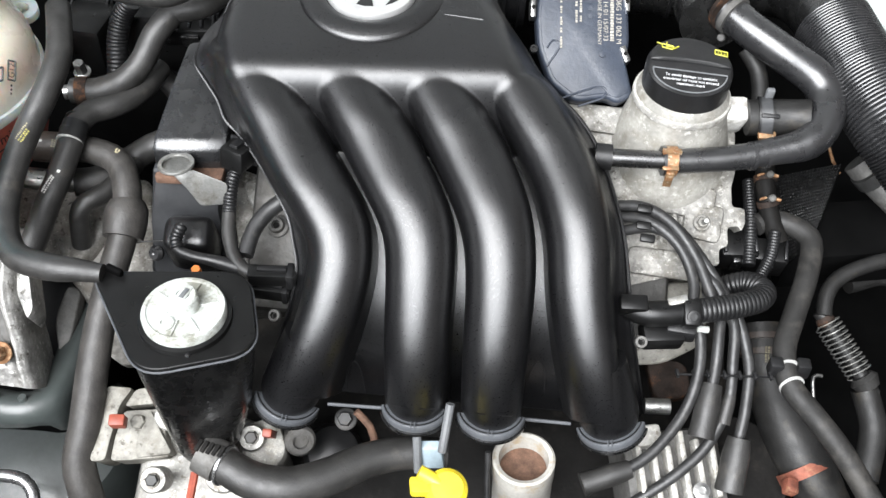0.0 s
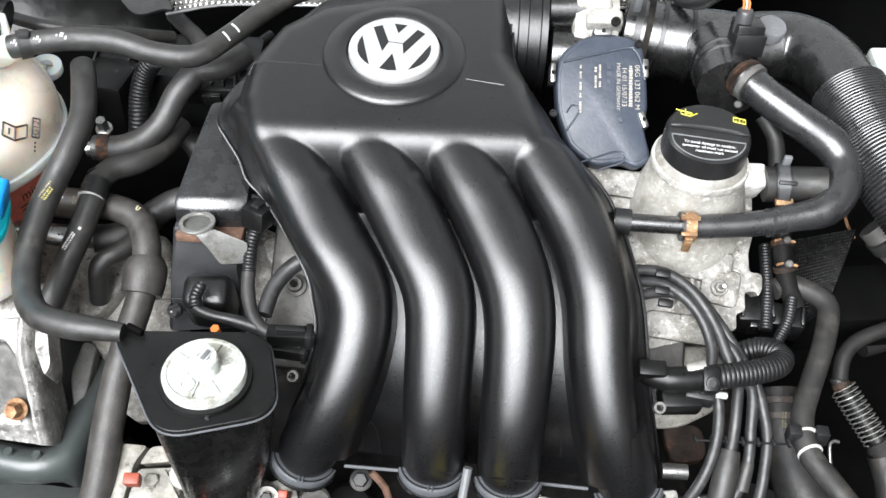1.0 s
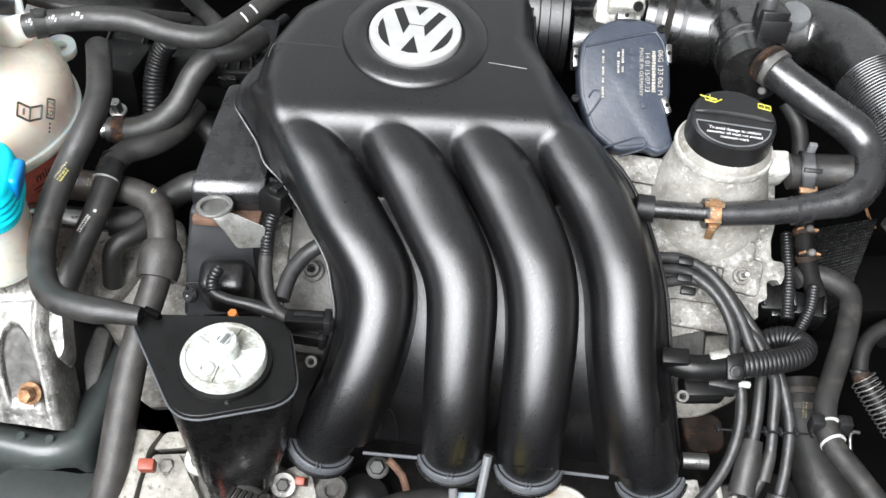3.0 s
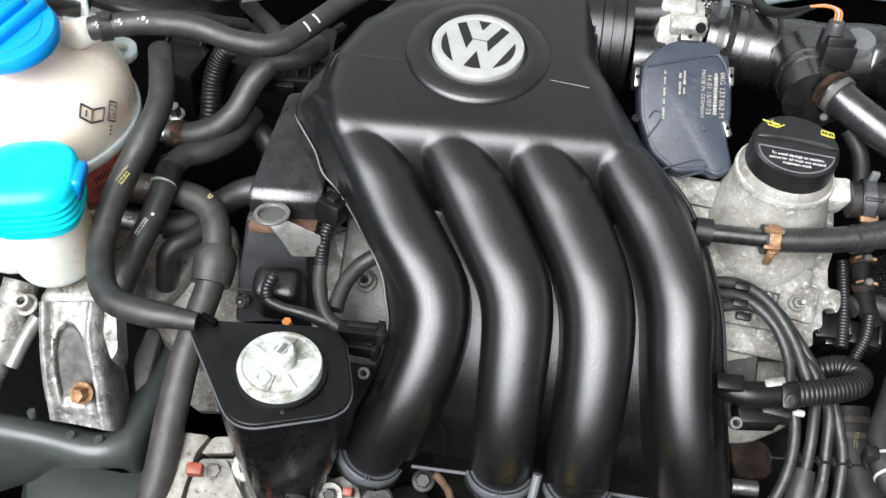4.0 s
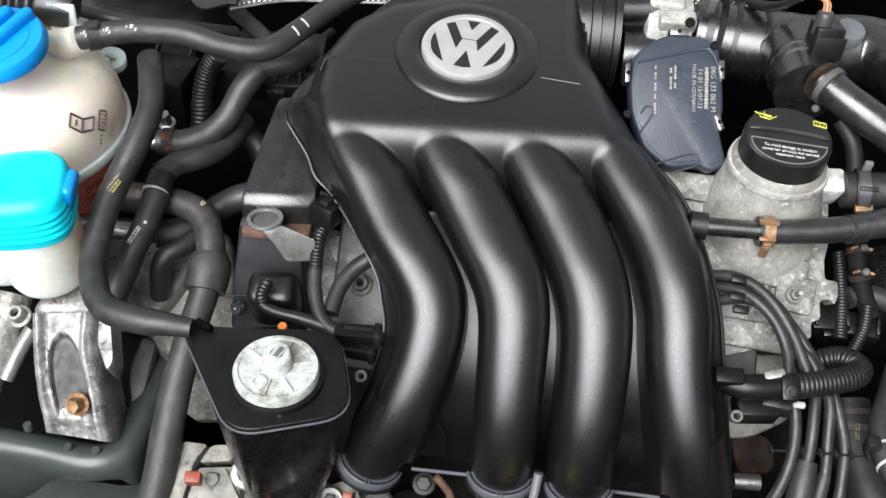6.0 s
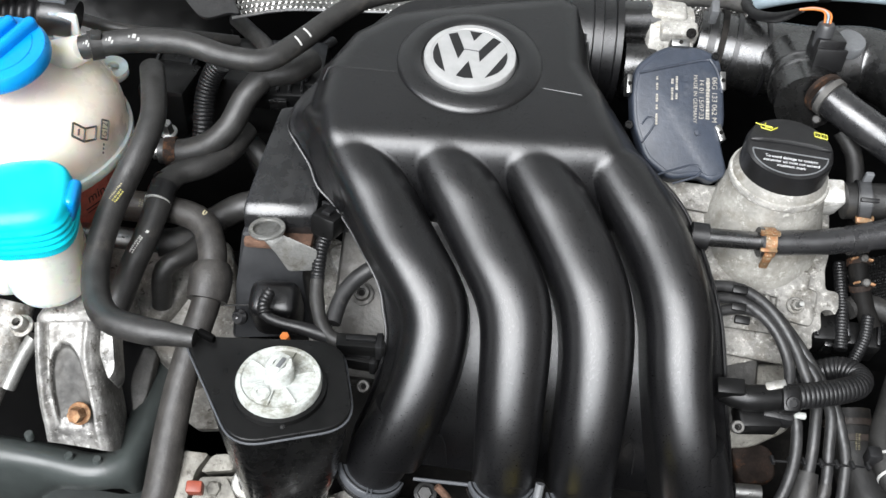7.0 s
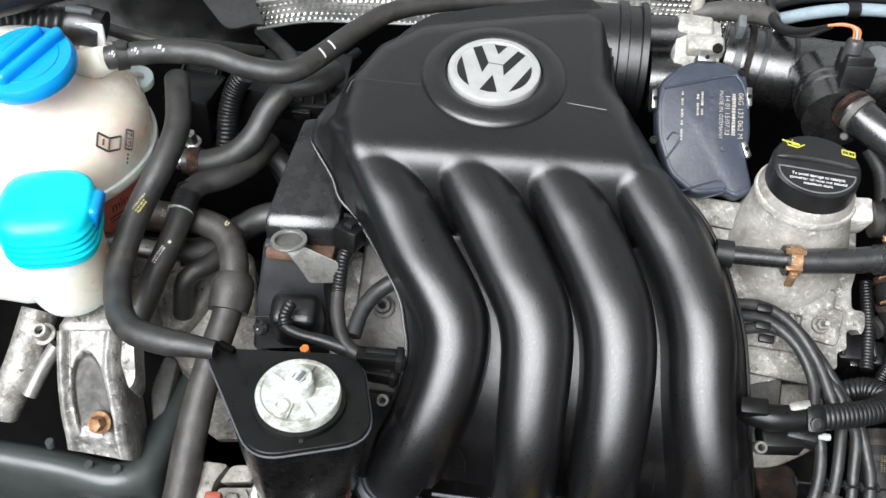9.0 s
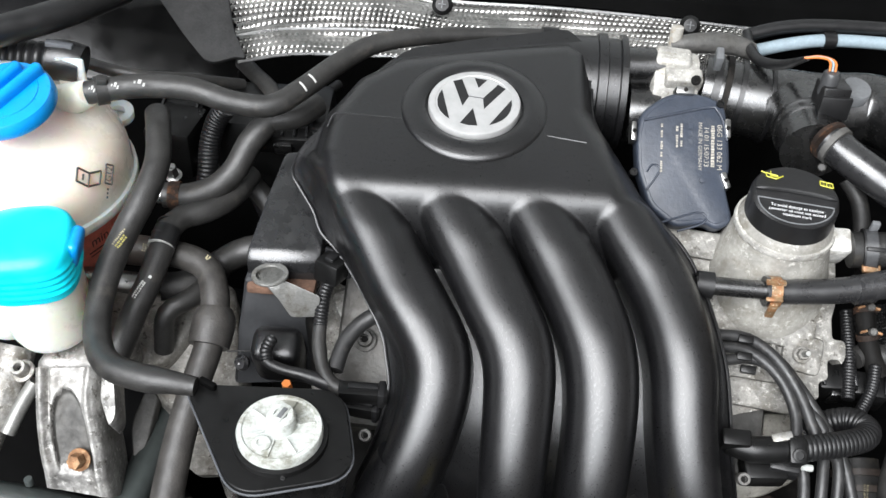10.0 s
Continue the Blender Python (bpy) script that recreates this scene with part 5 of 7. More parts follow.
radiator_hose()
hose("coolant_pipe", [(-0.3578, 0.5917, 0.8), (-0.3306, 0.5933, 0.8), (-0.304, 0.5954, 0.797), (-0.2801, 0.6041, 0.79), (-0.2566, 0.6166, 0.785)], [0.0085, 0.0085, 0.009, 0.0095, 0.0095], STEEL, "bright steel coolant pipe", "pipe", seg=20)
hose("coolant_hose", [(-0.284, 0.6019, 0.79), (-0.2641, 0.6117, 0.788), (-0.2438, 0.6385, 0.79), (-0.2235, 0.6456, 0.8), (-0.19, 0.652, 0.805)], 0.0115, RUBBER, "black rubber hose pushed on a steel pipe", seg=20)
hose("coolant_hose", [(-0.2775, 0.5735, 0.748), (-0.2725, 0.5801, 0.783), (-0.2567, 0.5961, 0.788), (-0.2414, 0.6304, 0.79)], 0.008, RUBBER, "black rubber hose low behind the mount", seg=18)
hose("cable_conduit", [(-0.2589, 0.7284, 0.88), (-0.2671, 0.7262, 0.868), (-0.2722, 0.718, 0.85), (-0.2721, 0.7049, 0.83), (-0.2743, 0.699, 0.81)], 0.0085, PLASTIC_ROUGH, "black corrugated cable conduit", "conduit", ribs=0.0006, pitch=0.0032)
hose("vacuum_hose", [(-0.2752, 0.8335, 0.86), (-0.2562, 0.8126, 0.86), (-0.2369, 0.7894, 0.862), (-0.2194, 0.7597, 0.86)], 0.0075, RUBBER, "thin black vacuum hose near the bulkhead", seg=16)
hose("vacuum_hose", [(-0.3827, 0.745, 0.9), (-0.3551, 0.7369, 0.9), (-0.3284, 0.7414, 0.895), (-0.3012, 0.7585, 0.885), (-0.2648, 0.7965, 0.86)], 0.0052, RUBBER, "thin black hose running from the wing", seg=16)
hose("vacuum_hose", [(-0.2505, 0.7195, 0.82), (-0.2331, 0.7095, 0.815), (-0.2166, 0.7006, 0.8)], 0.009, RUBBER, "short black hose behind the timing cover", seg=16)
hose("wing_conduit", [(-0.4527, 0.6936, 0.93), (-0.4262, 0.6963, 0.93), (-0.3989, 0.6975, 0.93), (-0.382, 0.6999, 0.928)], 0.012, PLASTIC_ROUGH, "fat corrugated black conduit along the wing", "conduit", ribs=0.002, pitch=0.006)
ob = hose("conduit_coupling", [(-0.3827, 0.7015, 0.928), (-0.3707, 0.7005, 0.928), (-0.3605, 0.7007, 0.926)], [0.0165, 0.0165, 0.0155], PLASTIC, "black plastic conduit coupling", "coupling", seg=24)
bm = box((0.022, 0.006, 0.005), Matrix.Translation((-0.3754, 0.6981, 0.944)) @ pose(0, 0, 0, 0, 5, 0), 0.0015)
part("tab", bm, COLLAR, ob)

# ---- timing cover and its small fittings ----
def timing_cover():
    ob = thing("timing_cover", (-0.1926, 0.6114, 0.72), "black plastic timing belt cover with a glossy edge", "timing cover")
    def profile(back, front):
        b, f = Vector(back), Vector(front)
        steps = [(0, 0, 0), (0, -0.003, -0.001), (0, -0.008, -0.006), (0, -0.0095, -0.009), (0, -0.011, -0.03), (0, 0.02, -0.03)]
        return [b - Vector((0, 0, 0.05)), b, b.lerp(f, 0.5) + Vector((0, 0, 0.0015))] + [f + Vector(d) for d in steps]
    cols = [profile((-0.193, 0.669, 0.888), (-0.2035, 0.5905, 0.857)), profile((-0.154, 0.682, 0.888), (-0.1483, 0.5965, 0.857))]
    part("upper_cover", loft(cols, 0.004), DUSTY, ob, "dusty black upper cover with a bright rolled edge")
    a, b = Vector((-0.2007, 0.5658, 0.852)), Vector((-0.1523, 0.5823, 0.852))
    part("gasket_strip", box(((b - a).length, 0.02, 0.008), pose(*((a + b) / 2 + Vector((0, 0.008, -0.022))), 0, 0, 3), 0.002), BROWNRUST, ob, "brown rusted strip")
    front = [(-0.2036, 0.5747, 0.838), (-0.1545, 0.5895, 0.838), (-0.1606, 0.5808, 0.79), (-0.1504, 0.5606, 0.745), (-0.2137, 0.5482, 0.745), (-0.2106, 0.5706, 0.79)]
    part("lower_cover", slab([Vector(p) + Vector((0, 0.03, 0)) for p in front], (0, -0.03, 0), 0.004), PANEL, ob)
    part("panel_seam", box((0.05, 0.001, 0.0016), pose(-0.188, 0.5475, 0.79, 20, 0, 10), 0.0004), LID, ob)
    s = Vector((-0.1757, 0.5558, 0.79))
    part("sensor_housing", box((0.038, 0.03, 0.05), pose(s.x, s.y, s.z - 0.01, 20, 0, 4), 0.009, 3), PLASTIC, ob, "satin black sensor housing")
    g = Vector((-0.2035, 0.5465, 0.775))
    part("grommet", turned([(0.003, -0.004), (0.006, -0.003), (0.0065, 0.0), (0.0045, 0.003), (0.002, 0.003), (0, 0.001)], g, (-0.3, -0.7, 0.5), 20), RUBBER_SHINY, ob)
    return ob


timing_cover()


def lifting_eye():
    c = Vector((-0.1821, 0.5711, 0.848))
    ob = thing("lifting_eye", c - Vector((0, 0, 0.03)), "grey steel lifting eye bolted to the engine", "lifting eye")
    part("eye_ring", turned([(0.0105, -0.0012), (0.0133, -0.0012), (0.0137, 0.0), (0.0133, 0.0012), (0.0105, 0.0012), (0.0101, 0.0), (0.0105, -0.0012)], c, Vector((-0.05, 0.1, 1)), 36), GREYSTEEL, ob, "worn bright ring")
    plate = [(-0.1843, 0.5645, 0.843), (-0.1724, 0.5714, 0.844), (-0.1435, 0.5649, 0.838), (-0.1465, 0.5635, 0.818), (-0.1659, 0.5615, 0.816), (-0.1749, 0.563, 0.832)]
    part("plate", slab([Vector(p) - Vector((0, -0.0012, 0.0016)) for p in round_corners(plate, 0.003, 3)], (0, -0.0012, 0.0016), 0.0005), GREYSTEEL, ob)
    return ob


lifting_eye()
ob = hose("sensor_cable", [(-0.1748, 0.5413, 0.815), (-0.1783, 0.5325, 0.81), (-0.1765, 0.5251, 0.806), (-0.1645, 0.5207, 0.804), (-0.1452, 0.519, 0.802), (-0.1254, 0.5151, 0.8), (-0.1097, 0.5099, 0.8)], [0.0035, 0.0038, 0.004, 0.004, 0.005, 0.0058, 0.0055], PLASTIC_ROUGH, "black taped sensor cable", "cable", seg=12)
part("ribbed_boot", hose_bm([(-0.1746, 0.5391, 0.816), (-0.1773, 0.5306, 0.811), (-0.1751, 0.5234, 0.808)], 0.0042, ribs=0.0006, pitch=0.003, seg=14), PLASTIC_ROUGH, ob)
ob = hose("cable_conduit", [(-0.1412, 0.5847, 0.835), (-0.1432, 0.5738, 0.83), (-0.1428, 0.5596, 0.82), (-0.1422, 0.5529, 0.816)], 0.0046, PLASTIC_ROUGH, "thin corrugated conduit ending in a taped cable", "conduit", ribs=0.0007, pitch=0.0026, seg=16)
part("taped_cable", hose_bm([(-0.1424, 0.5542, 0.817), (-0.141, 0.5439, 0.812), (-0.1345, 0.5257, 0.805), (-0.1244, 0.5144, 0.801), (-0.1095, 0.5088, 0.8)], [0.0052, 0.0052, 0.005, 0.0054, 0.005], seg=16, swell=((0.3, 0.34, 0.0005), (0.6, 0.66, 0.0006))), RUBBER, ob, "cable wrapped in black tape")
hose("fuel_line", [(-0.1038, 0.5707, 0.82), (-0.1143, 0.5632, 0.815), (-0.1233, 0.5485, 0.808), (-0.1264, 0.5292, 0.8)], 0.0062, LEAD, "grey rubber fuel line under the manifold", "hose", seg=16)


def plug(name, at, size, turn, label, mat=None):
    """A cable plug: a housing with a latch and a rim."""
    ob = thing(name, at, label, "plug", "cable plugs")
    m = Matrix.Translation(at) @ pose(0, 0, 0, *turn)
    part("housing", box(size, m, 0.0025), mat or LID, ob)
    part("latch", box((size[0] * 0.6, size[1] * 0.35, 0.003), m @ pose(0, 0, size[2] / 2 + 0.001), 0.0008), PLASTIC_ROUGH, ob)
    part("rim", box((size[0] * 0.14, size[1] * 1.14, size[2] * 1.14), m @ pose(size[0] * 0.36, 0, 0), 0.001), PLASTIC_ROUGH, ob)
    return ob


plug("cable_plug", (-0.1012, 0.5088, 0.803), (0.036, 0.013, 0.012), (0, 0, 4), "black cable plug going under the manifold")
plug("cable_plug", (-0.1024, 0.5048, 0.79), (0.03, 0.01, 0.011), (0, 0, -3), "black lower cable plug beside the manifold")
plug("cable_plug", (-0.1383, 0.5844, 0.85), (0.022, 0.02, 0.018), (0, 10, 70), "small black plug on a corrugated conduit")
bolt("cable_clip", (-0.1554, 0.5048, 0.803), (0, -0.3, 1), 0.0038, ORANGE, "small orange plastic clip behind the reservoir", "", 0.008, False)
bolt("bolt", Vector((-0.0944, 0.4814, 0.791)), (0, -0.6, 0.8), 0.0045, ALLOY_DARK, "dull steel socket bolt of the manifold flange", "engine bolts", 0.008, False, True)
bolt("bolt", Vector((0.1657, 0.486, 0.791)), (0, -0.6, 0.8), 0.0045, ALLOY_DARK, "dull steel socket bolt of the manifold flange", "engine bolts", 0.008, False, True)

# ---- cast parts behind and below on the left ----
def casting(name, outline, offset, mat, label, bevel=0.006, category="casting", corner=0.01):
    pts = round_corners(outline, corner, 4)
    return solo(name, slab([Vector(p) - Vector(offset) for p in pts], offset, bevel, 3), mat, label, category)


casting("gearbox_bracket", [(-0.3078, 0.5837, 0.745), (-0.2875, 0.5962, 0.75), (-0.2737, 0.6144, 0.755), (-0.2699, 0.6362, 0.765), (-0.2377, 0.643, 0.765), (-0.2118, 0.5764, 0.725), (-0.2492, 0.5351, 0.7), (-0.2774, 0.5518, 0.71), (-0.2941, 0.5648, 0.72)], (0, -0.01, 0.05), BRACKET, "stained cast aluminium mounting bracket")
casting("gearbox_bracket", [(-0.3627, 0.6189, 0.76), (-0.295, 0.6254, 0.77), (-0.2828, 0.6126, 0.755), (-0.3056, 0.5909, 0.745), (-0.337, 0.568, 0.735), (-0.3574, 0.5872, 0.745)], (0, -0.01, 0.03), BRACKET, "grey stained casting behind the engine mount")
casting("head_casting", [(-0.1678, 0.6401, 0.79), (-0.1236, 0.6323, 0.78), (-0.0983, 0.601, 0.75), (-0.0938, 0.5541, 0.72), (-0.1471, 0.5438, 0.72), (-0.1694, 0.6032, 0.76)], (0, -0.02, 0.04), VALVE, "dirty cast cylinder head beside the manifold")


casting("gearbox_bracket", [(-0.3687, 0.6178, 0.765), (-0.3257, 0.635, 0.768), (-0.2899, 0.6228, 0.765), (-0.2744, 0.6284, 0.768), (-0.2566, 0.6292, 0.768), (-0.2574, 0.5972, 0.755), (-0.2746, 0.5691, 0.74), (-0.3079, 0.5481, 0.735), (-0.3421, 0.5601, 0.742)], (0, -0.006, 0.02), BRACKET, "mottled grey casting under the coolant hoses", 0.005)


casting("bracket_foot", [(-0.264, 0.56, 0.684), (-0.236, 0.566, 0.684), (-0.215, 0.51, 0.68), (-0.237, 0.506, 0.68), (-0.25, 0.514, 0.68)], (0, -0.006, 0.012), BRACKET, "grey cast bracket foot behind the reservoir", 0.003, corner=0.003)
casting("casting_lug", [(-0.1462, 0.6084, 0.8), (-0.1331, 0.6159, 0.8), (-0.1229, 0.5998, 0.797), (-0.1252, 0.5873, 0.79), (-0.1357, 0.5907, 0.79)], (0, -0.004, 0.012), ALLOY, "pale cast lug behind the fuel line", 0.004)
bolt("bolt", (-0.1121, 0.572, 0.79), (0, -0.5, 0.8), 0.0062, ALLOY_DARK, "stained socket bolt behind the fuel line", "engine bolts", 0.006, True, True)


def engine_mount():
    ob = thing("engine_mount", (-0.3216, 0.4744, 0.69), "cast aluminium engine mount with a rusty bolt", "engine mount")
    # the arm: a channel between two ribs, leaning down towards the front
    left = [(-0.348, 0.508, 0.785), (-0.346, 0.495, 0.768), (-0.344, 0.483, 0.75), (-0.341, 0.472, 0.731), (-0.338, 0.465, 0.717), (-0.337, 0.461, 0.704)]
    right = [(-0.304, 0.516, 0.785), (-0.303, 0.5, 0.768), (-0.299, 0.488, 0.75), (-0.294, 0.477, 0.731), (-0.291, 0.468, 0.717), (-0.2875, 0.4605, 0.702)]
    lines = [smooth_line(left, 0.0025), smooth_line(right, 0.0025)]
    up = Vector((0, -0.6, 0.8))
    N, K = 110, 84
    ease = lambda d: (lambda e: e * e * (3 - 2 * e))(min(1, max(0, d)))
    rows = []

    def trough(f, s):
        # a tongue with a rounded head that runs out flat round the bolt
        x, y = (f - 0.5 - 0.06 * s) / 0.31, (s - 0.5) / 0.36
        return ease((1 - x * x - (y * y if y < 0 else 0)) / 0.3) * (1 - ease((s - 0.7) / 0.16))

    for i in range(N + 1):
        s = i / N
        a, b = (Vector([float(np.interp(s, np.linspace(0, 1, len(q)), [p[c] for p in q])) for c in range(3)]) for q in lines)
        row = [a - up * 0.04 + Vector((-0.001, 0, 0)), a - up * 0.008, a - up * 0.002]
        for k in range(K + 1):
            f = 0.02 + 0.95 * k / K
            rib = 0.0035 * math.exp(-((f - 0.1) / 0.075) ** 2) + 0.003 * math.exp(-((f - 0.88) / 0.07) ** 2)
            groove = 0.003 * math.exp(-((f - 0.205) / 0.03) ** 2) * (1 - ease((s - 0.3) / 0.15))
            row.append(a.lerp(b, f) + up * (rib - groove - 0.0055 * trough(f, s) + 0.0008 * noise.noise(Vector((f * 9, s * 10, 2)))))
        row += [b - up * 0.003 + Vector((0.0006, 0, 0)), b - up * 0.012 + Vector((0.002, 0.002, 0)), b - up * 0.026 + Vector((0.001, 0.004, 0)), b - up * 0.05 + Vector((-0.002, 0.006, 0))]
        rows.append(row)
    bm = bmesh.new()
    g = [[bm.verts.new(p) for p in row] for row in rows]
    for i in range(N):
        for k in range(len(rows[0]) - 1):
            bm.faces.new((g[i][k], g[i][k + 1], g[i + 1][k + 1], g[i + 1][k]))
    bm.faces.new(g[-1])
    part("arm", bm, MOUNT, ob, smooth=50)
    # the dull floor of the trough, a thin darker skin over the casting
    bm, skin = bmesh.new(), {}
    for i in range(N):
        for k in range(K):
            f = 0.02 + 0.95 * (k + 0.5) / K
            ragged = 0.45 + 0.5 * noise.noise(Vector((f * 14, i / N * 14, 7)))
            if trough(f, (i + 0.5) / N) > max(0.12, ragged):
                for c in ((i, k), (i, k + 1), (i + 1, k + 1), (i + 1, k)):
                    if c not in skin:
                        skin[c] = bm.verts.new(rows[c[0]][c[1] + 3] + up * 0.0006)
                bm.faces.new([skin[c] for c in ((i, k), (i, k + 1), (i + 1, k + 1), (i + 1, k))])
    part("sunk_panel", bm, ALLOY_DARK, ob, "dull sunken tongue, darker than the arm", smooth=50)
    part("head", loft([[(-0.342, 0.52, 0.79), (-0.303, 0.526, 0.79), (-0.298, 0.55, 0.788), (-0.34, 0.55, 0.788)], [(-0.352, 0.508, 0.782), (-0.3, 0.515, 0.782), (-0.288, 0.56, 0.776), (-0.352, 0.56, 0.776)], [(-0.35, 0.525, 0.74), (-0.302, 0.532, 0.74), (-0.292, 0.57, 0.735), (-0.352, 0.57, 0.735)]], 0.006), MOUNT, ob)
    fin = round_corners([(-0.299, 0.513, 0.783), (-0.2905, 0.515, 0.788), (-0.285, 0.493, 0.761), (-0.289, 0.487, 0.754), (-0.2985, 0.501, 0.768)], 0.004, 4)
    part("side_fin", slab(fin, (-0.002, 0.014, -0.03), 0.0015, 2), MOUNT, ob, "rounded cast fin beside the arm")
    return ob


engine_mount()
bolt("bolt", (-0.3095, 0.4705, 0.7315), (0, -0.75, 0.66), 0.006, RUST, "rusty hexagon bolt in the engine mount", "mount bolts", 0.011)
bolt("bolt", (-0.357, 0.5063, 0.782), (-0.1, -0.4, 0.9), 0.006, ALLOY, "steel socket bolt on the engine mount", "mount bolts", 0.009, True, True)


def chassis_rail():
    ob = thing("chassis_rail", (-0.3419, 0.4765, 0.64), "grey-green painted chassis rail under the engine mount", "chassis rail")
    rim = [(-0.405, 0.4572, 0.692), (-0.3493, 0.4551, 0.692), (-0.3071, 0.4512, 0.692), (-0.2851, 0.4579, 0.692), (-0.2761, 0.4758, 0.692), (-0.2742, 0.5494, 0.692), (-0.2708, 0.6057, 0.692)]
    line = smooth_line(rim, 0.006)
    bm = bmesh.new()
    prof = [(-0.021, -0.04), (-0.018, -0.008), (-0.012, -0.004), (-0.006, -0.001), (0.0, -0.001), (0.006, -0.006), (0.008, -0.014), (0.007, -0.045), (0.002, -0.055)]
    rows = []
    n = len(line)
    for i, p in enumerate(line):
        t = (line[min(i + 1, n - 1)] - line[max(i - 1, 0)]).normalized()
        out = Vector((t.y, -t.x, 0)).normalized()
        # the front face is cut away in an arch over the wheel housing
        deep = float(np.interp(p.x, (-0.405, -0.366, -0.345, -0.326, -0.306, -0.287, -0.279), (0.1, 0.07, 0.047, 0.031, 0.025, 0.024, 0.05)))
        rows.append([bm.verts.new(p + out * a + Vector((0, 0, b if k < 6 else -0.014 + (b + 0.014) * (deep - 0.014) / 0.041))) for k, (a, b) in enumerate(prof)])
    for a, b in zip(rows, rows[1:]):
        for k in range(len(prof) - 1):
            bm.faces.new((a[k], a[k + 1], b[k + 1], b[k]))
    part("rail_edge", bm, GREY_PAINT, ob, smooth=60)
    for p in ((-0.3208, 0.4577, 0.7), (-0.2984, 0.4576, 0.7), (-0.3589, 0.4724, 0.7)):
        part("stud", turned([(0.0036, -0.012), (0.0036, -0.0065), (0.003, -0.0055), (0, -0.0055)], Vector(p), (0, 0, 1), 14), GREY_PAINT, ob)
    return ob


chassis_rail()
solo("wheel_arch", turned([(0.085, -0.06), (0.083, 0.03), (0.072, 0.05), (0.045, 0.06), (0, 0.063)], Vector((-0.335, 0.518, 0.505)), (0, -0.2, 1), 48), GREY_PAINT, "grey-green painted inner wing bulge", "body panel")
casting("side_plate", [(-0.298, 0.5318, 0.7), (-0.292, 0.5571, 0.715), (-0.2817, 0.5573, 0.71), (-0.282, 0.5191, 0.69), (-0.2878, 0.5025, 0.68)], (0, -0.006, 0.012), ALLOY_DARK, "worn grey side plate beside the mount", 0.002)
casting("rubber_buffer", [(-0.3295, 0.5765, 0.7), (-0.2994, 0.5824, 0.7), (-0.2881, 0.5675, 0.69), (-0.2961, 0.5165, 0.66), (-0.3033, 0.5034, 0.66)], (0, -0.01, 0.02), PLASTIC_ROUGH, "black rubber buffer behind the mount", 0.004)
hose("steel_strut", [(-0.3621, 0.5235, 0.75), (-0.3715, 0.5112, 0.735), (-0.3785, 0.4934, 0.72)], 0.006, GREYSTEEL, "bright steel strut beside the mount", "strut", seg=16)
hose("steel_strut", [(-0.3842, 0.5468, 0.76), (-0.3889, 0.5138, 0.735), (-0.404, 0.4877, 0.7)], 0.014, ALLOY, "thick cast strut beside the washer filler", "strut", seg=20)

# ---- ignition leads and harness on the right ----
def ignition_lead(pts, boot_from, boot_to, boot_r=0.0085):
    ob = thing("ignition_lead", Vector(pts[len(pts) // 2]) - Vector((0, 0, 0.01)), "grey rubber ignition lead with a thick boot", "ignition lead", "ignition leads")
    part("cable", hose_bm(pts, 0.0041, seg=14), LEAD, ob)
    part("boot", hose_bm([boot_from, Vector(boot_from).lerp(Vector(boot_to), 0.5), boot_to], [boot_r * 0.7, boot_r * 0.85, boot_r * 0.85, boot_r * 0.9], seg=18), RUBBER, ob, "dark rubber boot")
    return ob


ignition_lead([(0.143, 0.5751, 0.838), (0.1673, 0.5773, 0.836), (0.189, 0.5681, 0.828), (0.2069, 0.5473, 0.815), (0.2202, 0.5201, 0.8), (0.2348, 0.5133, 0.79), (0.2368, 0.4928, 0.77), (0.2353, 0.4694, 0.75), (0.2219, 0.4449, 0.73), (0.1991, 0.4258, 0.715), (0.1725, 0.411, 0.7)], (0.2362, 0.4734, 0.755), (0.2318, 0.4573, 0.742), 0.0062)
ignition_lead([(0.1441, 0.5696, 0.832), (0.1687, 0.5717, 0.829), (0.1913, 0.559, 0.82), (0.2038, 0.5365, 0.808), (0.2047, 0.5144, 0.797), (0.211, 0.4989, 0.785), (0.2102, 0.4761, 0.768), (0.2004, 0.4533, 0.75), (0.1797, 0.4301, 0.735), (0.1603, 0.4184, 0.728)], (0.1663, 0.4208, 0.729), (0.1331, 0.4087, 0.722), 0.0095)
ignition_lead([(0.1456, 0.5615, 0.824), (0.1739, 0.5689, 0.824), (0.1971, 0.5592, 0.818), (0.2144, 0.5394, 0.807), (0.2249, 0.5308, 0.8), (0.2241, 0.5004, 0.785), (0.2227, 0.481, 0.77), (0.2207, 0.4717, 0.762)], (0.2214, 0.4753, 0.764), (0.2152, 0.4435, 0.742), 0.0105)
ignition_lead([(0.1445, 0.5785, 0.833), (0.1685, 0.5805, 0.831), (0.192, 0.5715, 0.823), (0.2115, 0.551, 0.812), (0.2265, 0.5335, 0.8), (0.2395, 0.5185, 0.787), (0.2462, 0.504, 0.775), (0.2492, 0.4877, 0.765), (0.2474, 0.4647, 0.748), (0.2449, 0.4513, 0.735)], (0.2449, 0.4513, 0.735), (0.2402, 0.4215, 0.71), 0.012)
for p in ((0.1655, 0.5758, 0.836), (0.166, 0.5682, 0.826), (0.1695, 0.5615, 0.82)):
    solo("lead_clip", box((0.011, 0.006, 0.005), Matrix.Translation(Vector(p) + Vector((0, -0.002, 0.002))) @ pose(0, 0, 0, 30, 0, -4), 0.001), LID, "small black clip holding the ignition leads", "cable clip", "lead clips")
m = Matrix.Translation((0.2299, 0.4808, 0.768)) @ pose(0, 0, 0, 0, 0, 4)
ob = thing("lead_comb", m.translation, "black comb that spaces the ignition leads", "cable clip")
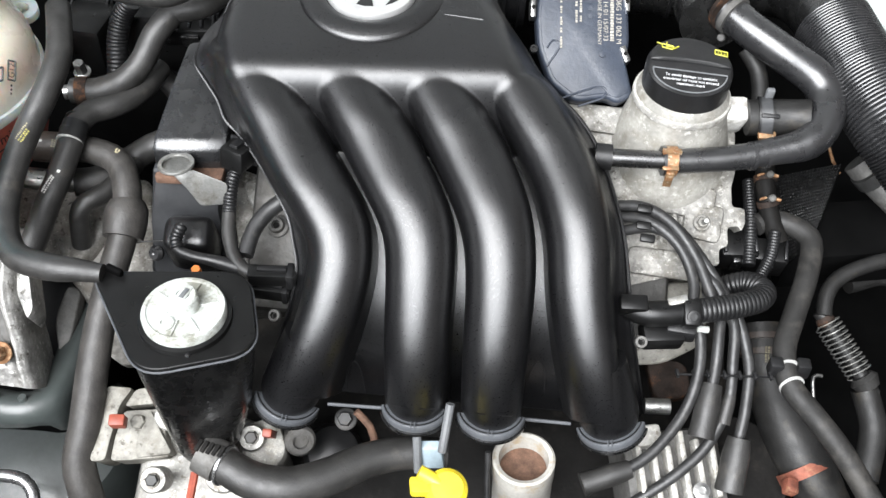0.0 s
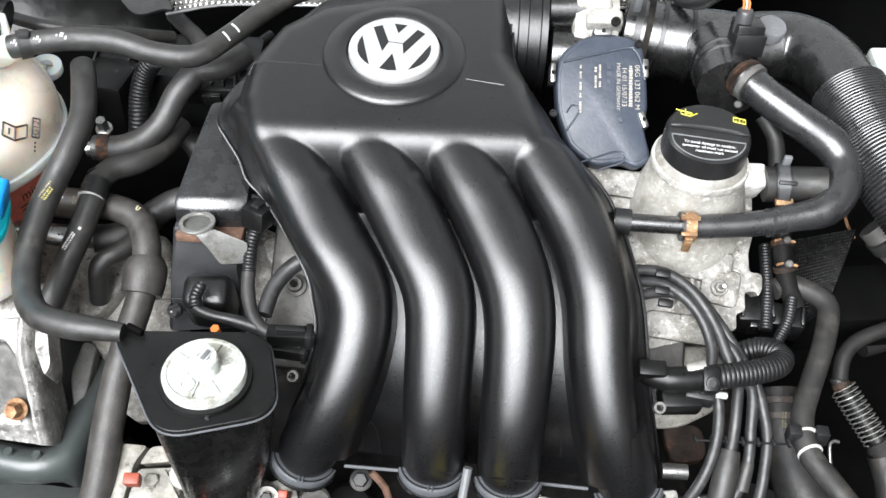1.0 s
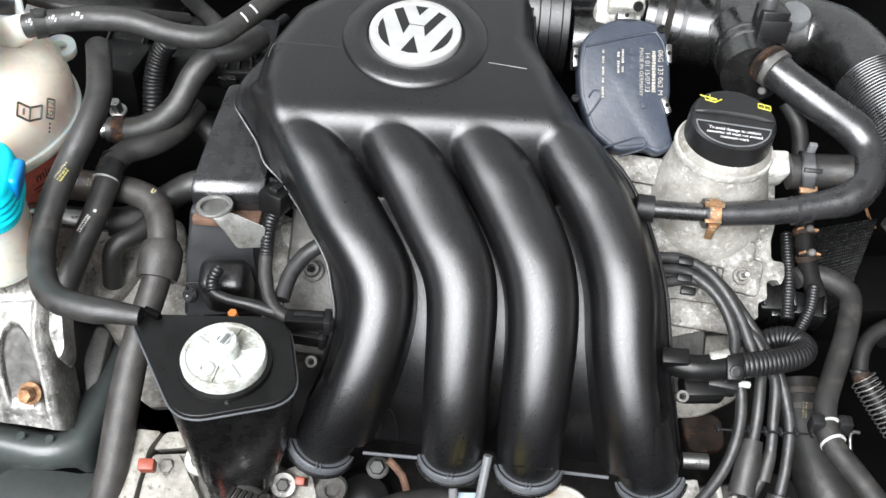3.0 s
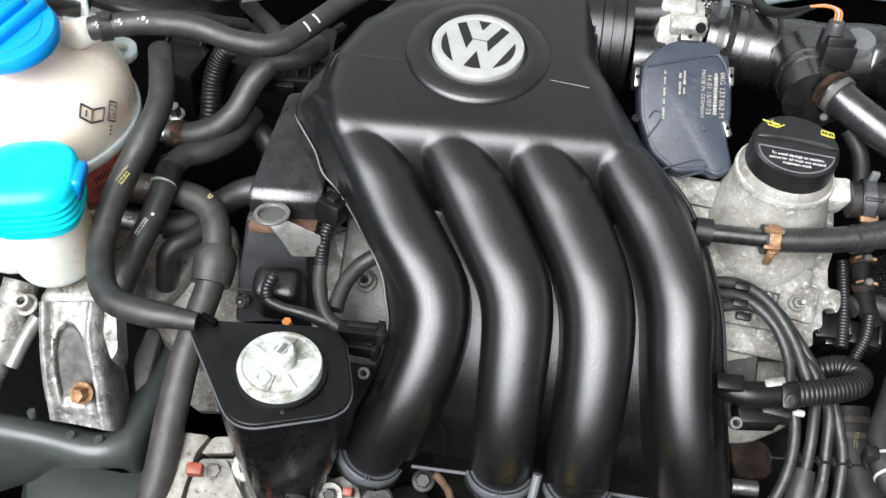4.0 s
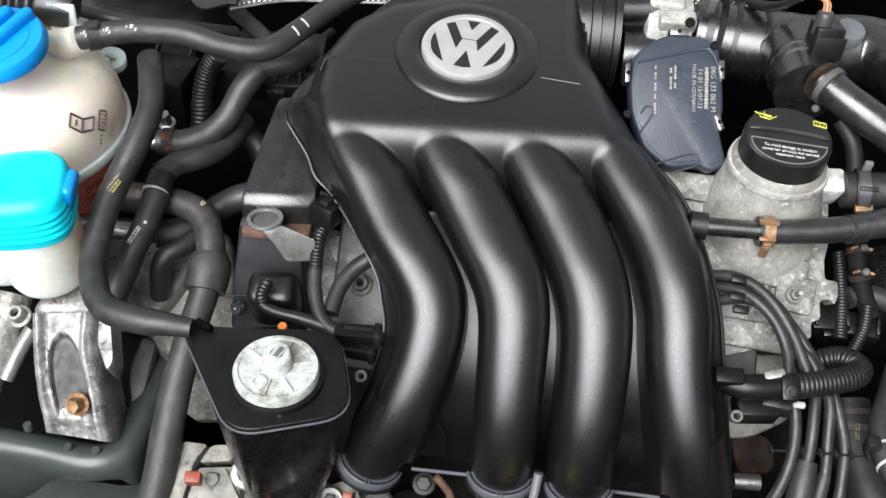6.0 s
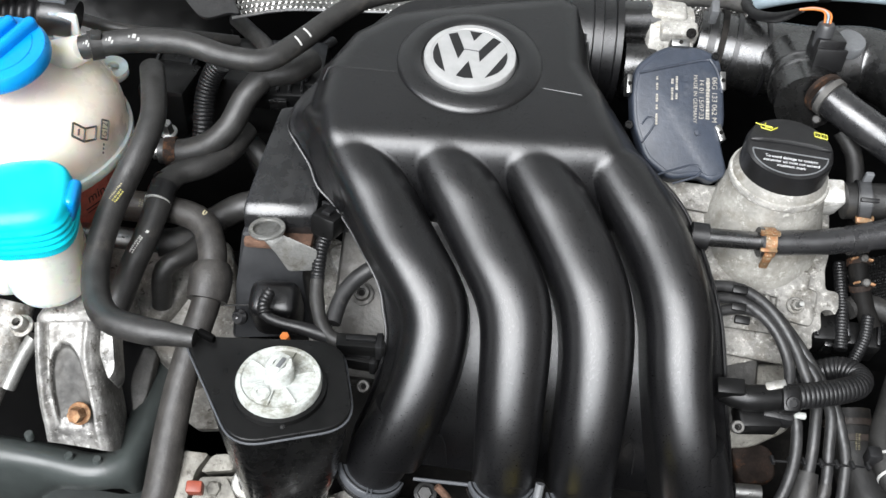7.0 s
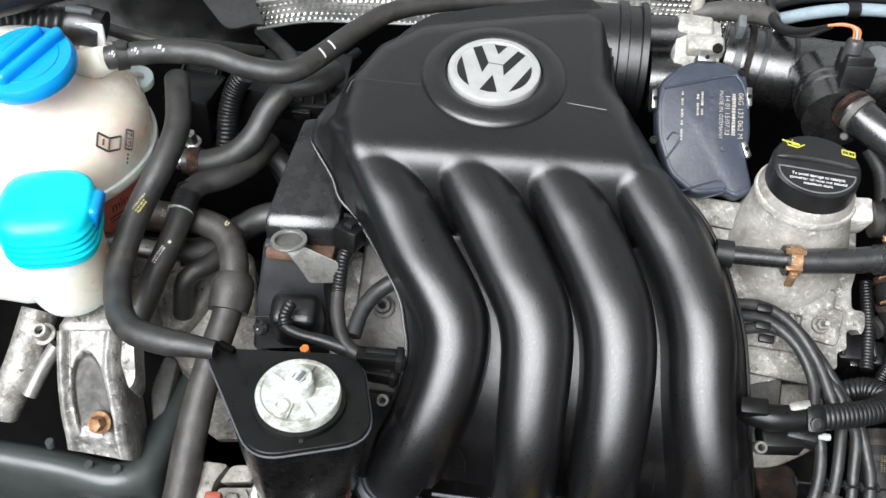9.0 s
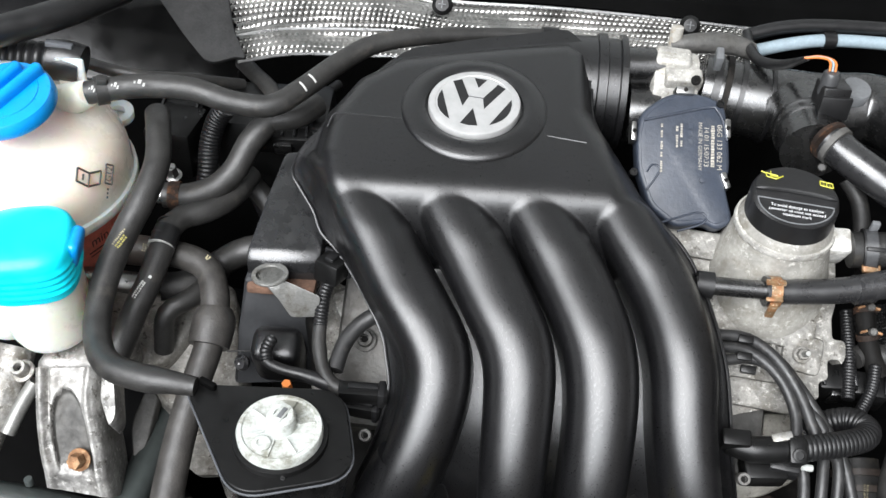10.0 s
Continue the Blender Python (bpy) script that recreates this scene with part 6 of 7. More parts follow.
part("spine", box((0.07, 0.0014, 0.0018), m, 0.0006), PLASTIC_ROUGH, ob)
for x in (-0.034, -0.022, -0.012, 0.0, 0.011, 0.022, 0.033):
    part("tooth", box((0.0026, 0.0065, 0.004), m @ pose(x, 0, 0.001, 0, 0, 8), 0.001), PLASTIC_ROUGH, ob)


def injector_harness():
    ob = thing("injector_harness", (0.2163, 0.5251, 0.77), "black injector harness in a corrugated conduit", "cable harness")
    part("conduit", hose_bm([(0.1974, 0.5056, 0.805), (0.2158, 0.5103, 0.805), (0.2372, 0.5186, 0.803), (0.2533, 0.5285, 0.8), (0.2575, 0.5399, 0.797), (0.2493, 0.5498, 0.793), (0.2377, 0.5523, 0.786), (0.224, 0.553, 0.772)], 0.0086, ribs=0.0006, pitch=0.0032, seg=20), PLASTIC_ROUGH, ob, "corrugated black conduit")
    a = Vector((0.1775, 0.5031, 0.804))
    part("trunk", hose_bm([(0.1557, 0.5068, 0.803), (0.1714, 0.5024, 0.804), (0.1994, 0.5058, 0.805)], [0.008, 0.0095, 0.0095, 0.009], seg=18), LID, ob)
    b = Vector((0.1998, 0.5029, 0.806))
    end = part("end_fitting", box((0.013, 0.019, 0.019), pose(b.x, b.y, b.z, 30, 0, 4), 0.003), LID, ob)
    part("stud", turned([(0.0045, -0.001), (0.0045, 0.0012), (0.003, 0.0014), (0.0028, 0.0006), (0, 0.0006)], b + Vector((0, -0.009, 0.008)), (0, -0.7, 0.7), 16), LID, end)
    c = Vector((0.1585, 0.5038, 0.81))
    part("clip", box((0.02, 0.012, 0.014), pose(c.x, c.y, c.z, 20, 0, 3), 0.002), LID, ob)
    part("plug", box((0.03, 0.02, 0.018), Matrix.Translation((0.1828, 0.501, 0.785)) @ pose(0, 0, 0, 15, 0, 8), 0.003), LID, ob)
    part("plug", box((0.022, 0.016, 0.016), Matrix.Translation((0.1962, 0.5037, 0.79)) @ pose(0, 0, 0, 15, 0, -6), 0.003), PLASTIC_ROUGH, ob)
    part("metal_tab", box((0.014, 0.006, 0.003), Matrix.Translation((0.1896, 0.5072, 0.815)) @ pose(0, 0, 0, 20, -15, 10), 0.0008), GREYSTEEL, ob, "bent bright metal tab")
    part("white_tab", box((0.01, 0.004, 0.004), Matrix.Translation((0.211, 0.5021, 0.792)), 0.001), WHITECAP, ob, "small white tab")
    return ob


injector_harness()
hose("metal_tube", [(0.1796, 0.4794, 0.725), (0.1987, 0.4805, 0.725)], 0.006, STEEL, "short bright metal tube", "pipe", seg=18)
solo("red_cable", hose_bm([(0.1545, 0.5431, 0.815), (0.1562, 0.5396, 0.812), (0.1556, 0.5333, 0.808)], 0.0012, seg=10), REDPLASTIC, "thin red cable beside the manifold", "cable")

# ---- far right: hoses, spring, shield ----
ob = hose("coolant_hose", [(0.2610, 0.6100, 0.796), (0.2760, 0.6160, 0.798), (0.3008, 0.6006, 0.797), (0.2973, 0.5707, 0.79), (0.2837, 0.5326, 0.78), (0.2747, 0.505, 0.773), (0.277, 0.4799, 0.766), (0.2942, 0.4624, 0.755), (0.3154, 0.4437, 0.74), (0.3417, 0.4157, 0.715)], 0.0084, RUBBER_GREY, "grey-black coolant hose with white rings", seg=20)
band(((0.2752, 0.4919, 0.77), (0.2754, 0.4898, 0.77)), 0.0088, 0.0018, PRINT, "white_ring", ob, "white paint ring", t=0.0003)
band(((0.2778, 0.4799, 0.766), (0.2784, 0.478, 0.766)), 0.0088, 0.002, PRINT, "white_ring", ob, "yellowed paint ring", t=0.0004)
for p in ((0.2663, 0.4894, 0.772), (0.2858, 0.4905, 0.772)):
    part("clip_ear", box((0.01, 0.01, 0.014), Matrix.Translation(p), 0.002), PLASTIC_ROUGH, ob)


def lower_hose():
    pts = [(0.2787, 0.5734, 0.72), (0.2825, 0.5477, 0.705), (0.2916, 0.526, 0.69), (0.3053, 0.4998, 0.675), (0.3245, 0.4728, 0.655), (0.348, 0.4468, 0.635)]
    ob = thing("radiator_hose", Vector(pts[2]) - Vector((0, 0, 0.03)), "thick black radiator hose with a rusty orange clamp", "hose")
    part("tube", hose_bm(pts, [0.017, 0.017, 0.021, 0.023, 0.02, 0.014], seg=28), RUBBER_SHADED, ob)
    clamp = band(((0.313, 0.4827, 0.662), (0.3187, 0.4736, 0.657)), 0.0215, 0.009, REDRUST, "clamp_band", ob, "rust-red clamp band")
    c = Vector((0.2986, 0.4539, 0.672))
    part("clamp_screw", box((0.01, 0.012, 0.01), pose(c.x, c.y, c.z, 10, 20, 0), 0.002), REDRUST, clamp)
    part("spigot", sweep(smooth_line([(0.3267, 0.4731, 0.655), (0.348, 0.4468, 0.635)]), 0.012, 20), PALE_BLUE, ob, "pale grey spigot")
    for k in ((0.2787, 0.5691, 0.718), (0.2807, 0.5583, 0.712)):
        band((k, Vector(k) + Vector((0.001, -0.01, -0.006))), 0.0182, 0.005, UNION, "clamp_band", ob, "brown stained clamp band")
    m = frame_at((0.2778, 0.5363, 0.728), (0, -0.6, 1), (0, 1, 0))
    small_print(m, 0.012, 2, PRINT_BUFF, ob, 9)
    return ob


lower_hose()


def coil_spring():
    a, b = Vector((0.3357, 0.5869, 0.715)), Vector((0.3652, 0.5556, 0.69))
    ob = thing("throttle_spring", b - Vector((0, 0, 0.015)), "dark steel coil spring over a cable", "spring")
    d = (b - a).normalized()
    s = d.cross(Vector((0, 0, 1))).normalized()
    n = s.cross(d)
    turns, N = 12, 288
    pts = [a.lerp(b, i / N) + (s * math.cos(2 * math.pi * turns * i / N) + n * math.sin(2 * math.pi * turns * i / N)) * 0.0108 for i in range(N + 1)]
    part("coil", sweep(pts, 0.00055, 6), GREYSTEEL, ob)
    part("core", sweep(smooth_line([a - d * 0.01, b + d * 0.02]), 0.006, 14), RUBBER_SHADED, ob)
    part("end_cap", turned([(0.0068, -0.005), (0.008, -0.001), (0.007, 0.002)], a, d, 24), DARKRUST, ob, "rusty end cap")
    part("end_cap", turned([(0.009, -0.004), (0.012, 0.0), (0.009, 0.008)], b + d * 0.006, d, 24), RUBBER, ob)
    return ob


coil_spring()
hose("brake_hose", [(0.403, 0.645, 0.74), (0.3725, 0.633, 0.74), (0.3459, 0.6192, 0.735), (0.3346, 0.6034, 0.728), (0.3326, 0.5885, 0.72)], 0.0065, RUBBER_SHADED, "black hose curving above the spring", seg=18)
hose("brake_hose", [(0.4301, 0.6731, 0.68), (0.4109, 0.6778, 0.68), (0.378, 0.6638, 0.68)], 0.008, RUBBER_SHADED, "black hose deep beside the wing", seg=16)
hose("brake_hose", [(0.3705, 0.5475, 0.68), (0.3791, 0.5231, 0.66), (0.3716, 0.4868, 0.64)], 0.011, RUBBER_SHADED, "black hose deep by the wing", seg=16)
hose("wire_bracket", [(0.3184, 0.5152, 0.7), (0.3178, 0.532, 0.71), (0.3251, 0.534, 0.71)], 0.0016, STEEL, "thin bent wire bracket", "bracket", seg=8)
hose("cable_conduit", [(0.2564, 0.6463, 0.81), (0.2571, 0.61, 0.795), (0.2561, 0.5812, 0.78)], 0.0047, PLASTIC_ROUGH, "black corrugated conduit behind the valve cover", "conduit", ribs=0.0005, pitch=0.0025, seg=14)
hose("cable_conduit", [(0.274, 0.6007, 0.8), (0.2715, 0.5856, 0.79), (0.2634, 0.5701, 0.78), (0.2565, 0.5563, 0.775)], 0.0043, PLASTIC_ROUGH, "thin corrugated conduit beside a grey hose", "conduit", ribs=0.0004, pitch=0.0023, seg=14)


def wing_pipe():
    ob = thing("metal_pipe", (0.2775, 0.6375, 0.77), "dark pipe with rusted unions behind the valve cover", "pipe")
    part("tube", hose_bm([(0.2609, 0.6655, 0.85), (0.2624, 0.6468, 0.84), (0.2637, 0.6307, 0.825), (0.2701, 0.614, 0.805), (0.2789, 0.5987, 0.79)], 0.0075, seg=16), DARKMETAL, ob)
    for a, b in (((0.2633, 0.6339, 0.828), (0.2639, 0.6294, 0.825)), ((0.2667, 0.6211, 0.815), (0.2688, 0.6176, 0.81))):
        clip = band((a, b), 0.0077, 0.0045, DARKRUST, "spring_clip", ob, "rusted spring clip")
        q = Vector(a) + Vector((0.0, -0.007, 0.007))
        for x, turn in ((-0.006, 25), (0.005, -15)):
            part("clip_ear", box((0.0055, 0.0018, 0.003), pose(q.x + x, q.y - 0.001, q.z, 25, 0, turn), 0.0006), RUST, clip)
        part("clip_screw", turned([(0.003, -0.002), (0.003, 0.002), (0.002, 0.003), (0, 0.003)], q + Vector((0.0005, -0.001, 0.001)), (0.1, -0.6, 0.7), 10), ALLOY_DARK, clip)
    return ob


wing_pipe()
hose("breather_hose_lower", [(0.2385, 0.6964, 0.9), (0.2483, 0.6856, 0.89), (0.251, 0.6703, 0.88), (0.2502, 0.6549, 0.87)], 0.0065, RUBBER_SHADED, "thin black hose behind the filler cap", seg=16)


def heat_shield():
    """A dark perforated sheet with rows of holes standing behind the valve cover."""
    o = [Vector(p) for p in ((0.2763, 0.6926, 0.77), (0.343, 0.6945, 0.795), (0.322, 0.64, 0.748), (0.2962, 0.623, 0.74))]
    ob = thing("heat_shield", o[3], "dark embossed heat shield behind the valve cover", "heat shield")
    n = (o[1] - o[0]).cross(o[3] - o[0]).normalized()
    if n.z < 0:
        n = -n
    bm = bmesh.new()
    nx, ny = 30, 26
    for i in range(nx):
        for j in range(ny):
            c = [o[0].lerp(o[1], a / nx).lerp(o[3].lerp(o[2], a / nx), b / ny) for a, b in ((i, j), (i + 1, j), (i + 1, j + 1), (i, j + 1))]
            mid = sum(c, Vector()) / 4
            outer = [bm.verts.new(p) for p in c]
            inner = [bm.verts.new(mid + (p - mid) * 0.4 + n * 0.0014) for p in c]
            for k in range(4):
                bm.faces.new((outer[k], outer[(k + 1) % 4], inner[(k + 1) % 4], inner[k]))
            bm.faces.new(inner)
    bmesh.ops.remove_doubles(bm, verts=bm.verts, dist=0.0001)
    part("sheet", bm, HEATMESH, ob, smooth=20)
    part("backing", slab([p - n * 0.012 for p in o], n * 0.006, 0.001), BAY, ob)
    return ob


heat_shield()

# ---- bottom edge: pump, alternator, ignition parts ----
def pump():
    ob = thing("steering_pump", (-0.2084, 0.4443, 0.6), "chalky cast aluminium pump below the reservoir", "pump")
    # the housing: an outer half and an inner half with an open joint between them
    for name, outline, deep in (
            ("outer_half", [(-0.234, 0.471, 0.7), (-0.214, 0.472, 0.699), (-0.222, 0.46, 0.692), (-0.225, 0.439, 0.68), (-0.227, 0.423, 0.67), (-0.239, 0.422, 0.668), (-0.238, 0.44, 0.682)], 0.04),
            ("inner_half", [(-0.2115, 0.472, 0.698), (-0.199, 0.474, 0.699), (-0.193, 0.464, 0.693), (-0.2185, 0.459, 0.6915)], 0.035),
            ("inner_half", [(-0.2185, 0.4575, 0.688), (-0.19, 0.462, 0.6885), (-0.179, 0.432, 0.668), (-0.2235, 0.424, 0.668), (-0.2225, 0.44, 0.678)], 0.03),
            ("web", [(-0.205, 0.439, 0.679), (-0.198, 0.459, 0.6915), (-0.188, 0.446, 0.684), (-0.176, 0.432, 0.674), (-0.204, 0.427, 0.671)], 0.02)):
        off = Vector((0, -0.45, 0.9)) * deep
        part(name, slab([Vector(p) - off for p in round_corners(outline, 0.0035, 3)], off, 0.0014, 2), VALVE_LOW, ob)
    part("bolt_head", turned([(0.006, -0.004), (0.006, 0.002), (0.005, 0.003), (0, 0.003)], Vector((-0.206, 0.4505, 0.685)), (0, -0.45, 0.9), 6), VALVE_LOW, ob, smooth=20)
    part("body", loft([[(-0.205, 0.462, 0.665), (-0.1753, 0.4808, 0.69), (-0.0971, 0.4653, 0.67), (-0.0806, 0.414, 0.64), (-0.2, 0.4006, 0.64)], [(-0.225, 0.47, 0.6), (-0.1997, 0.489, 0.6), (-0.0982, 0.489, 0.6), (-0.0831, 0.4267, 0.58), (-0.2241, 0.4121, 0.58)]], 0.012), ALLOY_PALE, ob)
    for p, r in (((-0.1785, 0.4494, 0.7), 0.012), ((-0.1271, 0.4059, 0.695), 0.014), ((-0.1787, 0.3987, 0.69), 0.010), ((-0.1109, 0.4329, 0.705), 0.01)):
        boss = part("boss", turned([(r, -0.03), (r, -0.002), (r * 0.9, 0.0), (r * 0.55, 0.0), (r * 0.5, 0.003), (0, 0.003)], Vector(p), (0.1, -0.5, 0.8), 20), ALLOY, ob)
        part("bolt_head", turned([(r * 0.5, 0.0), (r * 0.5, 0.005), (r * 0.4, 0.006), (0, 0.006)], Vector(p), (0.1, -0.5, 0.8), 6), DULL_STEEL, boss, smooth=20)
    part("flange", slab(round_corners([(-0.1249, 0.4448, 0.7), (-0.0967, 0.4573, 0.705), (-0.0845, 0.433, 0.69), (-0.0986, 0.4131, 0.68), (-0.1161, 0.4198, 0.69)], 0.008, 4), (0, 0.004, -0.02), 0.004), ALLOY_PALE, ob)
    part("red_seal", box((0.007, 0.006, 0.022), Matrix.Translation((-0.0967, 0.4333, 0.712)) @ pose(0, 0, 0, 30, 0, 0), 0.001), REDPLASTIC, ob, "brick red seal strip")
    part("red_seal", sweep(smooth_line([(-0.1502, 0.4096, 0.688), (-0.1511, 0.3926, 0.678)]), 0.0032, 8), REDPLASTIC, ob)
    part("stud", turned([(0.012, -0.02), (0.012, 0.004), (0.01, 0.006), (0.006, 0.006), (0.006, 0.002), (0, 0.002)], Vector((-0.0781, 0.4448, 0.69)), (0.3, -0.6, 0.5), 24), ALLOY_DARK, ob)
    return ob


pump()
ob = solo("red_plug", box((0.012, 0.009, 0.012), Matrix.Translation((-0.2154, 0.4397, 0.7)) @ pose(0, 0, 0, 20, 0, 6), 0.0015), REDPLASTIC, "small brick red plug on the pump", "plug")
ob = hose("supply_hose", [(-0.1423, 0.4109, 0.715), (-0.1226, 0.4042, 0.71), (-0.1009, 0.3969, 0.705), (-0.0763, 0.3966, 0.702), (-0.0497, 0.4086, 0.7), (-0.023, 0.4258, 0.7), (0.0053, 0.4365, 0.698), (0.0348, 0.44, 0.695)], [0.0125, 0.0135, 0.0145, 0.0145, 0.014, 0.013, 0.0125, 0.0125], RUBBER, "black rubber supply hose below the reservoir", seg=24)
c = band(((-0.1386, 0.4105, 0.714), (-0.1296, 0.407, 0.712)), 0.0142, 0.016, ALLOY_DARK, "hose_clamp", ob, "grey ribbed hose clamp")
band(((-0.1245, 0.405, 0.71), (-0.1217, 0.4039, 0.71)), 0.0142, 0.002, CHROME, "bright_edge", ob, "bright clamp edge")
for k in range(5):
    p = Vector((-0.1403, 0.4072, 0.73)).lerp(Vector((-0.1239, 0.4052, 0.727)), k / 4)
    part("clamp_tooth", box((0.003, 0.009, 0.003), pose(p.x, p.y, p.z, 20, 0, -25), 0.0006), DARKMETAL, ob)


def dipstick():
    ob = thing("dipstick", (0.0285, 0.4237, 0.66), "yellow dipstick handle on a thin steel tube", "dipstick")
    c = Vector((0.0383, 0.3865, 0.735))
    part("handle", turned([(0.013, -0.012), (0.0145, -0.008), (0.0145, 0.004), (0.011, 0.008), (0, 0.009)], c, (0.1, -0.3, 1), 28), YELLOW, ob)
    part("finger_loop", slab(round_corners([(0.0121, 0.3908, 0.735), (0.0282, 0.3907, 0.735), (0.0303, 0.3804, 0.735), (0.0142, 0.3787, 0.735)], 0.003, 3), (0, 0, 0.007), 0.0015), YELLOW, ob)
    part("tang", sweep(smooth_line([(0.0188, 0.3931, 0.745), (0.0269, 0.3908, 0.742), (0.0383, 0.3856, 0.738)], 0.003), 0.005, 12), YELLOW, ob)
    br = part("guide_bracket", slab([(0.0144, 0.4204, 0.73), (0.0313, 0.4222, 0.73), (0.0347, 0.4155, 0.715), (0.0141, 0.4133, 0.715)], (0, 0.006, 0.002), 0.001), PALE_BLUE, ob, "pale grey guide bracket")
    for a, b in (((0.0131, 0.4279, 0.745), (0.0164, 0.4112, 0.715)), ((0.0357, 0.4407, 0.76), (0.0323, 0.4199, 0.73))):
        part("guide_rod", sweep(smooth_line([a, b]), 0.0032, 10), GREYPLASTIC, ob)
    return ob


dipstick()
ob = thing("sleeve_cup", (0.092, 0.4332, 0.65), "open pale grey plastic sleeve with a dirty brown inside", "sleeve")
part("sleeve", turned([(0.018, -0.06), (0.0225, -0.055), (0.0225, -0.02), (0.0232, -0.018), (0.0232, 0.0), (0.0215, 0.0012), (0.0185, 0.0), (0.0165, -0.03)], Vector((0.092, 0.4332, 0.71)), (-0.04, 0.0, 1), 40), CUP, ob)
part("dirty_inside", turned([(0.0176, -0.013), (0.016, -0.0145), (0.006, -0.016), (0, -0.0155)], Vector((0.092, 0.4332, 0.71)), (-0.04, 0.0, 1), 32), BROWNRUST, ob, "brown dirt inside the sleeve")
for a, b in (((-0.0527, 0.4417, 0.745), (-0.0138, 0.4425, 0.745)), ((0.0885, 0.4506, 0.735), (0.1234, 0.4504, 0.735))):
    solo("flange_edge", sweep(smooth_line([a, b]), 0.0013, 8), COLLAR, "grey edge of the lower manifold flange", "flange")
hose("wire", [(0.0654, 0.4298, 0.72), (0.0664, 0.4185, 0.7), (0.0683, 0.4069, 0.68)], 0.0022, LEAD, "thin grey wire beside a pale sleeve", "wire", seg=8)
solo("starter_cap", turned([(0.024, -0.03), (0.024, -0.004), (0.02, 0.004), (0.01, 0.008), (0, 0.009)], Vector((-0.056, 0.4584, 0.655)), (0.1, -0.4, 0.9), 28), PLASTIC_ROUGH, "round black cap deep under the manifold", "cap")
bolt("bolt", (-0.0459, 0.4669, 0.69), (0, -0.5, 0.8), 0.006, DULL_STEEL, "dull steel bolt deep under the manifold", "engine bolts", 0.008)
solo("red_hose", hose_bm([(-0.0378, 0.4682, 0.7), (-0.0262, 0.4622, 0.69), (-0.0205, 0.4513, 0.68)], 0.003, seg=10), BROWNRUST, "thin brown-red cable under the manifold", "cable")


def ignition_coil():
    ob = thing("ignition_coil", (0.2128, 0.4605, 0.63), "pale ribbed ignition coil below the manifold", "ignition coil")
    m = Matrix.Translation((0.2027, 0.4449, 0.68)) @ pose(0, 0, 0, 25, 0, 12)
    part("body", box((0.075, 0.07, 0.05), m, 0.006), ALLOY_DARK, ob)
    for k in range(6):
        part("fin", box((0.0045, 0.056 - 0.006 * (k % 3), 0.014), m @ pose(-0.028 + 0.011 * k, 0.004 * (k % 2), 0.029), 0.0015), ALLOY_PALE, ob)
    part("terminal", box((0.02, 0.016, 0.02), m @ pose(-0.02, 0.03, 0.03), 0.003), ALLOY_PALE, ob)
    part("screw", turned([(0.006, 0), (0.006, 0.004), (0.003, 0.0045), (0.003, 0.002), (0, 0.002)], Vector((0.2185, 0.4163, 0.715)), (0, -0.4, 0.9), 18), STEEL, ob)
    return ob


ignition_coil()
# Dark metal stands in for the shade under the leads.
solo("lower_disc", turned([(0.045, -0.02), (0.047, 0.0), (0.044, 0.01), (0.02, 0.014), (0, 0.014)], Vector((0.2593, 0.4741, 0.65)), (0.1, -0.4, 0.9), 40), DARKMETAL, "round housing under the ignition leads, darkened for shade", "housing")
# brown rusty exhaust corner under the right side of the manifold
casting("rusty_bracket", [(0.187, 0.5469, 0.7), (0.2211, 0.5448, 0.7), (0.2282, 0.5263, 0.68), (0.1981, 0.5175, 0.68)], (0, -0.004, 0.012), DARKRUST, "dark rusty bracket under the harness", 0.002)

# ---- dark bodies that fill the depth of the bay ----
solo("engine_block", box((0.5, 0.3, 0.3), pose(0.03, 0.62, 0.48, 15), 0.02), DARKMETAL, "dark oily engine block under the covers", "engine block")
solo("cylinder_head", box((0.33, 0.16, 0.09), Matrix.Translation(on_engine(0.03, -0.05, -0.1)) @ pose(0, 0, 0, 40), 0.01), ALLOY_DARK, "stained lower casting under the manifold", "cylinder head")
# Near-black colour in place of the shade deep beside the engine.
solo("gearbox", box((0.28, 0.3, 0.2), pose(-0.43, 0.665, 0.51, 8), 0.03, 4), BAY, "cast gearbox housing, near-black for the shade of the bay", "gearbox")
solo("relay_box", box((0.1, 0.07, 0.06), Matrix.Translation((-0.2296, 0.7754, 0.83)) @ pose(0, 0, 0, 0, 0, 5), 0.008), LID, "black relay box behind the timing cover", "relay box")
solo("relay_box", box((0.045, 0.05, 0.05), Matrix.Translation((-0.3217, 0.7705, 0.81)) @ pose(0, 0, 0, 0, 0, -5), 0.006), LID, "small glossy black relay behind a hose", "relay box")
bolt("fitting", (-0.296, 0.6885, 0.835), (0, -0.3, 1), 0.005, STEEL, "bright steel fitting behind a hose", "", 0.012)

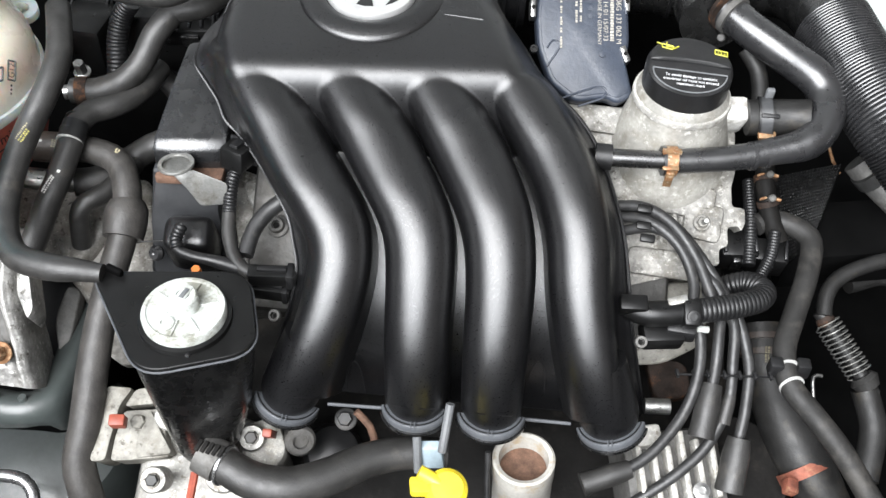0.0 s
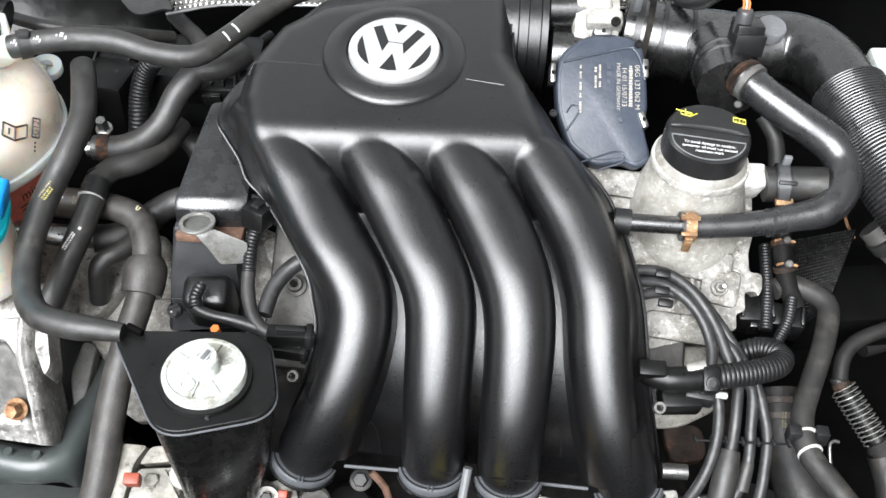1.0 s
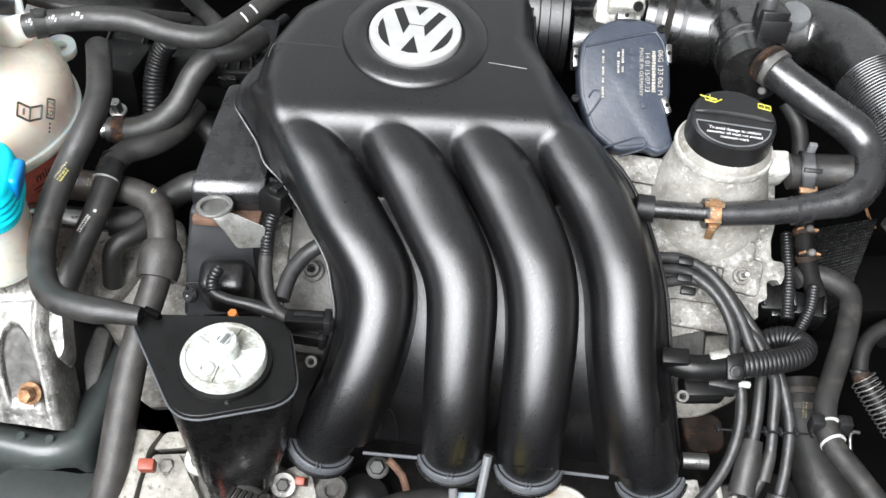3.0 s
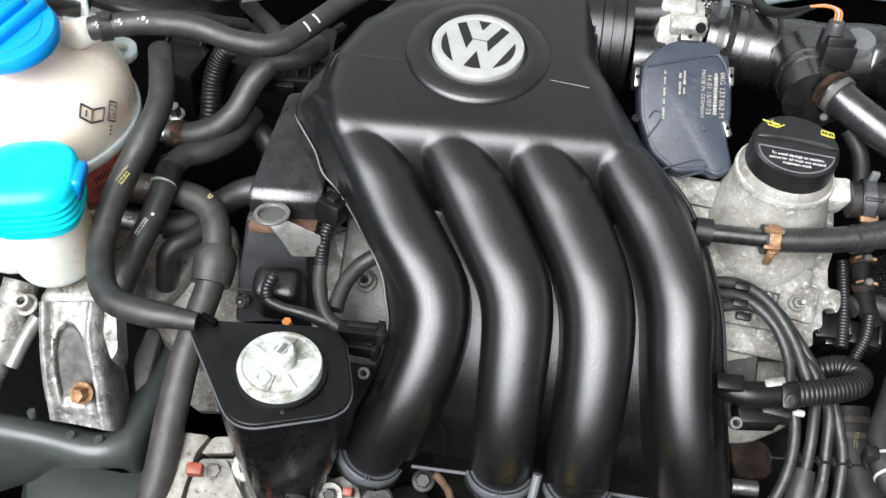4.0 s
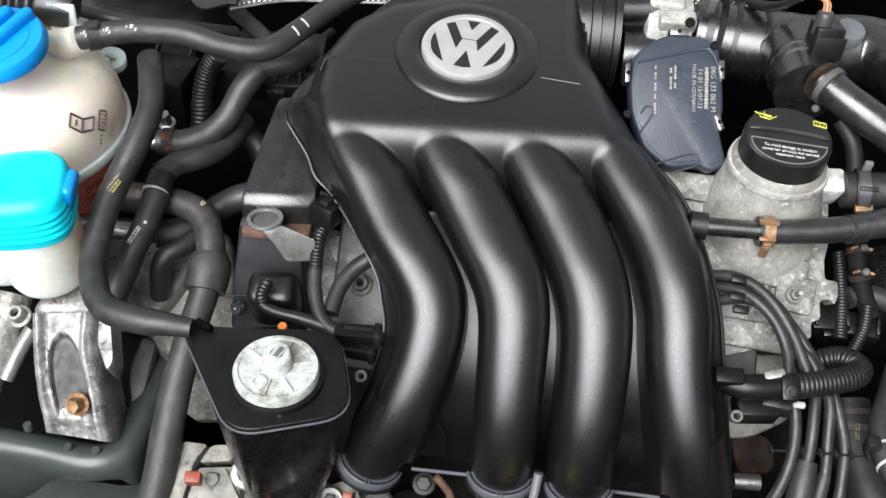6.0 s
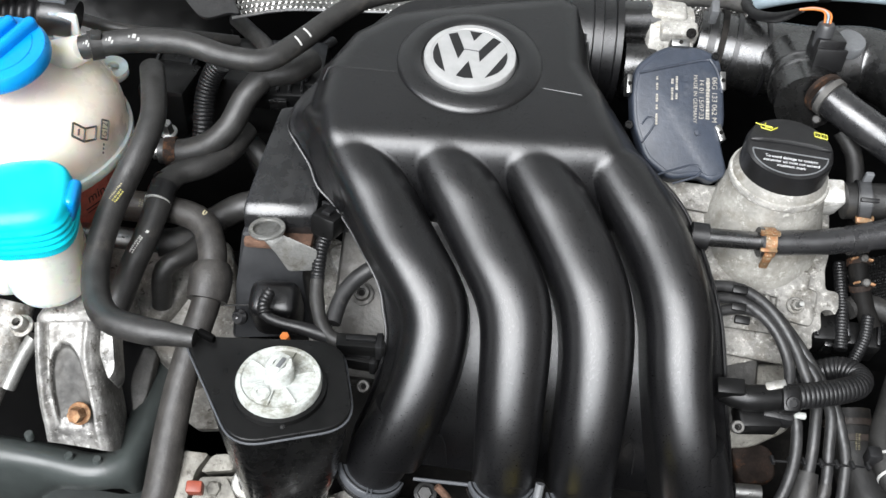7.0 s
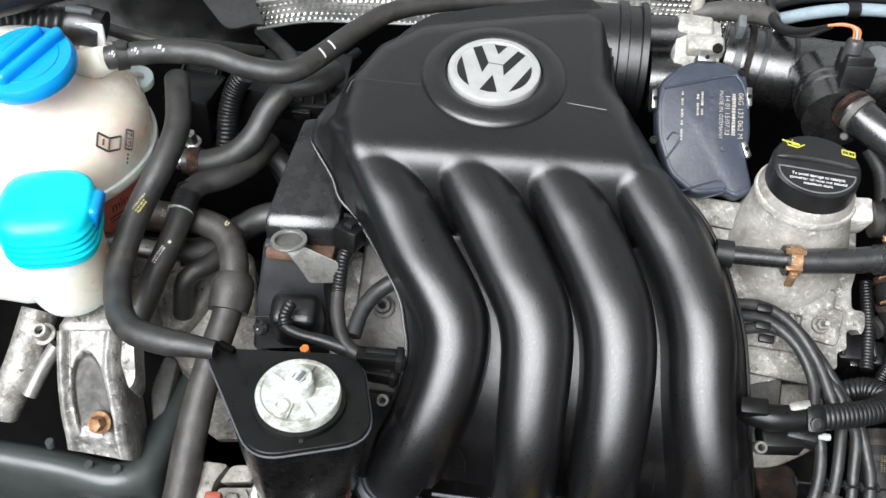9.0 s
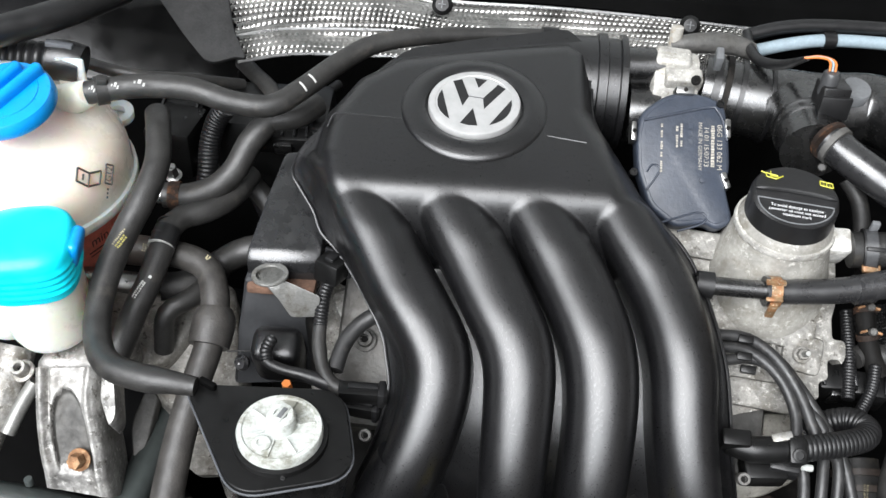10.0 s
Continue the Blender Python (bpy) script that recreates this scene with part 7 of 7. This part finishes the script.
# ---- bulkhead: foil shield, cowl and cables ----
def foil_shield():
    """Embossed foil: a sheet that follows the bulkhead, its pimples raised one by one."""
    ob = thing("foil_heat_shield", (-0.0357, 0.8992, 0.88), "silver embossed foil heat shield along the bulkhead", "heat shield")
    lower = [(-0.2634, 0.7894, 0.888), (-0.2211, 0.8132, 0.887), (-0.1635, 0.8324, 0.881), (-0.1034, 0.8449, 0.879), (-0.0322, 0.8596, 0.877), (0.0456, 0.8748, 0.873), (0.1244, 0.8909, 0.871), (0.1998, 0.9089, 0.868)]
    upper = [(-0.2884, 0.8378, 0.925), (-0.239, 0.8553, 0.928), (-0.1806, 0.871, 0.928), (-0.1411, 0.8818, 0.924), (-0.0894, 0.886, 0.915), (-0.0121, 0.8971, 0.912), (0.0821, 0.9106, 0.906), (0.1943, 0.9244, 0.897)]
    lo, up = smooth_line(lower, 0.004), smooth_line(upper, 0.004)
    nx, ny = 96, 11

    def at(line, t):
        k = max(0, min(1, t)) * (len(line) - 1)
        i = min(int(k), len(line) - 2)
        return line[i].lerp(line[i + 1], k - i)

    def on_sheet(i, j, raised=0.0):
        p = at(lo, i / nx).lerp(at(up, i / nx), j / ny)
        out = 0.006 * noise.noise(Vector((p.x * 22, p.z * 40, 3))) + 0.003 * math.sin(j / ny * 9 + i * 0.07) + raised
        return p + Vector((0, -out, out * 0.5))

    bm = bmesh.new()
    for j in range(ny):
        for i in range(-ny // 2 - 1, nx):
            if i + 0.5 * j < 0 or i + 0.5 * j > nx - 1.5:
                continue
            h = 0.5 * j
            outer = [bm.verts.new(on_sheet(i + h + a + 0.5 * b, j + b)) for a, b in ((0, 0), (1, 0), (1, 1), (0, 1))]
            ring = [bm.verts.new(on_sheet(i + h + 0.75 + 0.36 * math.cos(c), j + 0.5 + 0.36 * math.sin(c), 0.0007)) for c in (math.pi * (k - 2.5) / 4 for k in range(8))]
            tip = bm.verts.new(on_sheet(i + h + 0.75, j + 0.5, 0.0016))
            for k in range(4):
                bm.faces.new((outer[k], outer[(k + 1) % 4], ring[(2 * k + 2) % 8], ring[2 * k + 1], ring[2 * k]))
            for k in range(8):
                bm.faces.new((ring[k], ring[(k + 1) % 8], tip))
    bmesh.ops.remove_doubles(bm, verts=bm.verts, dist=0.00005)
    part("sheet", bm, FOIL, ob, smooth=60)
    for k, line in ((1, lo), (2, up)):
        part("folded_edge", sweep([p + Vector((0, -0.004, 0.002)) for p in line[::4]], 0.0014, 6), CHROME, ob)
    pts = [at(lo, i / 40).lerp(at(up, i / 40), 0.38) + Vector((0, -0.006, 0.003)) for i in range(0, 13)]
    part("crease", sweep(pts, 0.0012, 6), CHROME, ob)
    return ob


foil_shield()
for p in ((0.1292, 0.903, 0.905), (-0.0965, 0.8713, 0.918)):
    ob = thing("push_fastener", p, "black plastic push fastener in the foil", "fastener", "push fasteners")
    part("head", turned([(0.006, -0.006), (0.0095, -0.002), (0.0095, 0.0), (0.006, 0.003), (0, 0.0035)], Vector(p), (0, -0.8, 0.6), 20), LID, ob)
    m = frame_at(Vector(p) + Vector((0, -0.0028, 0.0022)), (0, -0.8, 0.6), (0, 0.6, 0.8))
    part("slot", box((0.007, 0.0007, 0.001), m, 0), GREYPLASTIC, ob)
    part("slot", box((0.0007, 0.007, 0.001), m, 0), GREYPLASTIC, ob)
casting("cowl_panel", [(-0.5389, 0.8305, 0.94), (0.3998, 1.0575, 0.93), (0.3859, 0.9622, 0.905), (0.1934, 0.9231, 0.9), (0.0818, 0.9133, 0.908), (-0.0126, 0.9008, 0.914), (-0.0901, 0.8908, 0.917), (-0.298, 0.8445, 0.926)], (0, -0.004, 0.006), BAY, "black scuttle panel below the windscreen", 0.002)
casting("sound_deadening", [(-0.3416, 0.8116, 0.938), (-0.2796, 0.8248, 0.938), (-0.2676, 0.7938, 0.918), (-0.2526, 0.7766, 0.9), (-0.262, 0.7784, 0.9), (-0.2834, 0.7661, 0.897), (-0.3077, 0.7813, 0.915)], (0, -0.003, 0.004), FLAP, "matt black sound-deadening flap", 0.002)
hose("wing_rail", [(-0.4373, 0.6619, 0.96), (-0.4063, 0.6896, 0.96), (-0.3756, 0.7228, 0.96), (-0.3464, 0.7672, 0.96)], 0.012, PLASTIC_ROUGH, "black rubber-edged wing rail", "rail", seg=18, )
solo("wing_liner", box((0.26, 0.1, 0.02), Matrix.Translation((-0.4049, 0.8487, 0.86)) @ pose(0, 0, 0, 35, 0, 8), 0.009, 4), INNER, "glossy black liner beside the bulkhead", "liner")


def scuttle_cables():
    ob = thing("cable_sleeve", (0.2588, 0.9256, 0.89), "pale blue cable sleeve tied along the scuttle", "cable")
    part("sleeve", hose_bm([(0.1859, 0.8696, 0.905), (0.2165, 0.8791, 0.91), (0.252, 0.8888, 0.912), (0.3027, 0.8966, 0.91), (0.3516, 0.903, 0.905)], 0.0058, seg=14), PALE_BLUE, ob)
    band(((0.2459, 0.8876, 0.912), (0.2541, 0.8892, 0.912)), 0.0063, 0.011, PLASTIC_ROUGH, "tape_wrap", ob)
    return ob


scuttle_cables()
hose("wiring_loom", [(0.1779, 0.8785, 0.915), (0.2049, 0.8872, 0.92), (0.2401, 0.8949, 0.922), (0.3011, 0.9049, 0.92), (0.3433, 0.909, 0.918)], 0.006, PLASTIC_ROUGH, "taped black wiring loom along the scuttle", "cable", seg=12)
hose("wiring_loom", [(0.1745, 0.8709, 0.92), (0.1726, 0.8374, 0.925), (0.1761, 0.8049, 0.932), (0.1882, 0.7793, 0.945), tuple(Vector((0.2142, 0.7358, 0.962)) + Vector((-0.019, 0.006, 0.012)))], [0.0045, 0.0045, 0.0045, 0.004, 0.0018], PLASTIC_ROUGH, "black taped wire bending to the sensor", "cable", seg=12)
ob = hose("vacuum_pipe", [(0.1065, 0.8268, 0.925), (0.1155, 0.8272, 0.928), (0.1348, 0.8331, 0.928), (0.1599, 0.8396, 0.925), (0.1755, 0.8399, 0.92)], [0.0065, 0.008, 0.009, 0.009, 0.008], ALLOY_DARK, "grey vacuum pipe behind the throttle", "pipe", seg=16)
part("cap", turned([(0.0055, -0.012), (0.0055, 0.012), (0.004, 0.013), (0, 0.013)], Vector((0.1079, 0.8279, 0.93)), (0, 0.1, 1), 14), CUP, ob, "tan plastic cap")
hose("steel_hook", [(-0.3508, 0.439, 0.6), (-0.3322, 0.4409, 0.6), (-0.3158, 0.4383, 0.6), (-0.3065, 0.4305, 0.595), (-0.3022, 0.4167, 0.585)], 0.0055, CHROME, "bent bright steel hook on the body panel", "hook", seg=14)


def harness_block(at, size, turn, ribs, label):
    """A connector block with raised ribs and a latch."""
    ob = thing("connector_block", at, label, "connector", "connector blocks")
    m = Matrix.Translation(at) @ pose(0, 0, 0, *turn)
    part("housing", box(size, m, 0.003), LID, ob)
    for k in range(ribs):
        x = size[0] * (-0.4 + 0.8 * k / max(1, ribs - 1))
        part("rib", box((0.0025, size[1] * 0.8, 0.004), m @ pose(x, 0, size[2] / 2 + 0.001), 0.0006), PLASTIC, ob)
    part("latch", box((size[0] * 0.3, 0.004, size[2] * 0.6), m @ pose(0, -size[1] / 2 - 0.001, 0), 0.001), PLASTIC_GLOSS, ob)
    return ob


harness_block((-0.2098, 0.7314, 0.86), (0.05, 0.03, 0.022), (20, 0, 6), 5, "black ribbed connector behind the timing cover")
harness_block((-0.1843, 0.7375, 0.865), (0.03, 0.02, 0.02), (20, 0, -8), 3, "small black connector behind the plenum")
harness_block((-0.3245, 0.8043, 0.82), (0.04, 0.035, 0.03), (15, 0, 0), 2, "black connector behind the hoses")
harness_block((0.2487, 0.6035, 0.775), (0.03, 0.025, 0.03), (20, 0, 5), 2, "black connector beside the valve cover")
harness_block((0.2743, 0.6019, 0.77), (0.03, 0.02, 0.03), (20, 0, -5), 3, "black connector below a rusty pipe")
hose("wiring_loom", [(-0.2555, 0.8313, 0.83), (-0.2231, 0.8106, 0.835), (-0.199, 0.8218, 0.84), (-0.1876, 0.8436, 0.84)], 0.005, PLASTIC_ROUGH, "taped wiring loom behind the plenum", "cable", seg=12)
hose("wiring_loom", [(-0.3151, 0.7842, 0.8), (-0.287, 0.7588, 0.79), (-0.2543, 0.7522, 0.78), (-0.2326, 0.7273, 0.77)], 0.006, PLASTIC_ROUGH, "taped wiring loom low behind the hoses", "cable", seg=12)
solo("wing_edge", slab([(0.3301, 0.7789, 0.92), (0.3896, 0.7868, 0.92), (0.3615, 0.667, 0.92), (0.341, 0.7095, 0.92), (0.3309, 0.7298, 0.92)], (0, 0.004, -0.02), 0.004), PALE_PAINT, "pale grey-green painted wing edge", "wing")
ob = hose("metal_pipe", [(0.3547, 0.6935, 0.8), (0.3688, 0.6851, 0.79), (0.3923, 0.6727, 0.775)], 0.013, ALLOY_DARK, "grey metal pipe end beside the corrugated bend", "pipe", seg=20)
band(((0.3628, 0.6866, 0.795), (0.3688, 0.6851, 0.79)), 0.0135, 0.012, DULL_STEEL, "collar", ob)
hose("wire", [(0.3388, 0.72, 0.79), (0.3413, 0.709, 0.785), (0.3467, 0.6986, 0.78)], 0.0014, RUST, "thin orange-brown wire near the heat shield", "wire", seg=8)
# Coloured near-black to stand for the shade low by the wing.
solo("wing_box", box((0.12, 0.06, 0.05), Matrix.Translation((0.358, 0.6759, 0.72)) @ pose(0, 0, 0, 10, 0, 12), 0.008), BAY, "plastic box low by the wing, near-black for shade", "box")
